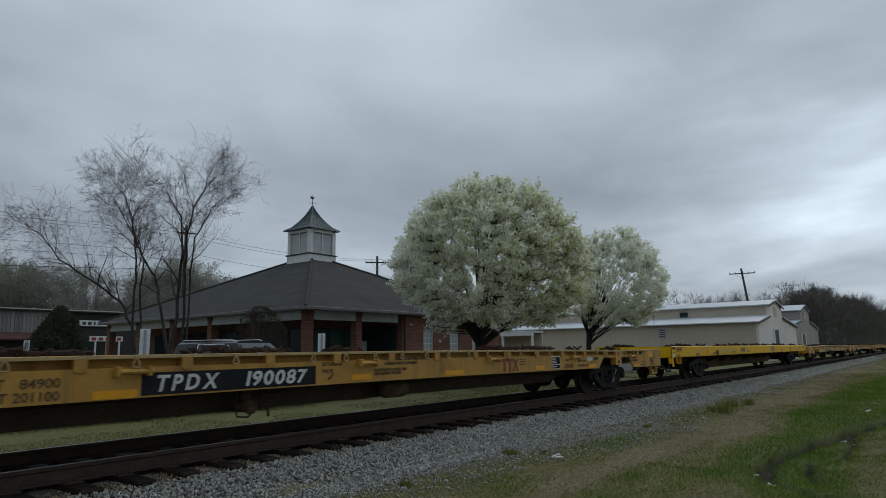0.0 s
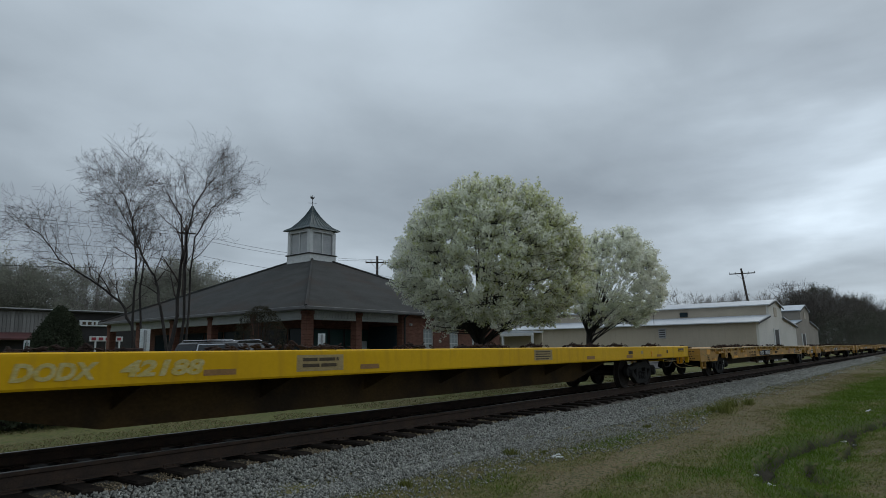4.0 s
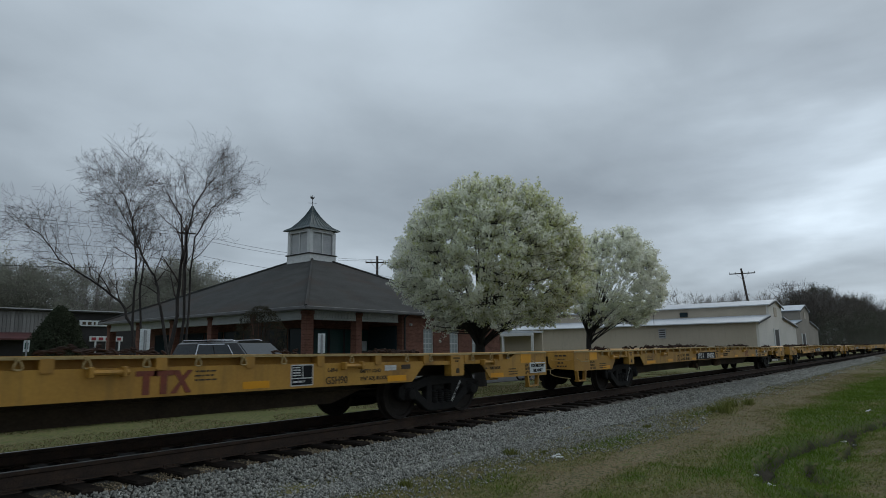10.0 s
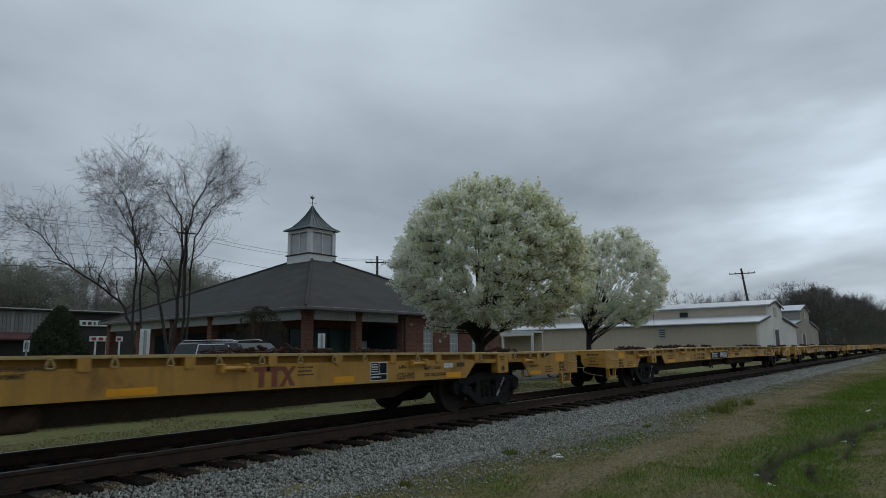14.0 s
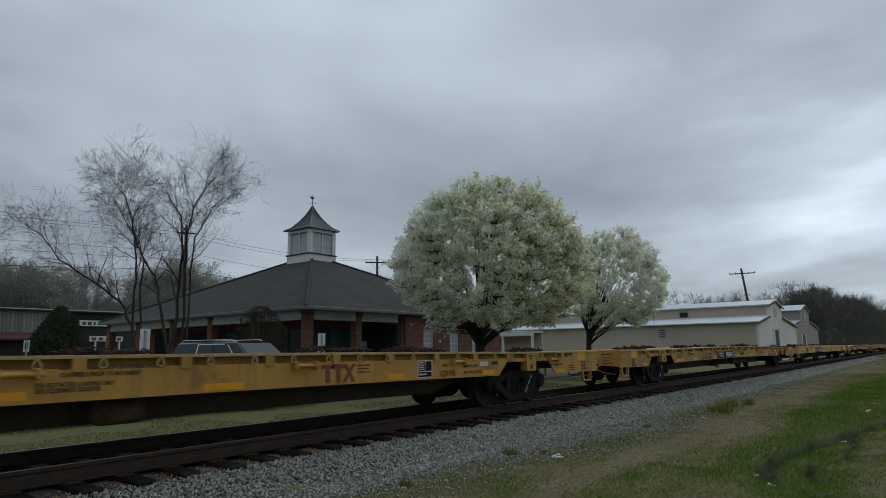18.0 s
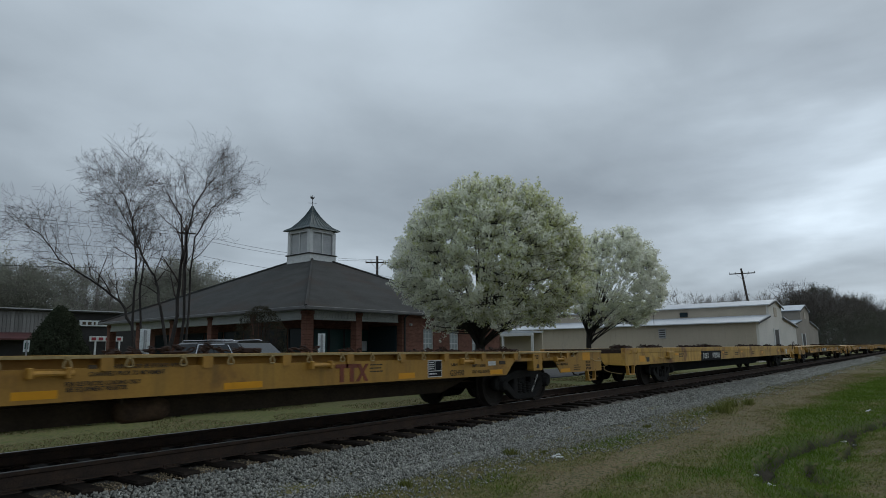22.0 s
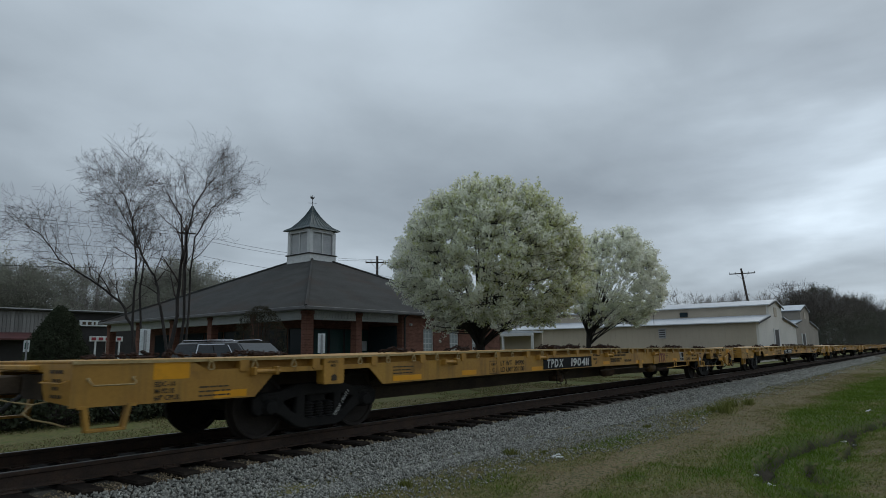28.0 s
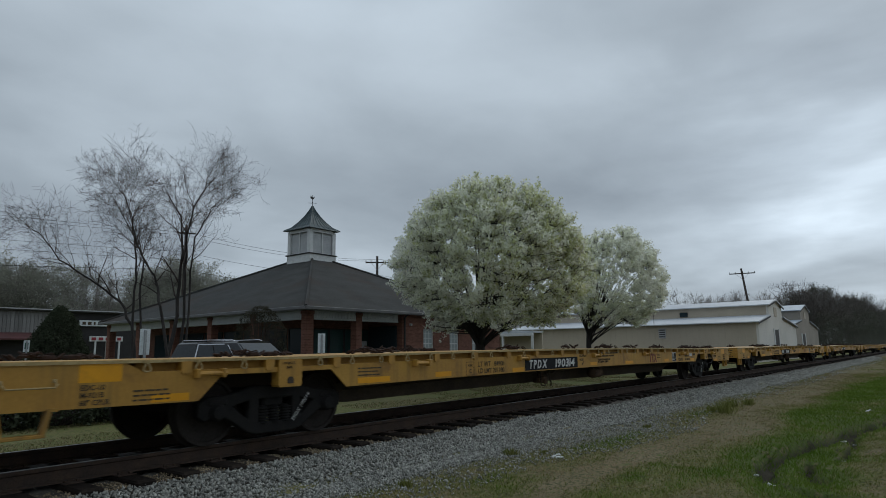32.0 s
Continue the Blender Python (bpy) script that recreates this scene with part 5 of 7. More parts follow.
def brake_gear(car):
    """Cylinder, long rod and hand-brake lever on the car that travels with its brake end leading to the back."""
    g = Shape().lathe([(0.06, 0), (0.11, 0.03), (0.12, 0.08), (0.12, 0.4), (0.09, 0.44), (0.03, 0.56)], 14, "x", (16.19, -1.2, 0.475))
    part("brake_cylinder", g, OCHRE, car, "grimy tan brake cylinder", smooth=True)
    part("stencil", text_mesh("RELEASE ROD", 0.08, INK, 0.0, 0.002, 1.0, 0.47), INK, car, at=(14.17, -1.3215, 0.714))
    part("hanging_plate", Shape().box(15.18, 15.43, -1.34, -1.3185, 0.51, 0.74, 0.005), YEL, car, "square plate hung below the sill")
    part("release_rod", Shape().tube([(12.6, -1.3, 0.52), (14.7, -1.3, 0.55), (15.3, -1.3, 0.53), (15.6, -1.25, 0.49), (16.2, -1.22, 0.49)], 0.012, 6), GRIME, car, smooth=True)
    part("cylinder_bracket", Shape().box(16.37, 16.71, -1.345, -1.3185, 0.6, 0.82, 0.005), YEL, car)
    rod = Shape().tube([(17.44, -1.34, 0.458), (19.69, -1.34, 0.5)], 0.014, 6).tube([(21.34, -1.37, 0.44), (23.84, -1.37, 0.42)], 0.016, 6)
    part("brake_rod", rod, YEL, car, "long yellow brake rod", smooth=True)
    for x0, x1, z, sag, n in ((16.74, 17.44, 0.46, 0.02, 12), (20.0, 20.88, 0.44, 0.07, 16), (23.88, 24.42, 0.4, 0.05, 10)):
        ch = Shape()
        for i in range(n):
            k = i / (n - 1)
            ch.tube([(x0 + (x1 - x0) * k + 0.032 * math.cos(a), -1.34 + (0.02 * math.sin(a) if i % 2 else 0), z - sag * math.sin(math.pi * k) + (0 if i % 2 else 0.02 * math.sin(a))) for a in np.linspace(0, 2 * math.pi, 9)], 0.008, 4, False)
        part("brake_chain", ch, CHAIN, car, "dark hanging chain")
    for x in (18.29, 19.59):
        part("rod_bracket", Shape().tube([(x, -1.31, 0.68), (x, -1.38, 0.64), (x, -1.38, 0.5)], 0.016, 6).box(x - 0.025, x + 0.025, -1.33, -1.31, 0.48, 0.68), YEL, car)
    # a deep bracket box with a pale torn plate, hung where the rod begins
    bx = Shape().box(20.83, 20.88, -1.36, -1.32, 0.44, 0.87, 0.004).box(21.16, 21.21, -1.36, -1.32, 0.44, 0.87, 0.004).box(20.83, 21.23, -1.4, -1.3, 0.42, 0.47, 0.006).box(20.88, 21.16, -1.35, -1.32, 0.77, 0.87, 0.004)
    bx.box(20.88, 21.16, -1.32, -1.3, 0.47, 0.77)
    bk = part("bracket_box", bx, YEL, car, "yellow bracket box hung below the sill")
    part("pale_plate", Shape().prism([(20.88, 0.64), (21.12, 0.645), (21.13, 0.7), (21.11, 0.745), (20.89, 0.75)], -1.345, -1.335), WHITE_INK, bk, "torn white reflective plate")
    part("plate_recess", Shape().box(20.89, 21.15, -1.33, -1.321, 0.48, 0.62), GRIME, bk)
    part("rod_bracket", Shape().prism([(21.3, 0.63), (21.38, 0.6), (21.38, 0.42), (21.33, 0.42), (21.33, 0.56), (21.27, 0.6)], -1.4, -1.34), YEL, car)
    part("rod_bracket", Shape().prism([(23.7, 0.63), (23.82, 0.62), (23.88, 0.58), (23.88, 0.4), (23.83, 0.4), (23.83, 0.54), (23.78, 0.58), (23.7, 0.58)], -1.42, -1.34), YEL, car)
    lev = Shape().prism([(24.7, 0.84), (24.3, 0.76), (24.18, 0.73), (24.19, 0.48), (24.4, 0.4), (24.55, 0.42), (24.58, 0.6)], -1.42, -1.37)
    part("brake_lever", lev, YEL, car, "rust-chipped yellow brake quadrant")
    part("lever_handle", Shape().prism([(24.94, 0.96), (25.24, 1.02), (25.08, 0.84), (25.26, 0.76), (25.2, 0.69), (24.9, 0.73), (24.88, 0.85)], -1.44, -1.39), RUST_SHADE, car, "bent rusty lever plate")
    part("lever_ratchet", Shape().tube([(24.64, -1.42, 0.88), (24.76, -1.45, 0.82), (24.8, -1.46, 0.72), (24.72, -1.46, 0.58), (24.66, -1.44, 0.5)], 0.03, 7).box(24.74, 24.88, -1.45, -1.34, 0.6, 0.84, 0.03), CHAIN, car, "dark ratchet housing")
    part("lever_loop", Shape().tube([(24.83, -1.4, 0.52), (25.0, -1.42, 0.4), (25.18, -1.42, 0.35), (25.37, -1.4, 0.4), (25.4, -1.38, 0.56)], 0.018, 7), CHAIN, car, smooth=True)
    part("lever_tag", Shape().lathe([(0.03, -0.004), (0.03, 0.004)], 12, "y", (24.72, -1.475, 0.66)), TEAL, car, "round teal tag")


# order along the train, and where each car's end stands at the start
TRAIN = []


def make_train():
    base = build_flat_car()
    starts = [-6.08, 20.92, 48.41, 75.68, 103.25, 130.6, 158.09, 185.47, 212.79, 240.2, 267.6, 295.0, 322.4, 349.8]
    numbers = ["190087", None, "190798", "190512", "190138", "190608", None, "190411", "190314", "", "", "", "", ""]
    for i, (x, num) in enumerate(zip(starts, numbers)):
        if i == 1:
            car = build_channel_car()
        elif i == 6:
            car = build_flanged_car()
        else:
            car = copy_thing(base, pose(x, 0, 0))
            plain = set(car.children)
            mark_panel(car, 9.6, 12.05, 0.645, 0.89, "TPDX" if num else "", num, 9.745, 10.92, 0.245)
            for k, xt in enumerate((3.48, L - 3.4)):
                add_truck(car, xt, "TPDX " + num if num else "")
            plain |= {o for o in car.children if o.name.startswith(("truck", "wheelset"))}
            load_chains(car, 100 + i, 1.082)
            for body, z in (("LD LMT 201000" if i in (4, 5) else "LD LMT 201100", 0.66), ("LT WT   85000" if i in (4, 5) else "LT WT   84900", 0.785)):
                part("stencil", text_mesh(body, 0.13, INK, 0.0, 0.0015, 1.0, 0.9), INK, car, at=(7.88, -1.3215, z))
            if i == 2:
                pl = part("notice_plate", Shape().box(25.17, 25.84, -1.328, -1.317, 0.64, 0.86, 0.002), SIGN_W, car, "white notice plate with black lettering")
                for body, a, w, z in (("FOR MILITARY", 25.22, 0.57, 0.765), ("USE ONLY", 25.3, 0.4, 0.665)):
                    part("lettering", text_mesh(body, 0.085, BLACK, 0.0, 0.003, 1.0, w), BLACK, pl, at=(a, -1.331, z))
            if i == 7:
                for o in [o for o in car.children if o.name.startswith("reflective_label")]:
                    for q in (*o.children, o):
                        bpy.data.objects.remove(q)
                brake_gear(car)
                car["label"] = "weathered yellow railway flat car with brake rod and lever"
            bow([o for o in car.children if o not in plain])
        car.matrix_basis = pose(x, 0, 0)
        TRAIN.append((car, x))
    for o in (*base.children_recursive, base):
        bpy.data.objects.remove(o)


make_train()


# ---- the brick office building with a cupola ----
def sash_window(parent, x, y, z0, z1, w, face, pane=GLASS_PALE):
    """A window in a wall: face 's' looks to -y, face 'w' to -x. x, y is the middle of its foot on the wall's face."""
    rz = 0 if face == "s" else -90
    h = z1 - z0
    wn = part("window", Shape().box(-w / 2, w / 2, 0.02, 0.05, 0.0, h), pane, parent, at=(x, y, z0), rot=(0, 0, rz))
    fr = Shape().box(-w / 2 - 0.07, -w / 2 + 0.03, -0.04, 0.06, -0.03, h + 0.07, 0.008).box(w / 2 - 0.03, w / 2 + 0.07, -0.04, 0.06, -0.03, h + 0.07, 0.008)
    fr.box(-w / 2 + 0.03, w / 2 - 0.03, -0.04, 0.06, h - 0.03, h + 0.07).box(-w / 2 + 0.03, w / 2 - 0.03, -0.02, 0.055, h * 0.48, h * 0.48 + 0.06)
    part("window_frame", fr, TRIM, wn, "white painted sash frame")
    part("window_sill", Shape().box(-w / 2 - 0.1, w / 2 + 0.1, -0.09, 0.05, -0.09, -0.03, 0.008), TRIM, wn)
    mu = Shape()
    for k in (1, 2):
        mu.box(-w / 2 + w * k / 3 - 0.012, -w / 2 + w * k / 3 + 0.012, 0.005, 0.03, 0, h)
    for k in (1, 2, 4, 5):
        mu.box(-w / 2, w / 2, 0.005, 0.03, h * k / 6 - 0.012, h * k / 6 + 0.012)
    part("muntins", mu, TRIM, wn)
    return wn


def make_office():
    X0, Y0, X1, Y1, EV = 19.8, 15.3, 36.6, 35.6, 3.28
    G = -0.3
    b = thing("office_building", label="single-storey red brick office with hipped roof and cupola", category="building")
    part("floor_slab", Shape().box(X0 - 0.4, X1, Y0 - 0.4, Y1, G - 0.1, G + 0.12, 0.02), CONCRETE, b, "concrete porch slab")
    # hipped roof with a short flat top under the cupola
    o, RZ = 0.42, 7.28
    cx, cy = (X0 + X1) / 2, 24.9
    on = 0.1
    e = [(X0 - o, Y0 - o, EV), (X1 + o, Y0 - o, EV), (X1 + o, Y1 + on, EV), (X0 - o, Y1 + on, EV)]
    t = [(cx - 0.7, cy - 0.9, RZ), (cx + 0.7, cy - 0.9, RZ), (cx + 0.7, cy + 0.9, RZ), (cx - 0.7, cy + 0.9, RZ)]
    roof = Shape().add(e + t, [(0, 1, 5, 4), (1, 2, 6, 5), (2, 3, 7, 6), (3, 0, 4, 7), (4, 5, 6, 7), (0, 3, 2, 1)])
    rf = part("roof", roof, SHINGLE, b, "dark grey shingled hipped roof")
    for a, c in zip(e, t):
        part("hip_cap", Shape().tube([Vector(a) + Vector((0, 0, 0.02)), Vector(c) + Vector((0, 0, 0.02))], 0.09, 6), SHINGLE, rf)
    g = Shape().box(X0 - o - 0.06, X1 + o, Y0 - o - 0.09, Y0 - o, EV - 0.14, EV + 0.02, 0.02).box(X0 - o - 0.09, X0 - o, Y0 - o, Y1 + on, EV - 0.14, EV + 0.02, 0.02)
    part("gutter", g, GUTTER, b, "grey metal gutter along the eaves")
    part("soffit", Shape().box(X0 - o, X1 + o, Y0 - o, Y1 + on, EV - 0.12, EV - 0.03), SIDING, b, "white boarded soffit")
    # porch columns and the pale frieze between them
    col = Shape().box(-0.21, 0.21, -0.21, 0.21, G, EV - 0.2, 0.01).box(-0.24, 0.24, -0.24, 0.24, EV - 0.3, EV - 0.14, 0.01).mesh("column", BRICK)
    south, west = [X0 + 0.3, X0 + 3.55, 26.6], [Y0 + 4.3, Y0 + 8.25, Y0 + 12.2, Y0 + 16.2, Y0 + 20.1]
    for x in south[:2]:
        part("column", col, BRICK, b, "red brick porch column", at=(x, Y0 + 0.3, 0))
    for y in west:
        part("column", col, BRICK, b, "red brick porch column", at=(X0 + 0.3, y, 0))
    for a, c in zip(south, south[1:]):
        f = Shape().box(a + 0.21, c - 0.21, Y0 + 0.12, Y0 + 0.3, 2.78, EV - 0.12).box(a + 0.21, c - 0.21, Y0 + 0.09, Y0 + 0.33, 2.71, 2.78, 0.01)
        fr = part("frieze", f, SIDING, b, "off-white boarded frieze")
        bd = Shape().box(-0.006, 0.006, Y0 + 0.108, Y0 + 0.125, 2.79, EV - 0.14).mesh("batten", TRIM)
        for x in np.arange(a + 0.45, c - 0.35, 0.2):
            part("batten", bd, TRIM, fr, at=(x, 0, 0))
    ys = [Y0 + 0.3] + west
    for a, c in zip(ys, ys[1:]):
        f = Shape().box(X0 + 0.12, X0 + 0.3, a + 0.21, c - 0.21, 2.78, EV - 0.12).box(X0 + 0.09, X0 + 0.33, a + 0.21, c - 0.21, 2.71, 2.78, 0.01)
        part("frieze", f, SIDING, b, "off-white boarded frieze")
    # brick walls: the inner porch walls, the south wing
    wy, wx = Y0 + 2.6, X0 + 2.6
    part("wall", Shape().box(wx, wx + 0.3, wy, Y1, G, EV - 0.1), BRICK, b, "shaded red brick wall")
    part("wall", Shape().box(wx + 0.3, 26.6, wy, wy + 0.3, G, EV - 0.1), BRICK, b, "shaded red brick wall")
    part("wall", Shape().box(26.6, 26.9, Y0, wy + 0.3, G, EV - 0.1), BRICK, b, "red brick wall")
    # south wing wall with three window openings
    wins, ww, z0, z1 = (28.9, 31.4, 33.75), 0.92, 0.72, 2.42
    cuts = [26.9] + [v for x in wins for v in (x - ww / 2, x + ww / 2)] + [X1]
    wl = Shape()
    for i in range(0, len(cuts), 2):
        wl.box(cuts[i], cuts[i + 1], Y0, Y0 + 0.3, G, EV - 0.1)
    for x in wins:
        wl.box(x - ww / 2, x + ww / 2, Y0, Y0 + 0.3, G, z0).box(x - ww / 2, x + ww / 2, Y0, Y0 + 0.3, z1, EV - 0.1)
    part("wall", wl, BRICK, b, "red brick wall with white sash windows")
    for x in wins:
        sash_window(b, x, Y0 + 0.1, z0, z1, ww, "s")
    part("wall", Shape().box(X1 - 0.3, X1, Y0 + 0.3, Y1, G, EV - 0.1), BRICK, b)
    part("wall", Shape().box(wx, X1, Y1 - 0.3, Y1, G, EV - 0.1), BRICK, b)
    # dark glazing of the porch
    for x in (22.95, 24.07, 25.19, 26.05):
        gl = part("window", Shape().box(x - 0.48, x + 0.48, wy - 0.03, wy - 0.01, 0.1, 2.35), GLASS_GREEN, b, "dark greenish shop window")
        part("window_frame", Shape().box(x - 0.54, x - 0.48, wy - 0.06, wy, 0.04, 2.41).box(x + 0.48, x + 0.54, wy - 0.06, wy, 0.04, 2.41).box(x - 0.48, x + 0.48, wy - 0.06, wy, 2.35, 2.41), DARK_TRIM, gl)
    for y in np.arange(Y0 + 3.6, Y1 - 1, 2.02):
        gl = part("window", Shape().box(wx - 0.03, wx - 0.01, y - 0.85, y + 0.85, 0.1, 2.4), GLASS_DARK, b, "dark shop window")
        part("window_frame", Shape().box(wx - 0.06, wx, y - 0.93, y - 0.85, 0.04, 2.46).box(wx - 0.06, wx, y - 0.85, y + 0.85, 2.4, 2.46).box(wx - 0.06, wx, y + 0.85, y + 0.93, 0.04, 2.46), DARK_TRIM, gl)
    part("door", Shape().box(26.52, 26.6, Y0 + 0.4, Y0 + 2.5, G + 0.12, 2.55, 0.01), GLASS_DARK, b, "glazed entrance door")
    part("wall_poster", Shape().box(26.0, 26.4, wy - 0.05, wy - 0.02, 1.2, 1.75), SIGN_W, b)
    part("downpipe", Shape().tube([(26.75, Y0 - 0.06, G), (26.75, Y0 - 0.06, 3.0), (26.75, Y0 - 0.4, 3.2)], 0.05, 8), DARK_TRIM, b)
    part("wall_lamp", Shape().box(27.2, 27.32, Y0 - 0.14, Y0, 2.55, 2.68, 0.02), TRIM, b)
    # cupola
    s = 1.0
    c = part("cupola", Shape().box(cx - s - 0.16, cx + s + 0.16, cy - s - 0.16, cy + s + 0.16, RZ - 1.0, RZ + 0.3, 0.02), TRIM, b, "white louvred cupola with flared dark roof")
    part("cupola_ledge", Shape().box(cx - s - 0.24, cx + s + 0.24, cy - s - 0.24, cy + s + 0.24, RZ + 0.3, RZ + 0.37, 0.02), DARK_TRIM, c)
    z0, z1 = RZ + 0.37, RZ + 1.92
    posts = Shape()
    for sx in (-1, 1):
        for sy in (-1, 1):
            posts.box(cx + sx * s - 0.14, cx + sx * s + 0.14, cy + sy * s - 0.14, cy + sy * s + 0.14, z0, z1, 0.01)
    posts.box(cx - s, cx + s, cy - s - 0.12, cy + s + 0.12, z1 - 0.12, z1 + 0.1, 0.01).box(cx - s - 0.12, cx + s + 0.12, cy - s, cy + s, z1 - 0.12, z1 + 0.1, 0.01)
    part("cupola_frame", posts, TRIM, c, "white painted corner posts")
    part("cupola_core", Shape().box(cx - s + 0.04, cx + s - 0.04, cy - s + 0.04, cy + s - 0.04, z0, z1 - 0.1), LOUVRE, c)
    slat = Shape().prism([(-0.03, 0.0), (0.01, 0.0), (0.035, 0.1), (-0.005, 0.1)], -s + 0.16, -0.06)
    for face in range(2):
        for q in range(int((z1 - z0 - 0.2) / 0.115)):
            z = z0 + 0.04 + q * 0.115
            for k in (0, 1):
                a0, a1 = (-s + 0.16, -0.06) if k == 0 else (0.06, s - 0.16)
                if face == 0:
                    sl = Shape().prism([(cy - s - 0.03, z), (cy - s - 0.01, z), (cy - s + 0.02, z + 0.115), (cy - s + 0.0, z + 0.115)], cx + a0, cx + a1, "x")
                else:
                    sl = Shape().prism([(cx - s - 0.03, z), (cx - s - 0.01, z), (cx - s + 0.02, z + 0.115), (cx - s + 0.0, z + 0.115)], cy + a0, cy + a1, "y")
                part("slat", sl, LOUVRE, c)
    part("cupola_mullion", Shape().box(cx - 0.05, cx + 0.05, cy - s - 0.08, cy - s, z0, z1 - 0.1).box(cx - s - 0.08, cx - s, cy - 0.05, cy + 0.05, z0, z1 - 0.1), TRIM, c)
    prof = [(s + 0.36, 0.0), (s + 0.33, 0.05), (s * 0.98, 0.26), (s * 0.66, 0.64), (s * 0.38, 1.06), (s * 0.16, 1.48), (0.04, 1.78)]
    cr = Shape()
    v = [(cx + sx * r, cy + sy * r, z1 + 0.1 + h) for r, h in prof for sx, sy in ((-1, -1), (1, -1), (1, 1), (-1, 1))]
    f = [(i * 4 + k, i * 4 + (k + 1) % 4, (i + 1) * 4 + (k + 1) % 4, (i + 1) * 4 + k) for i in range(len(prof) - 1) for k in range(4)]
    cr.add(v, f + [(3, 2, 1, 0), tuple(range(len(v) - 4, len(v)))])
    cap = part("cupola_roof", cr, COPPER, c, "flared dark green metal roof with standing seams")
    for k in range(4):
        a = ((-1, -1), (1, -1), (1, 1), (-1, 1))
        for q in (0.0, 1 / 6, 2 / 6, 3 / 6, 4 / 6, 5 / 6):
            d0, d1 = a[k], a[(k + 1) % 4]
            u = (d0[0] + (d1[0] - d0[0]) * q, d0[1] + (d1[1] - d0[1]) * q)
            part("seam", Shape().tube([(cx + u[0] * r, cy + u[1] * r, z1 + 0.11 + h) for r, h in prof], 0.022, 4), COPPER, cap)
    zt = z1 + 1.82
    vane = Shape().tube([(cx, cy, zt), (cx, cy, zt + 0.85)], 0.018, 6).lathe([(0.01, 0), (0.05, 0.04), (0.01, 0.1)], 10, "z", (cx, cy, zt + 0.05))
    vane.tube([(cx - 0.22, cy + 0.2, zt + 0.3), (cx + 0.22, cy - 0.2, zt + 0.3)], 0.014, 5).tube([(cx - 0.2, cy - 0.2, zt + 0.3), (cx + 0.2, cy + 0.2, zt + 0.3)], 0.014, 5)
    vane.prism([(-0.2, 0.62), (0.0, 0.55), (0.1, 0.6), (0.2, 0.8), (0.08, 0.72), (-0.05, 0.7), (-0.16, 0.82)], -0.01, 0.01)
    vv = [(x + (0 if i < len(vane.v) - 14 else cx), y + (0 if i < len(vane.v) - 14 else cy), z + (0 if i < len(vane.v) - 14 else zt)) for i, (x, y, z) in enumerate(vane.v)]
    vane.v = vv
    part("weather_vane", vane, DARK_TRIM, c, "thin dark weather vane")


make_office()


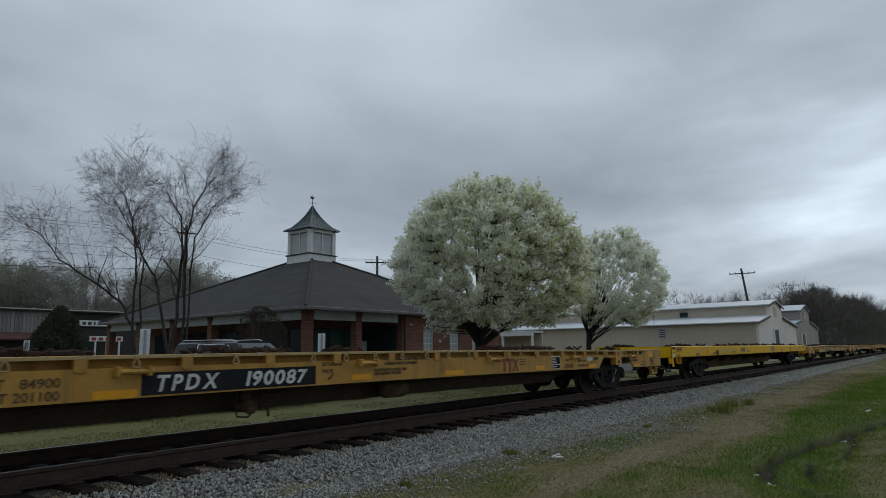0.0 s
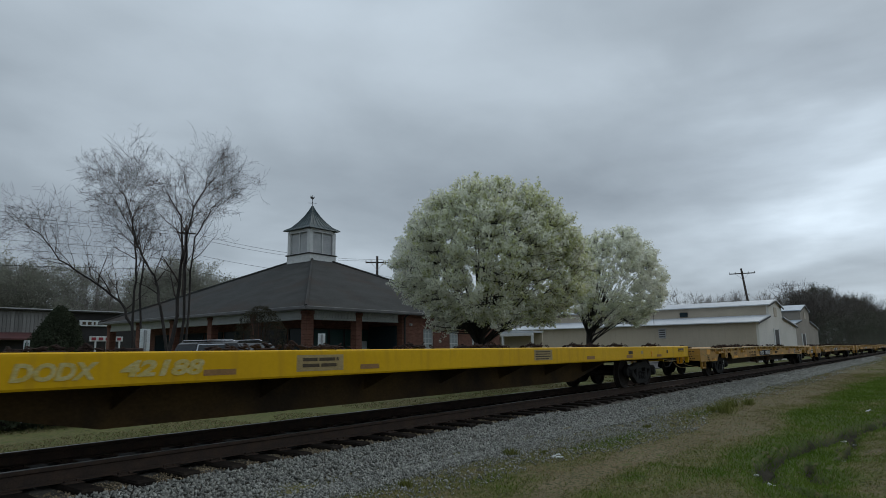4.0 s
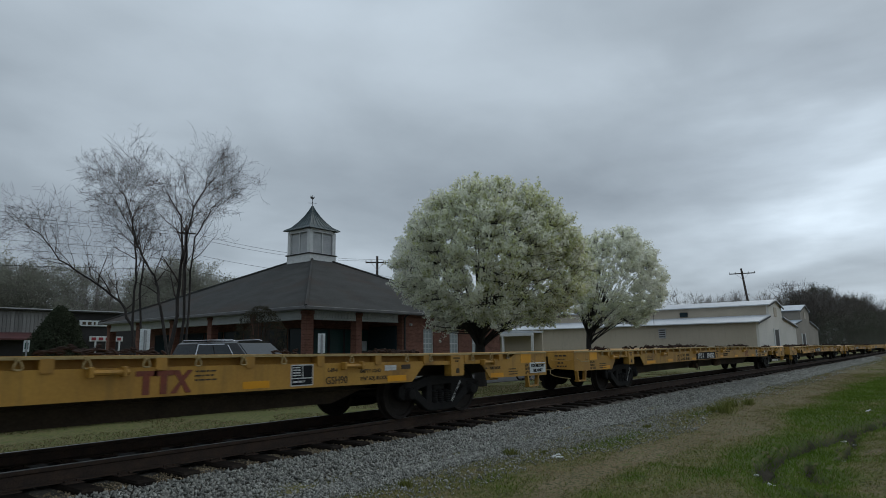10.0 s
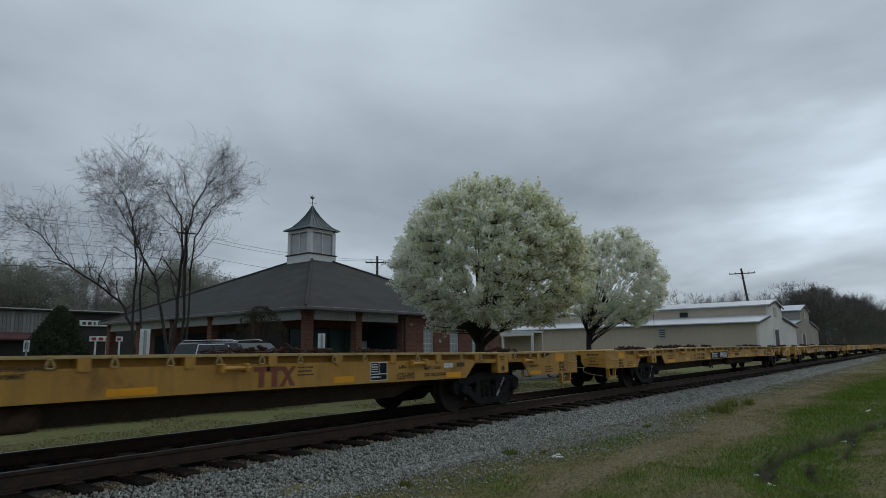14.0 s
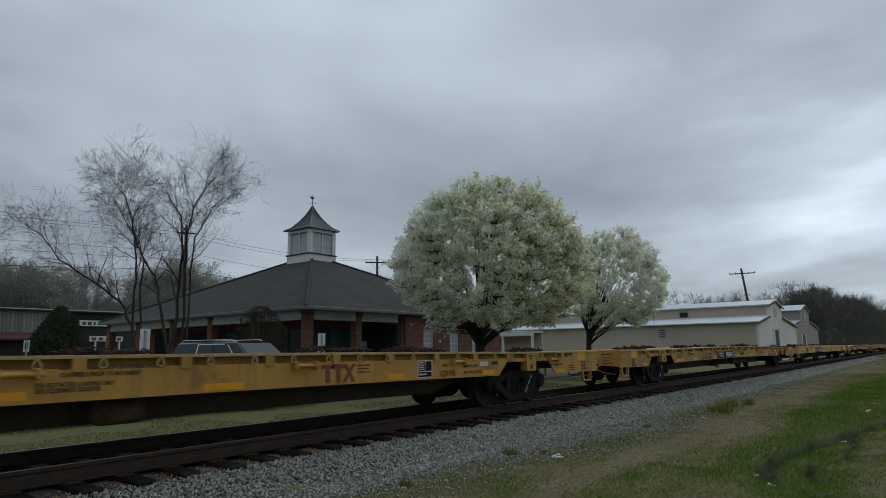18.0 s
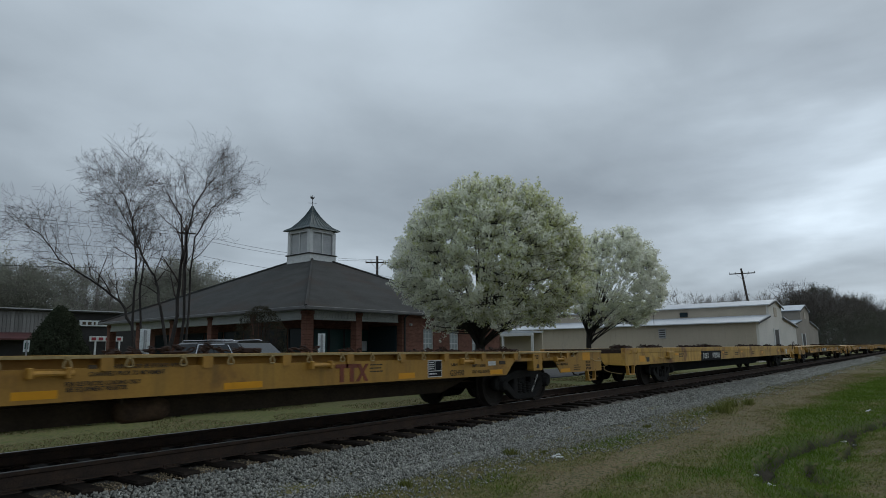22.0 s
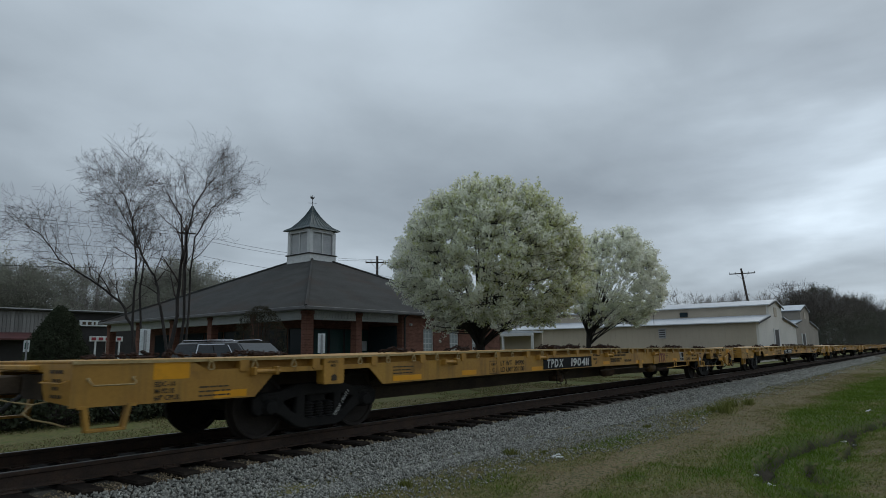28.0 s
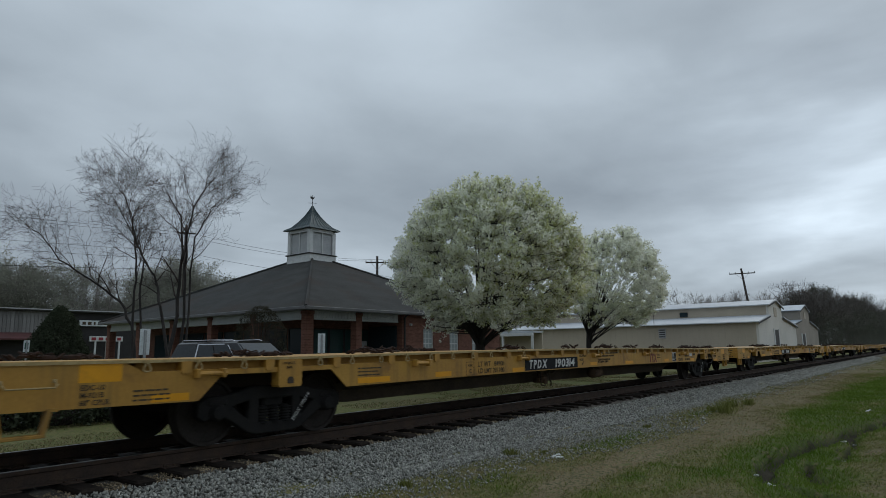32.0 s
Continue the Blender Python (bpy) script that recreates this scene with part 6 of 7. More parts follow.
# ---- the clad farm sheds down the line ----
def shed(name, x0, x1, ys, y1, lo, hi, mono, peak, label, wall_w=BARN, door=True, gable=BARN_W, roofing=TIN):
    """A long shed with a raised middle: ys is its gable facing the track, x0 its long side."""
    G = -0.4
    b = thing(name, label=label, category="building", group="clad farm sheds")
    a, c = x0 + (x1 - x0) * mono[0], x0 + (x1 - x0) * mono[1]
    m = (a + c) / 2
    mid_l = lo + (hi - lo) * 0.39
    g_out = [(x0, G), (x1, G), (x1, lo), (c, mid_l), (c, hi), (m, peak), (a, hi), (a, mid_l), (x0, lo)]
    part("gable_wall", Shape().prism(g_out, ys, ys + 0.2), gable, b, "corrugated gable wall")
    part("gable_wall", Shape().prism(g_out, y1 - 0.2, y1), gable, b)
    sw = part("side_wall", Shape().box(x0, x0 + 0.15, ys + 0.2, y1 - 0.2, G, lo - 0.03), wall_w, b, "beige corrugated side wall")
    rib = Shape().box(x0 - 0.025, x0, -0.03, 0.03, G, lo - 0.05).mesh("cladding_rib", wall_w)
    for y in np.arange(ys + 0.5, y1 - 0.3, 0.6):
        part("cladding_rib", rib, wall_w, sw, at=(0, y, 0))
    part("side_wall", Shape().box(x1 - 0.15, x1, ys + 0.2, y1 - 0.2, G, lo - 0.03), wall_w, b)
    part("clerestory_wall", Shape().box(a, a + 0.12, ys + 0.2, y1 - 0.2, mid_l, hi - 0.03), wall_w, b, "beige raised wall")
    part("clerestory_wall", Shape().box(c - 0.12, c, ys + 0.2, y1 - 0.2, mid_l, hi - 0.03), wall_w, b)

    def sheet(p, q):
        (ax, az), (bx, bz) = p, q
        return Shape().prism([(ax, az), (bx, bz), (bx, bz + 0.09), (ax, az + 0.09)], ys - 0.18, y1 + 0.35)
    for p, q in (((x0 - 0.45, lo - 0.1), (a, mid_l)), ((c, mid_l), (x1 + 0.45, lo - 0.1)), ((a - 0.4, hi - 0.1), (m, peak)), ((m, peak), (c + 0.4, hi - 0.1))):
        part("roof", sheet(p, q), roofing, b, "metal sheet roof")
    tr = Shape()
    for p, q in (((x0 - 0.45, lo - 0.12), (a, mid_l - 0.02)), ((c, mid_l - 0.02), (x1 + 0.45, lo - 0.12)), ((a - 0.4, hi - 0.12), (m, peak - 0.02)), ((m, peak - 0.02), (c + 0.4, hi - 0.12))):
        (ax, az), (bx, bz) = p, q
        tr.prism([(ax, az - 0.14), (bx, bz - 0.14), (bx, bz), (ax, az)], ys - 0.2, ys - 0.15)
    part("barge_board", tr, DARK_TRIM, b, "dark barge boards")
    if door:
        w = (x1 - x0)
        d = part("door", Shape().box(x0 + w * 0.36, x0 + w * 0.46, ys - 0.05, ys, G, 2.75, 0.01), DARK_TRIM, b, "dark door in the gable")
        part("door_frame", Shape().box(x0 + w * 0.34, x0 + w * 0.36, ys - 0.07, ys, G, 2.85).box(x0 + w * 0.46, x0 + w * 0.48, ys - 0.07, ys, G, 2.85), TRIM, d)
        part("hatch", Shape().box(m - 0.8, m + 0.5, ys - 0.06, ys, hi - 1.1, hi - 0.2, 0.01), BARN, b)
    return b


def make_sheds():
    b = shed("shed", 63.6, 83.0, 4.7, 31.0, 3.4, 5.2, (0.26, 0.6), 5.75, "long beige metal shed with raised middle roof")
    for y, z0, z1, w in ((13.5, 2.05, 3.0, 0.7),):
        v = part("wall_vent", Shape().box(63.53, 63.6, y - w / 2, y + w / 2, z0, z1, 0.01), LOUVRE, b, "grey louvred wall vent")
        for k in range(4):
            part("slat", Shape().box(63.5, 63.53, y - w / 2 + 0.05, y + w / 2 - 0.05, z0 + 0.1 + k * 0.22, z0 + 0.2 + k * 0.22), DARK_TRIM, v)
    part("window", Shape().box(68.5, 68.63, 12.4, 13.2, 4.3, 4.75, 0.01), GLASS_DARK, b, "dark low window in the raised wall")
    shed("shed", 93, 117, 6.9, 34.0, 3.75, 6.1, (0.36, 0.68), 6.95, "far dull beige metal shed with bluish roof", BARN_G, True, BARN_G, TIN_B)
    # lean-to shelter on white posts against the shed
    s = thing("open_shelter", label="low open shelter with white beam and posts", category="shelter")
    part("roof", Shape().box(50.0, 51.8, 20.4, 27.0, 2.62, 2.8, 0.02), TIN, s)
    part("beam", Shape().box(49.9, 50.1, 20.4, 27.0, 2.36, 2.62, 0.01), TRIM, s, "white painted beam")
    for y in (20.5, 23.6, 26.9):
        part("post", Shape().box(49.92, 50.08, y - 0.1, y + 0.1, -0.35, 2.38, 0.01), TRIM, s, "white post")
    part("back_wall", Shape().box(51.6, 51.8, 20.4, 27.0, -0.35, 2.62), BARN, s)


make_sheds()


# ---- the shop row in the distance ----
def make_shops():
    b = thing("shop_row", label="low dark shop row with grey board front", category="building")
    Y = 56.0
    part("wall", Shape().box(2, 52, Y + 0.2, Y + 9, -0.35, 5.2), DARK_TRIM, b, "dark shop front")
    part("roof", Shape().box(1.5, 52.5, Y - 0.4, Y + 9.4, 5.2, 5.4, 0.03), SHINGLE, b)
    part("fascia_board", Shape().box(1.5, 52.5, Y - 0.44, Y - 0.4, 5.34, 5.42), LOUVRE, b)
    front = part("board_front", Shape().box(2, 24.6, Y, Y + 0.2, 2.6, 5.2), WOOD_GREY, b, "weathered grey board front")
    board = Shape().box(-0.14, 0.14, Y - 0.05, Y, 2.62, 5.18).mesh("plank", WOOD_GREY)
    for x in np.arange(12.0, 24.5, 0.31):
        part("plank", board, WOOD_GREY, front, at=(x, 0, 0))
    part("awning", Shape().prism([(Y - 1.5, 2.72), (Y, 3.3), (Y, 3.15), (Y - 1.5, 2.6)], 2, 23.6, "x"), MAROON, b, "dull maroon awning")
    sg = part("shop_sign", Shape().box(26.5, 29.2, Y - 0.15, Y, 3.95, 4.5, 0.02), SIGN_W, b, "white shop sign with dark lettering")
    part("lettering", bars(1, 2.2, 0.28, 0.3, random.Random(3), 6), INK, sg, at=(26.75, Y - 0.17, 4.36))
    s2 = part("shop_sign", Shape().box(27.3, 29.3, Y - 0.7, Y - 0.5, 2.5, 2.98, 0.02), TRIM, b, "red and white shop sign")
    for x in (27.45, 28.1, 28.75):
        part("sign_field", Shape().box(x, x + 0.42, Y - 0.72, Y - 0.7, 2.6, 2.88), SIGN_R, s2)
    for x in (27.85, 28.9, 30.1):
        part("post", Shape().box(x - 0.07, x + 0.07, Y - 0.7, Y - 0.56, -0.35, 2.5), TRIM, b)
    s3 = part("shop_sign", Shape().box(29.75, 30.4, Y - 0.7, Y - 0.5, 2.5, 2.98, 0.02), TRIM, b, "red and white shop sign")
    part("sign_field", Shape().box(29.85, 30.2, Y - 0.72, Y - 0.7, 2.6, 2.88), SIGN_R, s3)


make_shops()


# ---- parking signs, poles and wires ----
def parking_sign(x, y, rz, w, h, top, label, symbol=False):
    s = thing("parking_sign", at=(x, y, -0.3), rz=rz, label=label, category="sign", group="parking signs")
    part("post", Shape().box(-0.03, 0.03, -0.035, 0.015, -0.1, top - 0.03, 0.006), GALV, s, "green-grey steel channel post")
    bd = part("board", Shape().box(-w / 2, w / 2, 0.015, 0.025, top - h, top, 0.003), SIGN_W, s, "white sign board")
    if symbol:
        part("symbol", Shape().box(-w * 0.3, w * 0.3, 0.004, 0.014, top - h * 0.75, top - h * 0.2, 0.002), SIGN_G, bd)


parking_sign(7.82, 7.02, -8, 0.24, 0.62, 2.06, "white parking sign seen from behind on a post")
parking_sign(13.42, 7.0, -20, 0.24, 0.6, 2.02, "white parking sign seen from behind on a post")
parking_sign(11.0, 23.5, 0, 0.24, 0.5, 2.15, "small white sign with green symbol", True)


def crossarm_pole(x, y, h, arm, rz, lean=0.0, rn=0.14, label=""):
    p = thing("utility_pole", at=(x, y, -0.35), rz=rz, label=label, category="utility pole", group="utility poles")
    tip = (math.tan(radians(lean)) * h, 0, h)
    part("pole", Shape().tube([(0, 0, 0), (tip[0] * 0.5, 0, h * 0.5), tip], [rn * 1.3, rn * 1.1, rn * 0.85], 10), POLE_WOOD, p, smooth=True)
    z = h - 0.75
    ox = tip[0] * z / h
    a = part("crossarm", Shape().box(ox - arm / 2, ox + arm / 2, -0.2, -0.1, z, z + 0.13, 0.01), POLE_WOOD, p)
    for k in (-0.48, -0.26, 0.26, 0.48):
        part("insulator", Shape().lathe([(0.03, 0), (0.055, 0.05), (0.03, 0.1), (0.05, 0.13), (0.02, 0.17)], 8, "z", (ox + arm * k, -0.15, z + 0.13)), GALV, a)
    part("brace", Shape().tube([(ox - arm * 0.25, -0.16, z), (ox * 0.94, -0.16, z - 0.75)], 0.02, 5).tube([(ox + arm * 0.25, -0.16, z), (ox * 0.94, -0.16, z - 0.75)], 0.02, 5), GALV, a)
    return p


crossarm_pole(28.4, 41.2, 12.3, 1.5, -30, 0, label="dark wooden utility pole with crossarm behind trees")
crossarm_pole(47.3, 37.0, 11.3, 2.4, -46, 0, label="dark wooden utility pole with crossarm behind the office")
crossarm_pole(90.3, 10.3, 11.7, 3.1, -78, -6, 0.15, "leaning wooden utility pole with plain crossarm beyond shed")


def wire(pts, sag, r=0.012, steps=14):
    out = []
    for a, b in zip(pts, pts[1:]):
        for i in range(steps):
            k = i / steps
            q = Vector(a).lerp(Vector(b), k)
            q.z -= sag * 4 * k * (1 - k)
            out.append(q)
    out.append(Vector(pts[-1]))
    solo("overhead_wire", Shape().tube(out, r, 4), CABLE, label="thin black overhead wire", category="wire", group="overhead wires")


for dz, dy in ((10.7, 0.5), (10.75, -0.6), (9.2, 0.1)):
    wire([(-30, 44 + dy, dz - 0.2), (28.4, 41.2 + dy, dz + 0.5), (47.3, 37.0 + dy, dz - 0.2), (120, 34 + dy, dz)], 0.6)
wire([(-30, 40, 7.6), (28.4, 41.2, 9.0)], 0.5)
wire([(-30, 41, 6.2), (28.4, 41.2, 8.2), (47.3, 37.0, 8.0)], 0.7)
wire([(40, 10, 4.2), (63.4, 14.2, 4.6), (63.4, 14.2, 3.4)], 0.3, 0.02)


# ---- parked sport utility vehicle ----
def make_suv():
    c = thing("sport_utility_vehicle", at=(14.32, 12.54, -0.262), rz=-81, label="parked black full-size sport utility vehicle with chrome trim", category="car")
    # local x runs forward, y to its left
    hw = 1.0
    body = Shape()
    lower = [(-2.75, 0.42), (-2.78, 0.95), (-2.72, 1.15), (1.05, 1.18), (1.2, 1.16), (2.45, 1.06), (2.68, 0.95), (2.75, 0.55), (2.7, 0.36), (-2.6, 0.34)]
    bm_v, nn = [], len(lower)
    for y, k in ((-hw, 0.0), (-hw + 0.06, 0.04), (hw - 0.06, 0.04), (hw, 0.0)):
        bm_v += [(x * (1 - (0.0 if k else 0.012)), y, z + (k if z > 0.9 else 0)) for x, z in lower]
    f = [tuple(range(nn)), tuple(range(4 * nn - 1, 3 * nn - 1, -1))]
    for j in range(3):
        f += [(j * nn + i, (j + 1) * nn + i, (j + 1) * nn + (i + 1) % nn, j * nn + (i + 1) % nn) for i in range(nn)]
    body.add(bm_v, f)
    part("body", body, CAR_PAINT, c, "glossy black body")
    # cabin: tapered box
    foot, top = [(-2.74, -0.97), (1.5, -0.97), (1.5, 0.97), (-2.74, 0.97)], [(-2.42, -0.86), (0.7, -0.84), (0.7, 0.84), (-2.42, 0.86)]
    v = [(x, y, 1.14) for x, y in foot] + [(x, y, 1.78) for x, y in top] + [(x * 0.95, y * 0.84, 1.87) for x, y in top]
    cab = Shape().add(v, [(0, 1, 5, 4), (1, 2, 6, 5), (2, 3, 7, 6), (3, 0, 4, 7), (4, 5, 9, 8), (5, 6, 10, 9), (6, 7, 11, 10), (7, 4, 8, 11), (8, 9, 10, 11), (3, 2, 1, 0)])
    part("cabin", cab, CAR_PAINT, c, "glossy black roof and pillars")

    def pane(name, a, b, p, q, r, s, out, m, label=""):
        """Glass on the plane through four cabin corners, between the given fractions."""
        A, B, C, D = (Vector(k) for k in (a, b, p, q))
        pt = lambda u, w: (A.lerp(B, u)).lerp(D.lerp(C, u), w) + Vector(out)
        (u0, u1), (w0, w1) = r, s
        k = [pt(u0, w0), pt(u1, w0), pt(u1, w1), pt(u0, w1)]
        k2 = [x - Vector(out) * 1.5 for x in k]
        return part(name, Shape().add(k + k2, [(0, 1, 2, 3), (7, 6, 5, 4), (0, 4, 5, 1), (1, 5, 6, 2), (2, 6, 7, 3), (3, 7, 4, 0)]), m, c, label)
    pane("windshield", v[1], v[2], v[6], v[5], (0.05, 0.95), (0.06, 0.94), (0.012, 0, 0.012), CAR_GLASS, "sloping windshield")
    pane("rear_window", v[0], v[3], v[7], v[4], (0.08, 0.92), (0.2, 0.9), (-0.015, 0, 0.004), CAR_GLASS)
    for sgn, (a, b, p, q) in ((-1, (v[0], v[1], v[5], v[4])), (1, (v[3], v[2], v[6], v[7]))):
        for u0, u1 in ((0.05, 0.34), (0.37, 0.6), (0.625, 0.83)):
            pane("side_window", a, b, p, q, (u0, u1), (0.1, 0.9), (0, sgn * 0.014, 0.004), CAR_GLASS, "dark tinted side window")
        lo, hi = (Vector(a).lerp(Vector(b), f) + Vector((0, sgn * 0.025, 0.01)) for f in (0.33, 0.35)), (Vector(q).lerp(Vector(p), f) + Vector((0, sgn * 0.025, -0.02)) for f in (0.385, 0.365))
        tl, tr, br, bl = (*lo, *hi)
        bars4 = [tl, tr, br, bl]
        part("window_trim", Shape().add(bars4 + [k - Vector((0, sgn * 0.03, 0)) for k in bars4], [(0, 1, 2, 3), (7, 6, 5, 4), (0, 4, 5, 1), (1, 5, 6, 2), (2, 6, 7, 3), (3, 7, 4, 0)]), CHROME, c, "chrome window pillar trim")
        pane("window_trim", a, b, p, q, (0.365, 0.8), (0.92, 0.97), (0, sgn * 0.02, 0.006), CHROME)
        pane("window_trim", a, b, p, q, (0.84, 0.855), (0.06, 0.9), (0, sgn * 0.02, 0.006), CHROME)
        part("roof_rail", Shape().tube([(-2.35, sgn * 0.72, 1.85), (-2.25, sgn * 0.72, 1.91), (0.25, sgn * 0.7, 1.91), (0.45, sgn * 0.7, 1.85)], 0.022, 6), CHROME, c, "silver roof rail", smooth=True)
        part("mirror", Shape().box(0.75, 0.95, sgn * 1.12 - 0.11, sgn * 1.12 + 0.11, 1.15, 1.35, 0.03), CAR_PAINT, c)
        part("headlight", Shape().box(2.5, 2.7, sgn * 0.72 - 0.2, sgn * 0.72 + 0.2, 0.82, 1.0, 0.03), LAMP_W, c)
        part("tail_light", Shape().box(-2.78, -2.7, sgn * 0.9 - 0.07, sgn * 0.9 + 0.07, 0.8, 1.08, 0.02), LAMP_RED, c)
        for x in (-1.65, 1.7):
            w = part("wheel", Shape().lathe([(0.24, -0.13), (0.36, -0.13), (0.4, -0.09), (0.4, 0.09), (0.36, 0.13), (0.24, 0.13)], 24, "y"), RUBBER, c, at=(x, sgn * 0.88, 0.4))
            part("rim", Shape().lathe([(0.05, -0.12), (0.22, -0.1), (0.25, -0.14), (0.25, 0.1), (0.05, 0.12)], 16, "y"), CHROME, w)
    part("grille", Shape().box(2.68, 2.77, -0.5, 0.5, 0.68, 0.98, 0.02), CHROME, c)
    part("bumper", Shape().box(2.6, 2.82, -0.95, 0.95, 0.42, 0.62, 0.04), CAR_PAINT, c)


make_suv()


# ---- plants ----
def limbs_mesh(name, segs, material):
    """Tapered round segments (p, q, r at p, r at q, sides) joined into one mesh."""
    vs, fs, k = [], [], 0
    for n in (7, 5, 3):
        sel = [s for s in segs if s[4] == n]
        if not sel:
            continue
        p, q = np.array([s[0][:] for s in sel]), np.array([s[1][:] for s in sel])
        r0, r1 = np.array([s[2] for s in sel]), np.array([s[3] for s in sel])
        d = q - p
        d /= np.maximum(np.linalg.norm(d, axis=1, keepdims=True), 1e-6)
        ref = np.where(np.abs(d[:, 2:3]) < 0.9, np.array([[0, 0, 1.0]]), np.array([[1.0, 0, 0]]))
        a = np.cross(d, ref)
        a /= np.linalg.norm(a, axis=1, keepdims=True)
        b = np.cross(a, d)
        th = np.arange(n) * 2 * math.pi / n
        cs, sn = np.cos(th)[None, :, None], np.sin(th)[None, :, None]
        ringd = a[:, None, :] * cs + b[:, None, :] * sn
        v = np.stack([p[:, None, :] + ringd * r0[:, None, None], q[:, None, :] + ringd * r1[:, None, None]], 1).reshape(-1, 3)
        m = len(sel)
        base = (np.arange(m) * 2 * n)[:, None]
        i = np.arange(n)[None, :]
        j = (i + 1) % n
        fs.append(np.stack([base + i, base + j, base + n + j, base + n + i], -1).reshape(-1, 4) + k)
        vs.append(v)
        k += len(v)
    me = raw_mesh(name, np.concatenate(vs), np.concatenate(fs), material)
    me.polygons.foreach_set("use_smooth", [True] * len(me.polygons))
    return me


def leaf_mesh(name, centres, size, material, rg, per=6, spread=0.1, squash=1.0):
    """Clumps of small leaves: every leaf a folded four-cornered blade, turned at random."""
    c = np.repeat(np.asarray(centres, float), per, 0)
    n = len(c)
    c = c + rg.normal(size=(n, 3)) * spread * np.array([1, 1, squash])
    a = rg.normal(size=(n, 3))
    a /= np.linalg.norm(a, axis=1, keepdims=True)
    b = np.cross(a, rg.normal(size=(n, 3)))
    b /= np.maximum(np.linalg.norm(b, axis=1, keepdims=True), 1e-6)
    s = size * rg.uniform(0.6, 1.3, (n, 1))
    up = np.cross(a, b) * s * 0.25
    v = np.stack([c - a * s, c - b * s * 0.6 + up, c + a * s, c + b * s * 0.6 + up], 1).reshape(-1, 3)
    f = (np.arange(n) * 4)[:, None] + np.array([[0, 1, 2, 3]])
    return raw_mesh(name, v, f, material)


def bend(p, q, sag, rnd, steps=4, wob=0.06):
    """A curved branch from p to q that leaves upright and wanders."""
    d = (q - p).length
    mid = p.lerp(q, 0.5) + Vector((rnd.uniform(-1, 1) * wob * d, rnd.uniform(-1, 1) * wob * d, sag * d))
    return [p * (1 - k) ** 2 + mid * 2 * k * (1 - k) + q * k * k for k in (i / steps for i in range(steps + 1))]


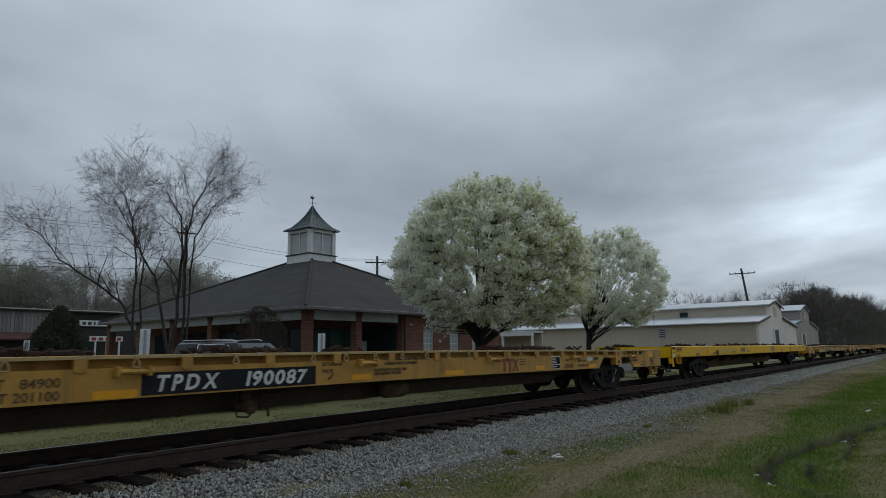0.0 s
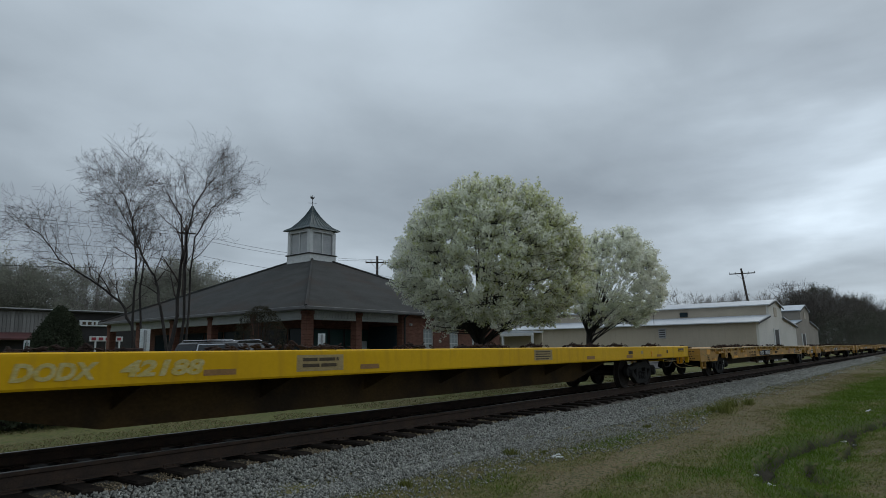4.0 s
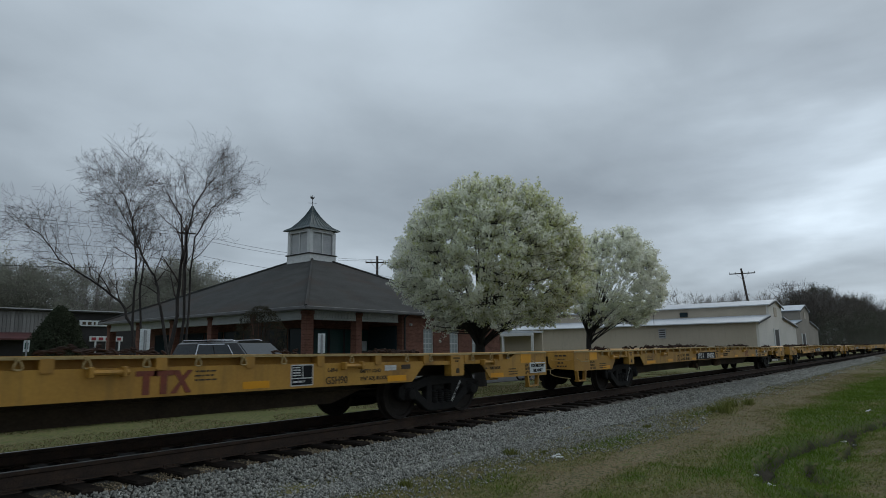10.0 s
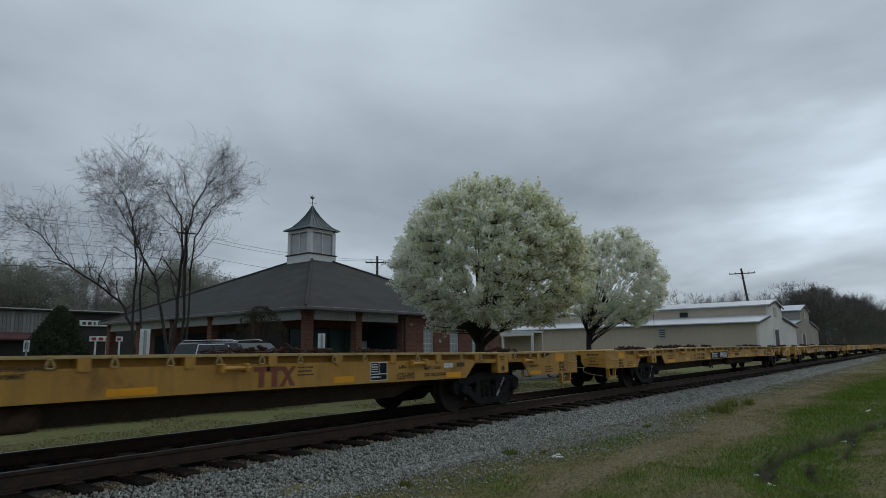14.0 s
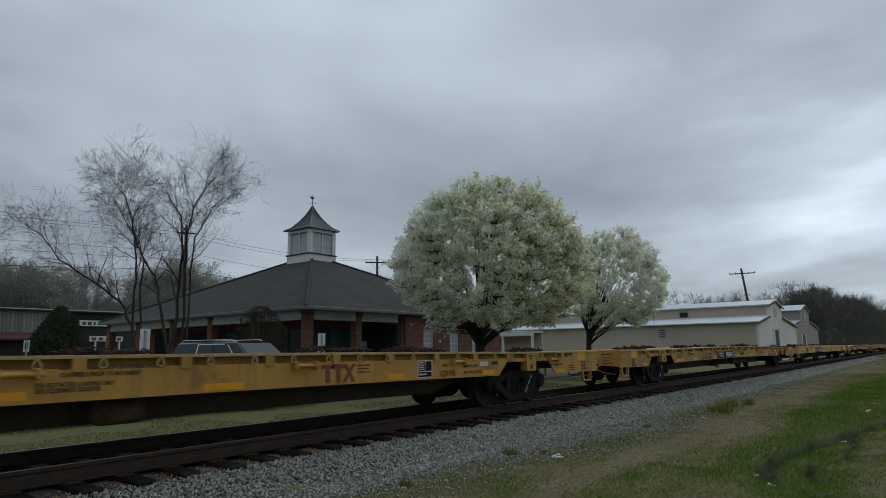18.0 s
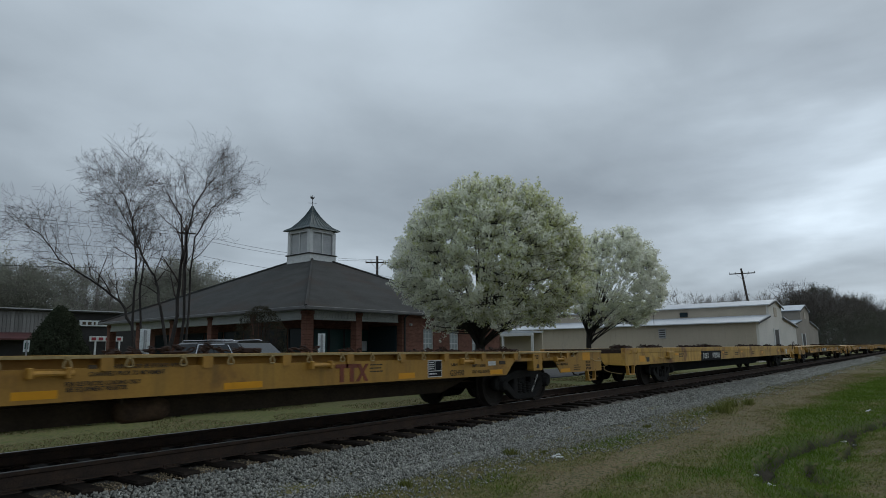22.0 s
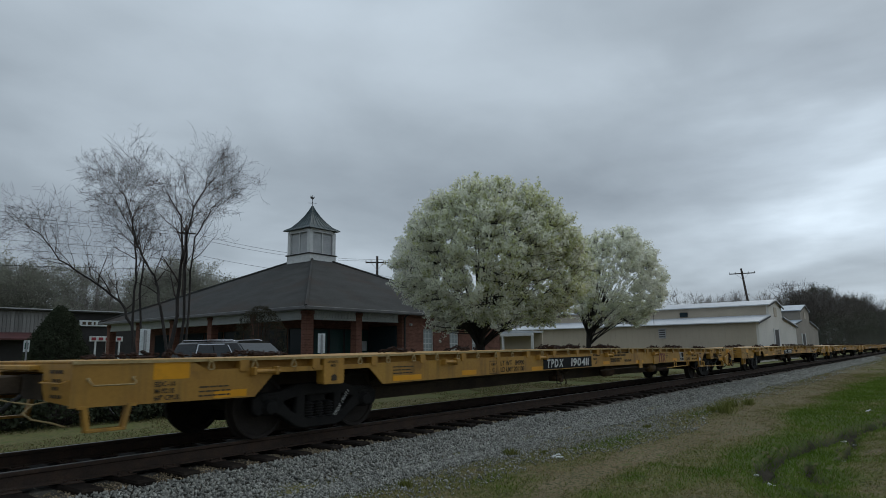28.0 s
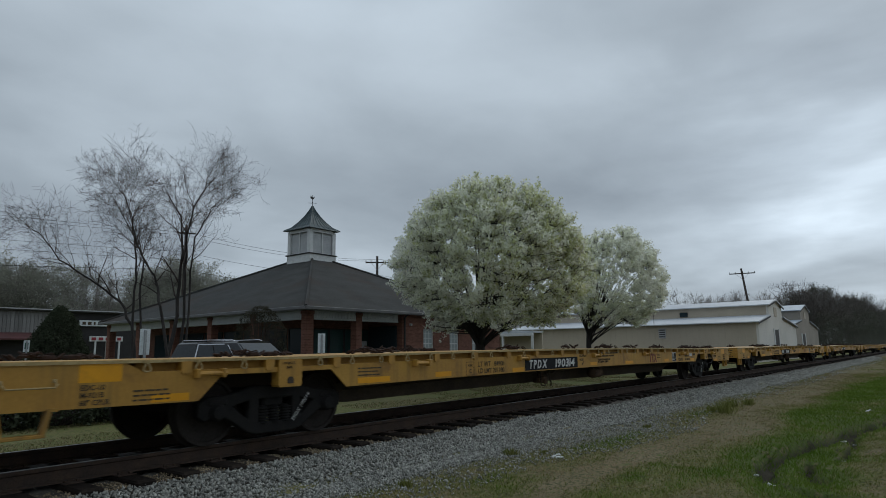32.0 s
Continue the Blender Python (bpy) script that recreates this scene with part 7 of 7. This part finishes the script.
def pear_tree(x, y, height, wide, trunk_h, seed, label, green_side, bloom_share, twigs, lean=0.0, lobe=0.0):
    """A round-crowned tree; lean shifts the crown along the view's right."""
    rnd, rg = random.Random(seed), np.random.default_rng(seed)
    t = thing("pear_tree", at=(x, y, -0.3), label=label, category="tree", group="flowering pear trees")
    rt = wide * 0.028
    off = Vector((0.5, -0.85, 0)) * lean
    tr = bend(Vector((0, 0, -0.1)), Vector((0.05, 0.0, trunk_h)), 0.0, rnd, 5, 0.02)
    segs = [(a, b, rt * (1.25 - 0.08 * i), rt * (1.17 - 0.08 * i), 7) for i, (a, b) in enumerate(zip(tr, tr[1:]))]
    part("trunk", limbs_mesh("trunk", segs, BARK_PEAR), BARK_PEAR, t, "dark stout trunk")
    cz, rz, rx = trunk_h + (height - trunk_h) * 0.43, (height - trunk_h) * 0.57, wide / 2

    def shell(k):
        """A point of the crown at the fraction k of its uneven radius: broad below, domed above."""
        th, u = rnd.uniform(0, 2 * math.pi), rnd.uniform(-0.7, 1)
        h = math.sqrt(1 - u * u) if u > 0 else 1 - abs(u) ** 2.0
        bump = 1 + 0.09 * noise.noise((math.cos(th) * h * 2.6 + seed, math.sin(th) * h * 2.6, u * 2.6)) + 0.05 * rnd.uniform(-1, 1)
        # a low limb swells the crown on one side
        bump *= 1 + lobe * max(0.0, math.cos(th) * 0.611 - math.sin(th) * 0.791) ** 2 * max(0.0, 1 - abs(u + 0.25) * 2.0)
        return off + Vector((math.cos(th) * h * rx * k * bump, math.sin(th) * h * rx * k * bump, cz + u * rz * (k if u > 0 else 0.6 + 0.4 * k) * bump))

    spots = []
    for i in range(42):
        th = i * 2.4 + rnd.uniform(-0.3, 0.3)
        u = (-0.25, -0.02, 0.24, 0.5, 0.78, 0.94)[i % 6] + rnd.uniform(-0.1, 0.06)
        h = math.sqrt(max(0, 1 - u * u))
        end = off + Vector((math.cos(th) * h * rx * 0.86, math.sin(th) * h * rx * 0.86, cz + u * rz * 0.88))
        path = bend(tr[-1] - Vector((0, 0, rnd.uniform(0, 0.7))), end, 0.03, rnd, 10, 0.03)
        r, ls = rt * 0.3, []
        for a, b in zip(path, path[1:]):
            ls.append((a, b, r, r * 0.84, 5))
            r *= 0.84
        part("limb", limbs_mesh("limb", ls, BARK_PEAR), BARK_PEAR, t)
        spots += [(p, rt * 0.3 * 0.84 ** (k + 2)) for k, p in enumerate(path[2:])]
    sp = np.array([p[:] for p, _ in spots])
    clumps, segs, away = [], [], Vector((0, 0, cz - rz * 0.75)) + off * 0.4
    for _ in range(twigs):
        e = shell(rnd.uniform(0.18, 1.0) ** 0.3)
        low = np.maximum(0, sp[:, 2] - e.z + 0.12 * np.hypot(sp[:, 0] - e.x, sp[:, 1] - e.y))
        d = np.linalg.norm(sp - np.array(e[:]), axis=1) + low
        k = int(np.argmin(d))
        if d[k] > 3.4:
            continue
        p0, r0 = spots[k]
        path = bend(p0, e, -0.07, rnd, 5, 0.07)
        r = min(r0, 0.04)
        for a, b in zip(path, path[1:]):
            segs.append((a, b, r, r * 0.74, 3))
            r *= 0.74
        # short spurs along the outer part of the branch, each with its clusters
        for j in (3, 3, 4, 4, 5, 5, 5):
            for _ in range(1):
                p = path[j].lerp(path[j - 1], rnd.random())
                out = ((p - away).normalized() + Vector((rnd.gauss(0, 0.5), rnd.gauss(0, 0.5), rnd.gauss(0.25, 0.4)))).normalized()
                ln = rnd.uniform(0.14, 0.42)
                q = p + out * ln
                segs.append((p, q, 0.006, 0.003, 3))
                clumps += [p.lerp(q, f) for f in ((1.0,) if ln < 0.24 else (0.45, 1.0))]
    part("branchwork", limbs_mesh("branchwork", segs, BARK_PEAR), BARK_PEAR, t, "dark upright branches")
    pts = np.array([p[:] for p in clumps])
    # the leafed-out side is greener, the other still white with blossom
    side = pts[:, 0] * green_side[0] + pts[:, 1] * green_side[1] + (pts[:, 2] - cz) * green_side[2]
    side += 0.5 * np.array([noise.noise((p.x * 1.1 + seed, p.y * 1.1, p.z * 1.1)) for p in clumps])
    pick = rg.random(len(pts)) < np.clip(bloom_share - side / wide * 0.9, 0.1, 0.95)
    part("blossom", leaf_mesh("blossom", pts[pick], 0.05, BLOOM, rg, 9, 0.05), BLOOM, t, "white blossom clusters")
    part("foliage", leaf_mesh("foliage", pts[~pick], 0.05, LEAF, rg, 8, 0.055), LEAF, t, "young yellow-green leaves")


pear_tree(21.5, 6.6, 8.35, 7.8, 2.0, 21, "round flowering pear tree, white blossom and young leaves", (0.45, -0.25, 0.2), 0.7, 1850, 0.5, 0.12)
pear_tree(34.65, 7.95, 8.4, 5.7, 2.3, 8, "smaller flowering pear tree with white blossom", (-0.5, 0.3, 0.0), 0.82, 800, 1.7)


def bare_tree(x, y, stems, seed, label):
    """Leafless many-stemmed tree; each stem: foot radius and bends as (along the view's right, height)."""
    rnd = random.Random(seed)
    t = thing("bare_tree", at=(x, y, -0.3), label=label, category="tree", group="bare trees by the parking lot")
    twigs = []
    right, away = Vector((0.611, -0.791, 0)), Vector((0.791, 0.611, 0))

    def grow(p, d, length, r, depth, out):
        n = 5 if depth < 3 else 3
        q, dd = p, d.copy()
        for i in range(n):
            dd = (dd + Vector((rnd.gauss(0, 0.11), rnd.gauss(0, 0.11), rnd.gauss(0.015, 0.1)))).normalized()
            e = q + dd * length / n
            out.append((q, e, r, r * 0.84, 5 if r > 0.02 else 3))
            r *= 0.84
            q = e
            if depth < 4 and i > 0:
                for _ in range(2 if depth == 2 and i == 2 else 1):
                    s = dd.orthogonal().normalized()
                    s.rotate(Matrix.Rotation(rnd.uniform(0, 2 * math.pi), 3, dd))
                    a = rnd.uniform(0.5, 1.15)
                    grow(q, (dd * math.cos(a) + s * math.sin(a) + Vector((0, 0, 0.04))).normalized(), length * rnd.uniform(0.45, 0.75), max(r * rnd.uniform(0.5, 0.7), 0.0046), depth + 1, twigs)

    for foot, bends in stems:
        pts, v = [], rnd.uniform(-0.3, 0.3)
        for u, z in bends:
            pts.append(right * u + away * v + Vector((0, 0, z)))
            v += rnd.uniform(-0.35, 0.45)
        path = []
        for a, b in zip(pts, pts[1:]):
            path += [a.lerp(b, k / 4) + Vector((rnd.gauss(0, 0.03), rnd.gauss(0, 0.03), 0)) for k in range(4)]
        path.append(pts[-1])
        foot *= 0.85
        n, segs = len(path) - 1, []
        for i, (a, b) in enumerate(zip(path, path[1:])):
            r0, r1 = (foot * (1 - 0.86 * (k / n) ** 0.8) for k in (i, i + 1))
            segs.append((a, b, r0, r1, 7))
            f = i / n
            if f > 0.24:
                d = (b - a).normalized()
                for _ in range(2 if f > 0.5 else 1):
                    s = d.orthogonal().normalized()
                    s.rotate(Matrix.Rotation(rnd.uniform(0, 2 * math.pi), 3, d))
                    a2 = rnd.uniform(0.5, 1.05)
                    grow(b, (d * math.cos(a2) + s * math.sin(a2) + Vector((0, 0, 0.15))).normalized(), rnd.uniform(0.9, 1.7) * (1.15 - 0.4 * f), r1 * rnd.uniform(0.5, 0.7), 1, twigs)
        part("stem", limbs_mesh("stem", segs, BARK), BARK, t, "grey bare stem")
        grow(path[-1], (path[-1] - path[-2]).normalized(), 1.0, foot * 0.13, 1, twigs)
    part("twig_crown", limbs_mesh("twig_crown", twigs, TWIG), TWIG, t, "fine reddish grey twigs")


bare_tree(12.4, 16.7, [(0.07, [(-0.1, 0.0), (-0.31, 3.6), (-0.46, 5.3), (-0.93, 7.1), (-1.5, 8.2), (-2.0, 8.7)]), (0.06, [(0.25, 0.0), (0.06, 3.8), (0.15, 5.2), (-0.24, 6.0), (-0.5, 7.3), (-0.3, 8.6)]),
                       (0.085, [(1.6, 0.0), (1.0, 3.3), (0.66, 4.3), (0.22, 5.3), (-0.37, 6.4), (-1.1, 7.8)]), (0.085, [(0.05, 0.0), (-0.27, 2.3), (-0.98, 3.6), (-2.17, 4.5), (-3.4, 5.3), (-4.2, 6.3), (-4.7, 6.7)])],
          5, "leafless many-stemmed tree with a leaning limb")
bare_tree(13.9, 16.3, [(0.12, [(-0.35, 0.0), (-0.05, 3.0), (0.0, 5.6), (-0.35, 7.3), (-0.9, 8.3)]), (0.085, [(0.2, 0.0), (0.26, 3.9), (0.31, 6.0), (0.45, 7.5), (0.9, 8.6), (1.2, 8.9)]),
                       (0.065, [(0.45, 0.0), (0.42, 4.3), (0.66, 6.2), (1.4, 7.4), (1.9, 7.8)])], 14, "tall leafless forked tree with fine twigs")


def shrub(name, x, y, w, h, seed, label, material, count, size, group="", tall=False):
    rnd, rg = random.Random(seed), np.random.default_rng(seed)
    t = thing(name, at=(x, y, -0.32), label=label, category="shrub", group=group)
    segs, pts = [], []
    for i in range(count):
        th, u = rnd.uniform(0, 2 * math.pi), rnd.uniform(0, 1)
        k = rnd.uniform(0.5, 1.0) ** 0.4
        prof = math.sin(math.pi * min(1, 0.18 + 0.8 * u)) ** 0.6 if not tall else (1 - u ** 1.7) ** 0.75 * (0.6 + 0.4 * min(1, u * 4))
        bump = 1 + 0.2 * noise.noise((math.cos(th) * 2 + seed, math.sin(th) * 2, u * 3))
        p = Vector((math.cos(th) * w / 2 * prof * k * bump, math.sin(th) * w / 2 * prof * k * bump, 0.08 * h + u * h * 0.92 * (0.9 + 0.1 * bump)))
        pts.append(p)
        if i % 7 == 0:
            segs.append((Vector((rnd.uniform(-0.08, 0.08), rnd.uniform(-0.08, 0.08), 0)), p, 0.02, 0.005, 3))
    part("branchwork", limbs_mesh("branchwork", segs, TWIG), TWIG, t)
    part("foliage", leaf_mesh("foliage", [p[:] for p in pts], size, material, rg, 6, size * 1.3), material, t)


shrub("evergreen_tree", 12.7, 24.6, 3.0, 3.75, 3, "dense dark evergreen tree beside the lot", EVERGREEN, 7500, 0.04, tall=True)
shrub("twiggy_shrub", 17.0, 15.0, 2.4, 3.45, 4, "thin brownish shrub by the porch", SHRUB, 1500, 0.03)
for i, xx in enumerate(np.arange(-1.0, 14.0, 1.15)):
    shrub("hedge_shrub", xx + 0.2 * math.sin(i * 3.1), 6.6 + 0.15 * math.sin(i * 1.7), 1.5, 0.95 + 0.2 * math.sin(i * 2.3), 40 + i, "low dark shrub of a hedge along the lot", EVERGREEN, 420, 0.05, "low hedge")
for i, (xx, yy, w, h) in enumerate(((28.6, 14.0, 1.8, 0.9), (30.6, 14.1, 1.6, 0.8), (33.0, 14.0, 1.7, 0.95), (35.2, 14.2, 1.6, 0.85), (21.8, 14.0, 1.5, 0.75), (24.6, 14.1, 1.4, 0.7), (18.2, 20.0, 1.7, 0.9), (18.2, 26.0, 1.6, 0.8))):
    shrub("foundation_shrub", xx, yy, w, h, 70 + i, "clipped dark shrub by the brick wall", EVERGREEN, 420, 0.05, "shrubs by the office")


def far_woods(name, trees, seed, label, green, brush=0, material=None, leafing=None):
    """Distant trees with domed crowns: stems, forking boughs and a haze of fine twigs, some evergreen, with brush at their feet."""
    material, leafing = material or WOODS_HAZED, leafing or WOODS_G_HAZED
    rnd, rg = random.Random(seed), np.random.default_rng(seed)
    segs, tw, tip, pts = [], [], [], []
    for x, y, h, w in trees:
        foot = Vector((x, y, -0.5))
        segs.append((foot, foot + Vector((0, 0, h * 0.55)), 0.13, 0.07, 5))
        leafy = rnd.random() < green
        cz, rz = h * 0.58, h * 0.42
        for i in range(13):
            a = foot + Vector((0, 0, h * rnd.uniform(0.15, 0.5)))
            th, u = i * 2.4 + rnd.random(), rnd.uniform(-0.3, 1.0)
            k = math.sqrt(1 - u * u) * rnd.uniform(0.5, 0.85)
            b = foot + Vector((math.cos(th) * w * 0.5 * k, math.sin(th) * w * 0.5 * k, cz + rz * u * 0.8))
            segs.append((a, b, 0.06, 0.025, 3))
            for _ in range(5):
                c = b + Vector((rnd.gauss(0, 0.16) * w, rnd.gauss(0, 0.16) * w, rnd.uniform(-0.05, 0.13) * h))
                segs.append((a.lerp(b, rnd.uniform(0.5, 1)), c, 0.03, 0.012, 3))
                if leafy:
                    pts += [c + Vector((rnd.gauss(0, 0.4), rnd.gauss(0, 0.4), rnd.gauss(0, 0.35))) for _ in range(7)]
                for _ in range(17):
                    p = b.lerp(c, rnd.uniform(0.1, 1))
                    d = ((p - foot - Vector((0, 0, h * 0.4))).normalized() + Vector((rnd.gauss(0, 0.6), rnd.gauss(0, 0.6), rnd.gauss(0.25, 0.5)))) * rnd.uniform(0.3, 0.75)
                    tw.append(p)
                    tip.append(p + d)
        pts += [foot + Vector((rnd.gauss(0, w * 0.4), rnd.gauss(0, w * 0.4), h * rnd.uniform(0.0, 0.62))) for _ in range(brush)]
        for j in range(240):
            p = foot + Vector((rnd.gauss(0, w * 0.45), rnd.gauss(0, w * 0.45), rnd.uniform(0, h * 0.3)))
            tw.append(p)
            tip.append(p + Vector((rnd.gauss(0, 0.4), rnd.gauss(0, 0.4), rnd.uniform(0.0, 0.8))))
    tagged(new(name, limbs_mesh(name, segs, material)), label=label, category="woods", kind="stuff")
    p, q = np.array([v[:] for v in tw]), np.array([v[:] for v in tip])
    th = rg.uniform(0, 2 * math.pi, len(p))
    side = np.stack([np.cos(th), np.sin(th), 0 * th], 1) * 0.02
    v = np.stack([p - side, p + side, q], 1).reshape(-1, 3)
    tagged(new(name + "_twigs", raw_mesh(name, v, (np.arange(len(p)) * 3)[:, None] + np.array([[0, 1, 2]]), material)), label=label + ", fine outer twigs", category="woods", kind="stuff")
    if pts:
        tagged(new(name + "_leaves", leaf_mesh(name, [u[:] for u in pts], 0.1, leafing, rg, 14, 0.34)), label=label + ", evergreen part", category="woods", kind="stuff")


def scatter_row(x0, y0, x1, y1, n, depth, h0, h1, seed):
    rnd = random.Random(seed)
    out = []
    for i in range(n):
        k = (i + rnd.random()) / n
        h = rnd.uniform(h0, h1)
        out.append((x0 + (x1 - x0) * k + rnd.uniform(-depth, depth), y0 + (y1 - y0) * k + rnd.uniform(-depth, depth), h, h * rnd.uniform(0.55, 0.85)))
    return out


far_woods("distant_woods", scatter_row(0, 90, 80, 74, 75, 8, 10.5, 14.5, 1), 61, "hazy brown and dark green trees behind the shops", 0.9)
far_woods("lineside_woods", scatter_row(143, 15, 152, 12.0, 12, 2, 10.5, 13, 2) + scatter_row(150, 13, 330, 9.5, 64, 4, 13, 17, 5), 62, "brown leafless woods along the railway", 0.1, 130, WOODS_DARK, WOODS_DEEP)
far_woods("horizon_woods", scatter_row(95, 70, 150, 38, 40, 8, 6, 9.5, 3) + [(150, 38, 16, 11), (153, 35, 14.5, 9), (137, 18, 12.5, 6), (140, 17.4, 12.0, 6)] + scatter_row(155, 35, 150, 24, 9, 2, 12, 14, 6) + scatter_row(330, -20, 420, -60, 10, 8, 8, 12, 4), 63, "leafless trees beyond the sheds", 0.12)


# ---- grass, weeds and litter by the ditch ----
def blades(name, pts, hmin, hmax, material, rg, label, width=0.006, lean=0.5):
    """Grass blades; those far along the line stand for small tufts and are broader."""
    p = np.asarray(pts, float)
    n = len(p)
    th = rg.uniform(0, 2 * math.pi, n)
    h = rg.uniform(hmin, hmax, n)
    side = np.stack([np.cos(th), np.sin(th), np.zeros(n)], 1) * (width * (0.7 + 0.05 * np.abs(p[:, 0])) * rg.uniform(0.5, 1.3, n))[:, None]
    tip = p + np.stack([rg.normal(0, lean, n) * h, rg.normal(0, lean, n) * h, h], 1)
    v = np.stack([p - side, p + side, tip], 1).reshape(-1, 3)
    tagged(new(name, raw_mesh(name, v, (np.arange(n) * 3)[:, None] + np.array([[0, 1, 2]]), material)), label=label, category="grass", kind="stuff")


def make_grass():
    rg = np.random.default_rng(12)
    green, straw, lush = [], [], []
    ease = lambda v, lo, hi: max(0.0, min(1.0, (v - lo) / (hi - lo)))
    for x0, x1, power, count in ((3.0, 45.0, 1.9, 370000), (40.0, 120.0, 1.4, 50000), (-8.0, 3.0, 1.0, 24000)):
        U = rg.random((count, 4))
        for u0, u1, u2, u3 in U.tolist():
            x, y = x0 + (x1 - x0) * u0 ** power, -9.5 + 7.2 * u1
            # blades thin out into the stones
            e = ballast_edge(x)
            if u2 > ease(e + 0.12 - y, -0.5, 0.5):
                continue
            d = ditch_distance(x, y)
            if d < 0.075 + 0.07 * noise.noise((x * 2.1, y * 2.1, 6.0)):
                continue
            g = lushness(x, y)
            # bare worn spots
            if g < -0.3 and u2 < 0.6:
                continue
            q = (x, y, ground_z(x, y) - 0.005)
            if u3 < 0.85 * ease(g, 0.25, 0.85):
                lush.append(q)
            elif u3 < 0.15 + 0.85 * ease(g, -0.3, 0.4):
                green.append(q)
            else:
                straw.append(q)
    blades("grass", green, 0.012, 0.045, GRASS, rg, "short green spring grass", 0.006, 0.8)
    blades("lush_grass", lush, 0.02, 0.075, GRASS_RICH, rg, "taller bright green grass along the ditch", 0.0055)
    blades("dry_grass", straw, 0.01, 0.032, STRAW, rg, "matted straw-coloured dry grass", 0.005, 1.4)
    far = []
    for _ in range(45000):
        x, y = 3 + 36 * rg.random() ** 1.4, 2.3 + 4.6 * rg.random()
        if noise.noise((x * 0.5, y * 0.5, 1.0)) > -0.15:
            far.append((x, y, ground_z(x, y)))
    thin = rg.random(len(far)) < 0.5
    blades("lawn_straw", [q for q, k in zip(far, thin) if k], 0.012, 0.035, STRAW, rg, "straw mixed into the lawn beyond the track", 0.009, 1.1)
    far = [q for q, k in zip(far, thin) if not k]
    blades("lawn_grass", far, 0.015, 0.045, LAWN, rg, "green lawn grass beyond the track", 0.009, 0.8)


make_grass()


def weed(x, y, h, seed):
    rg = np.random.default_rng(seed)
    t = thing("weed_clump", at=(x, y, ground_z(x, y)), label="green tuft of grassy weed beside the ballast", category="weed", group="weed clumps")
    n = 150
    p = np.column_stack([rg.normal(0, h * 0.45, n), rg.normal(0, h * 0.35, n), np.zeros(n) - 0.02])
    th = rg.uniform(0, 2 * math.pi, n)
    side = np.stack([np.cos(th), np.sin(th), 0 * th], 1) * 0.007
    tip = p + np.column_stack([rg.normal(0, 0.35, n) * h, rg.normal(0, 0.35, n) * h, h * rg.uniform(0.4, 1.15, n)])
    mid = (p + tip) / 2 + np.array([0, 0, 0.12 * h])
    v = np.stack([p - side, p + side, mid + side, mid - side, tip], 1).reshape(-1, 3)
    b = (np.arange(n) * 5)[:, None]
    f = np.concatenate([b + np.array([[0, 1, 2]]), b + np.array([[0, 2, 3]]), b + np.array([[3, 2, 4]])])
    part("foliage", raw_mesh("foliage", v, f, GRASS), GRASS, t)


for i, (x, y, h) in enumerate(((8.9, -2.62, 0.13), (17.14, -3.76, 0.3), (20.14, -3.68, 0.2), (17.45, -3.41, 0.18), (19.0, -3.5, 0.24), (6.2, -2.75, 0.1), (12.5, 2.4, 0.16), (13.6, -3.1, 0.1), (9.4, -2.95, 0.07))):
    weed(x, y, h, 300 + i)


def litter(x, y, w, l, rz, seed, label):
    rnd = random.Random(seed)
    s, n = Shape(), 5
    z = [[0.012 + 0.03 * rnd.random() for _ in range(n)] for _ in range(n)]
    top = [((i / (n - 1) - 0.5) * w, (j / (n - 1) - 0.5) * l, z[i][j] + 0.01) for i in range(n) for j in range(n)]
    bot = [(a, b, c - 0.008) for a, b, c in top]
    f = [(i * n + j, i * n + j + 1, (i + 1) * n + j + 1, (i + 1) * n + j) for i in range(n - 1) for j in range(n - 1)]
    m = n * n
    rim = [i * n for i in range(n)] + [(n - 1) * n + j for j in range(1, n)] + [i * n + n - 1 for i in range(n - 2, -1, -1)] + [j for j in range(n - 2, 0, -1)]
    f += [tuple(k + m for k in reversed(q)) for q in f] + [(a, b, b + m, a + m) for a, b in zip(rim, rim[1:] + rim[:1])]
    s.add(top + bot, f)
    solo("litter", s, PAPER, at=(x, y, ground_z(x, y) + 0.02), rot=(rnd.uniform(-12, 12), rnd.uniform(-12, 12), rz), label=label, category="litter", group="litter in the grass")


litter(8.92, -3.41, 0.14, 0.08, -35, 1, "crumpled dirty white paper on the grass")
litter(8.72, -3.58, 0.12, 0.07, -30, 2, "crumpled grey paper on the grass")
for i, (x, y, w) in enumerate(((10.16, -6.1, 0.16), (9.95, -6.2, 0.1), (9.27, -6.46, 0.14), (9.5, -6.36, 0.1), (13.0, -6.72, 0.14), (12.6, -6.75, 0.1), (14.1, -6.6, 0.09), (15.3, -6.66, 0.1), (19.5, -6.6, 0.12), (9.35, -6.1, 0.08))):
    litter(x, y, w, w * 0.7, 40 * i, 10 + i, "pale plastic rubbish in the ditch")


# ---- what moves: the train rolls by towards the left, slowly gathering speed ----
def rolled(t):
    k = t / 32
    return 32 * k * (6.098533 + k * (-0.312792 + k * (2.802997 + k * (-4.076213 + k * (3.001947 - 0.928385 * k)))))


def motions():
    for car, x in TRAIN:
        walk(car, [(t, pose(x - rolled(t), 0, 0)) for t in range(0, 33)])
    # a wheel turns once in 2.63 m
    ts, t = [0.0], 0.0
    while t < 32:
        t = min(32.0, t + 1 / 15)
        ts.append(round(t, 4))
    for w in WHEELSETS:
        x, y, z = w.location
        walk(w, [(t, pose(x, y, z, 0, -math.degrees(rolled(t) / 0.419) % 360, 0)) for t in ts])


motions()
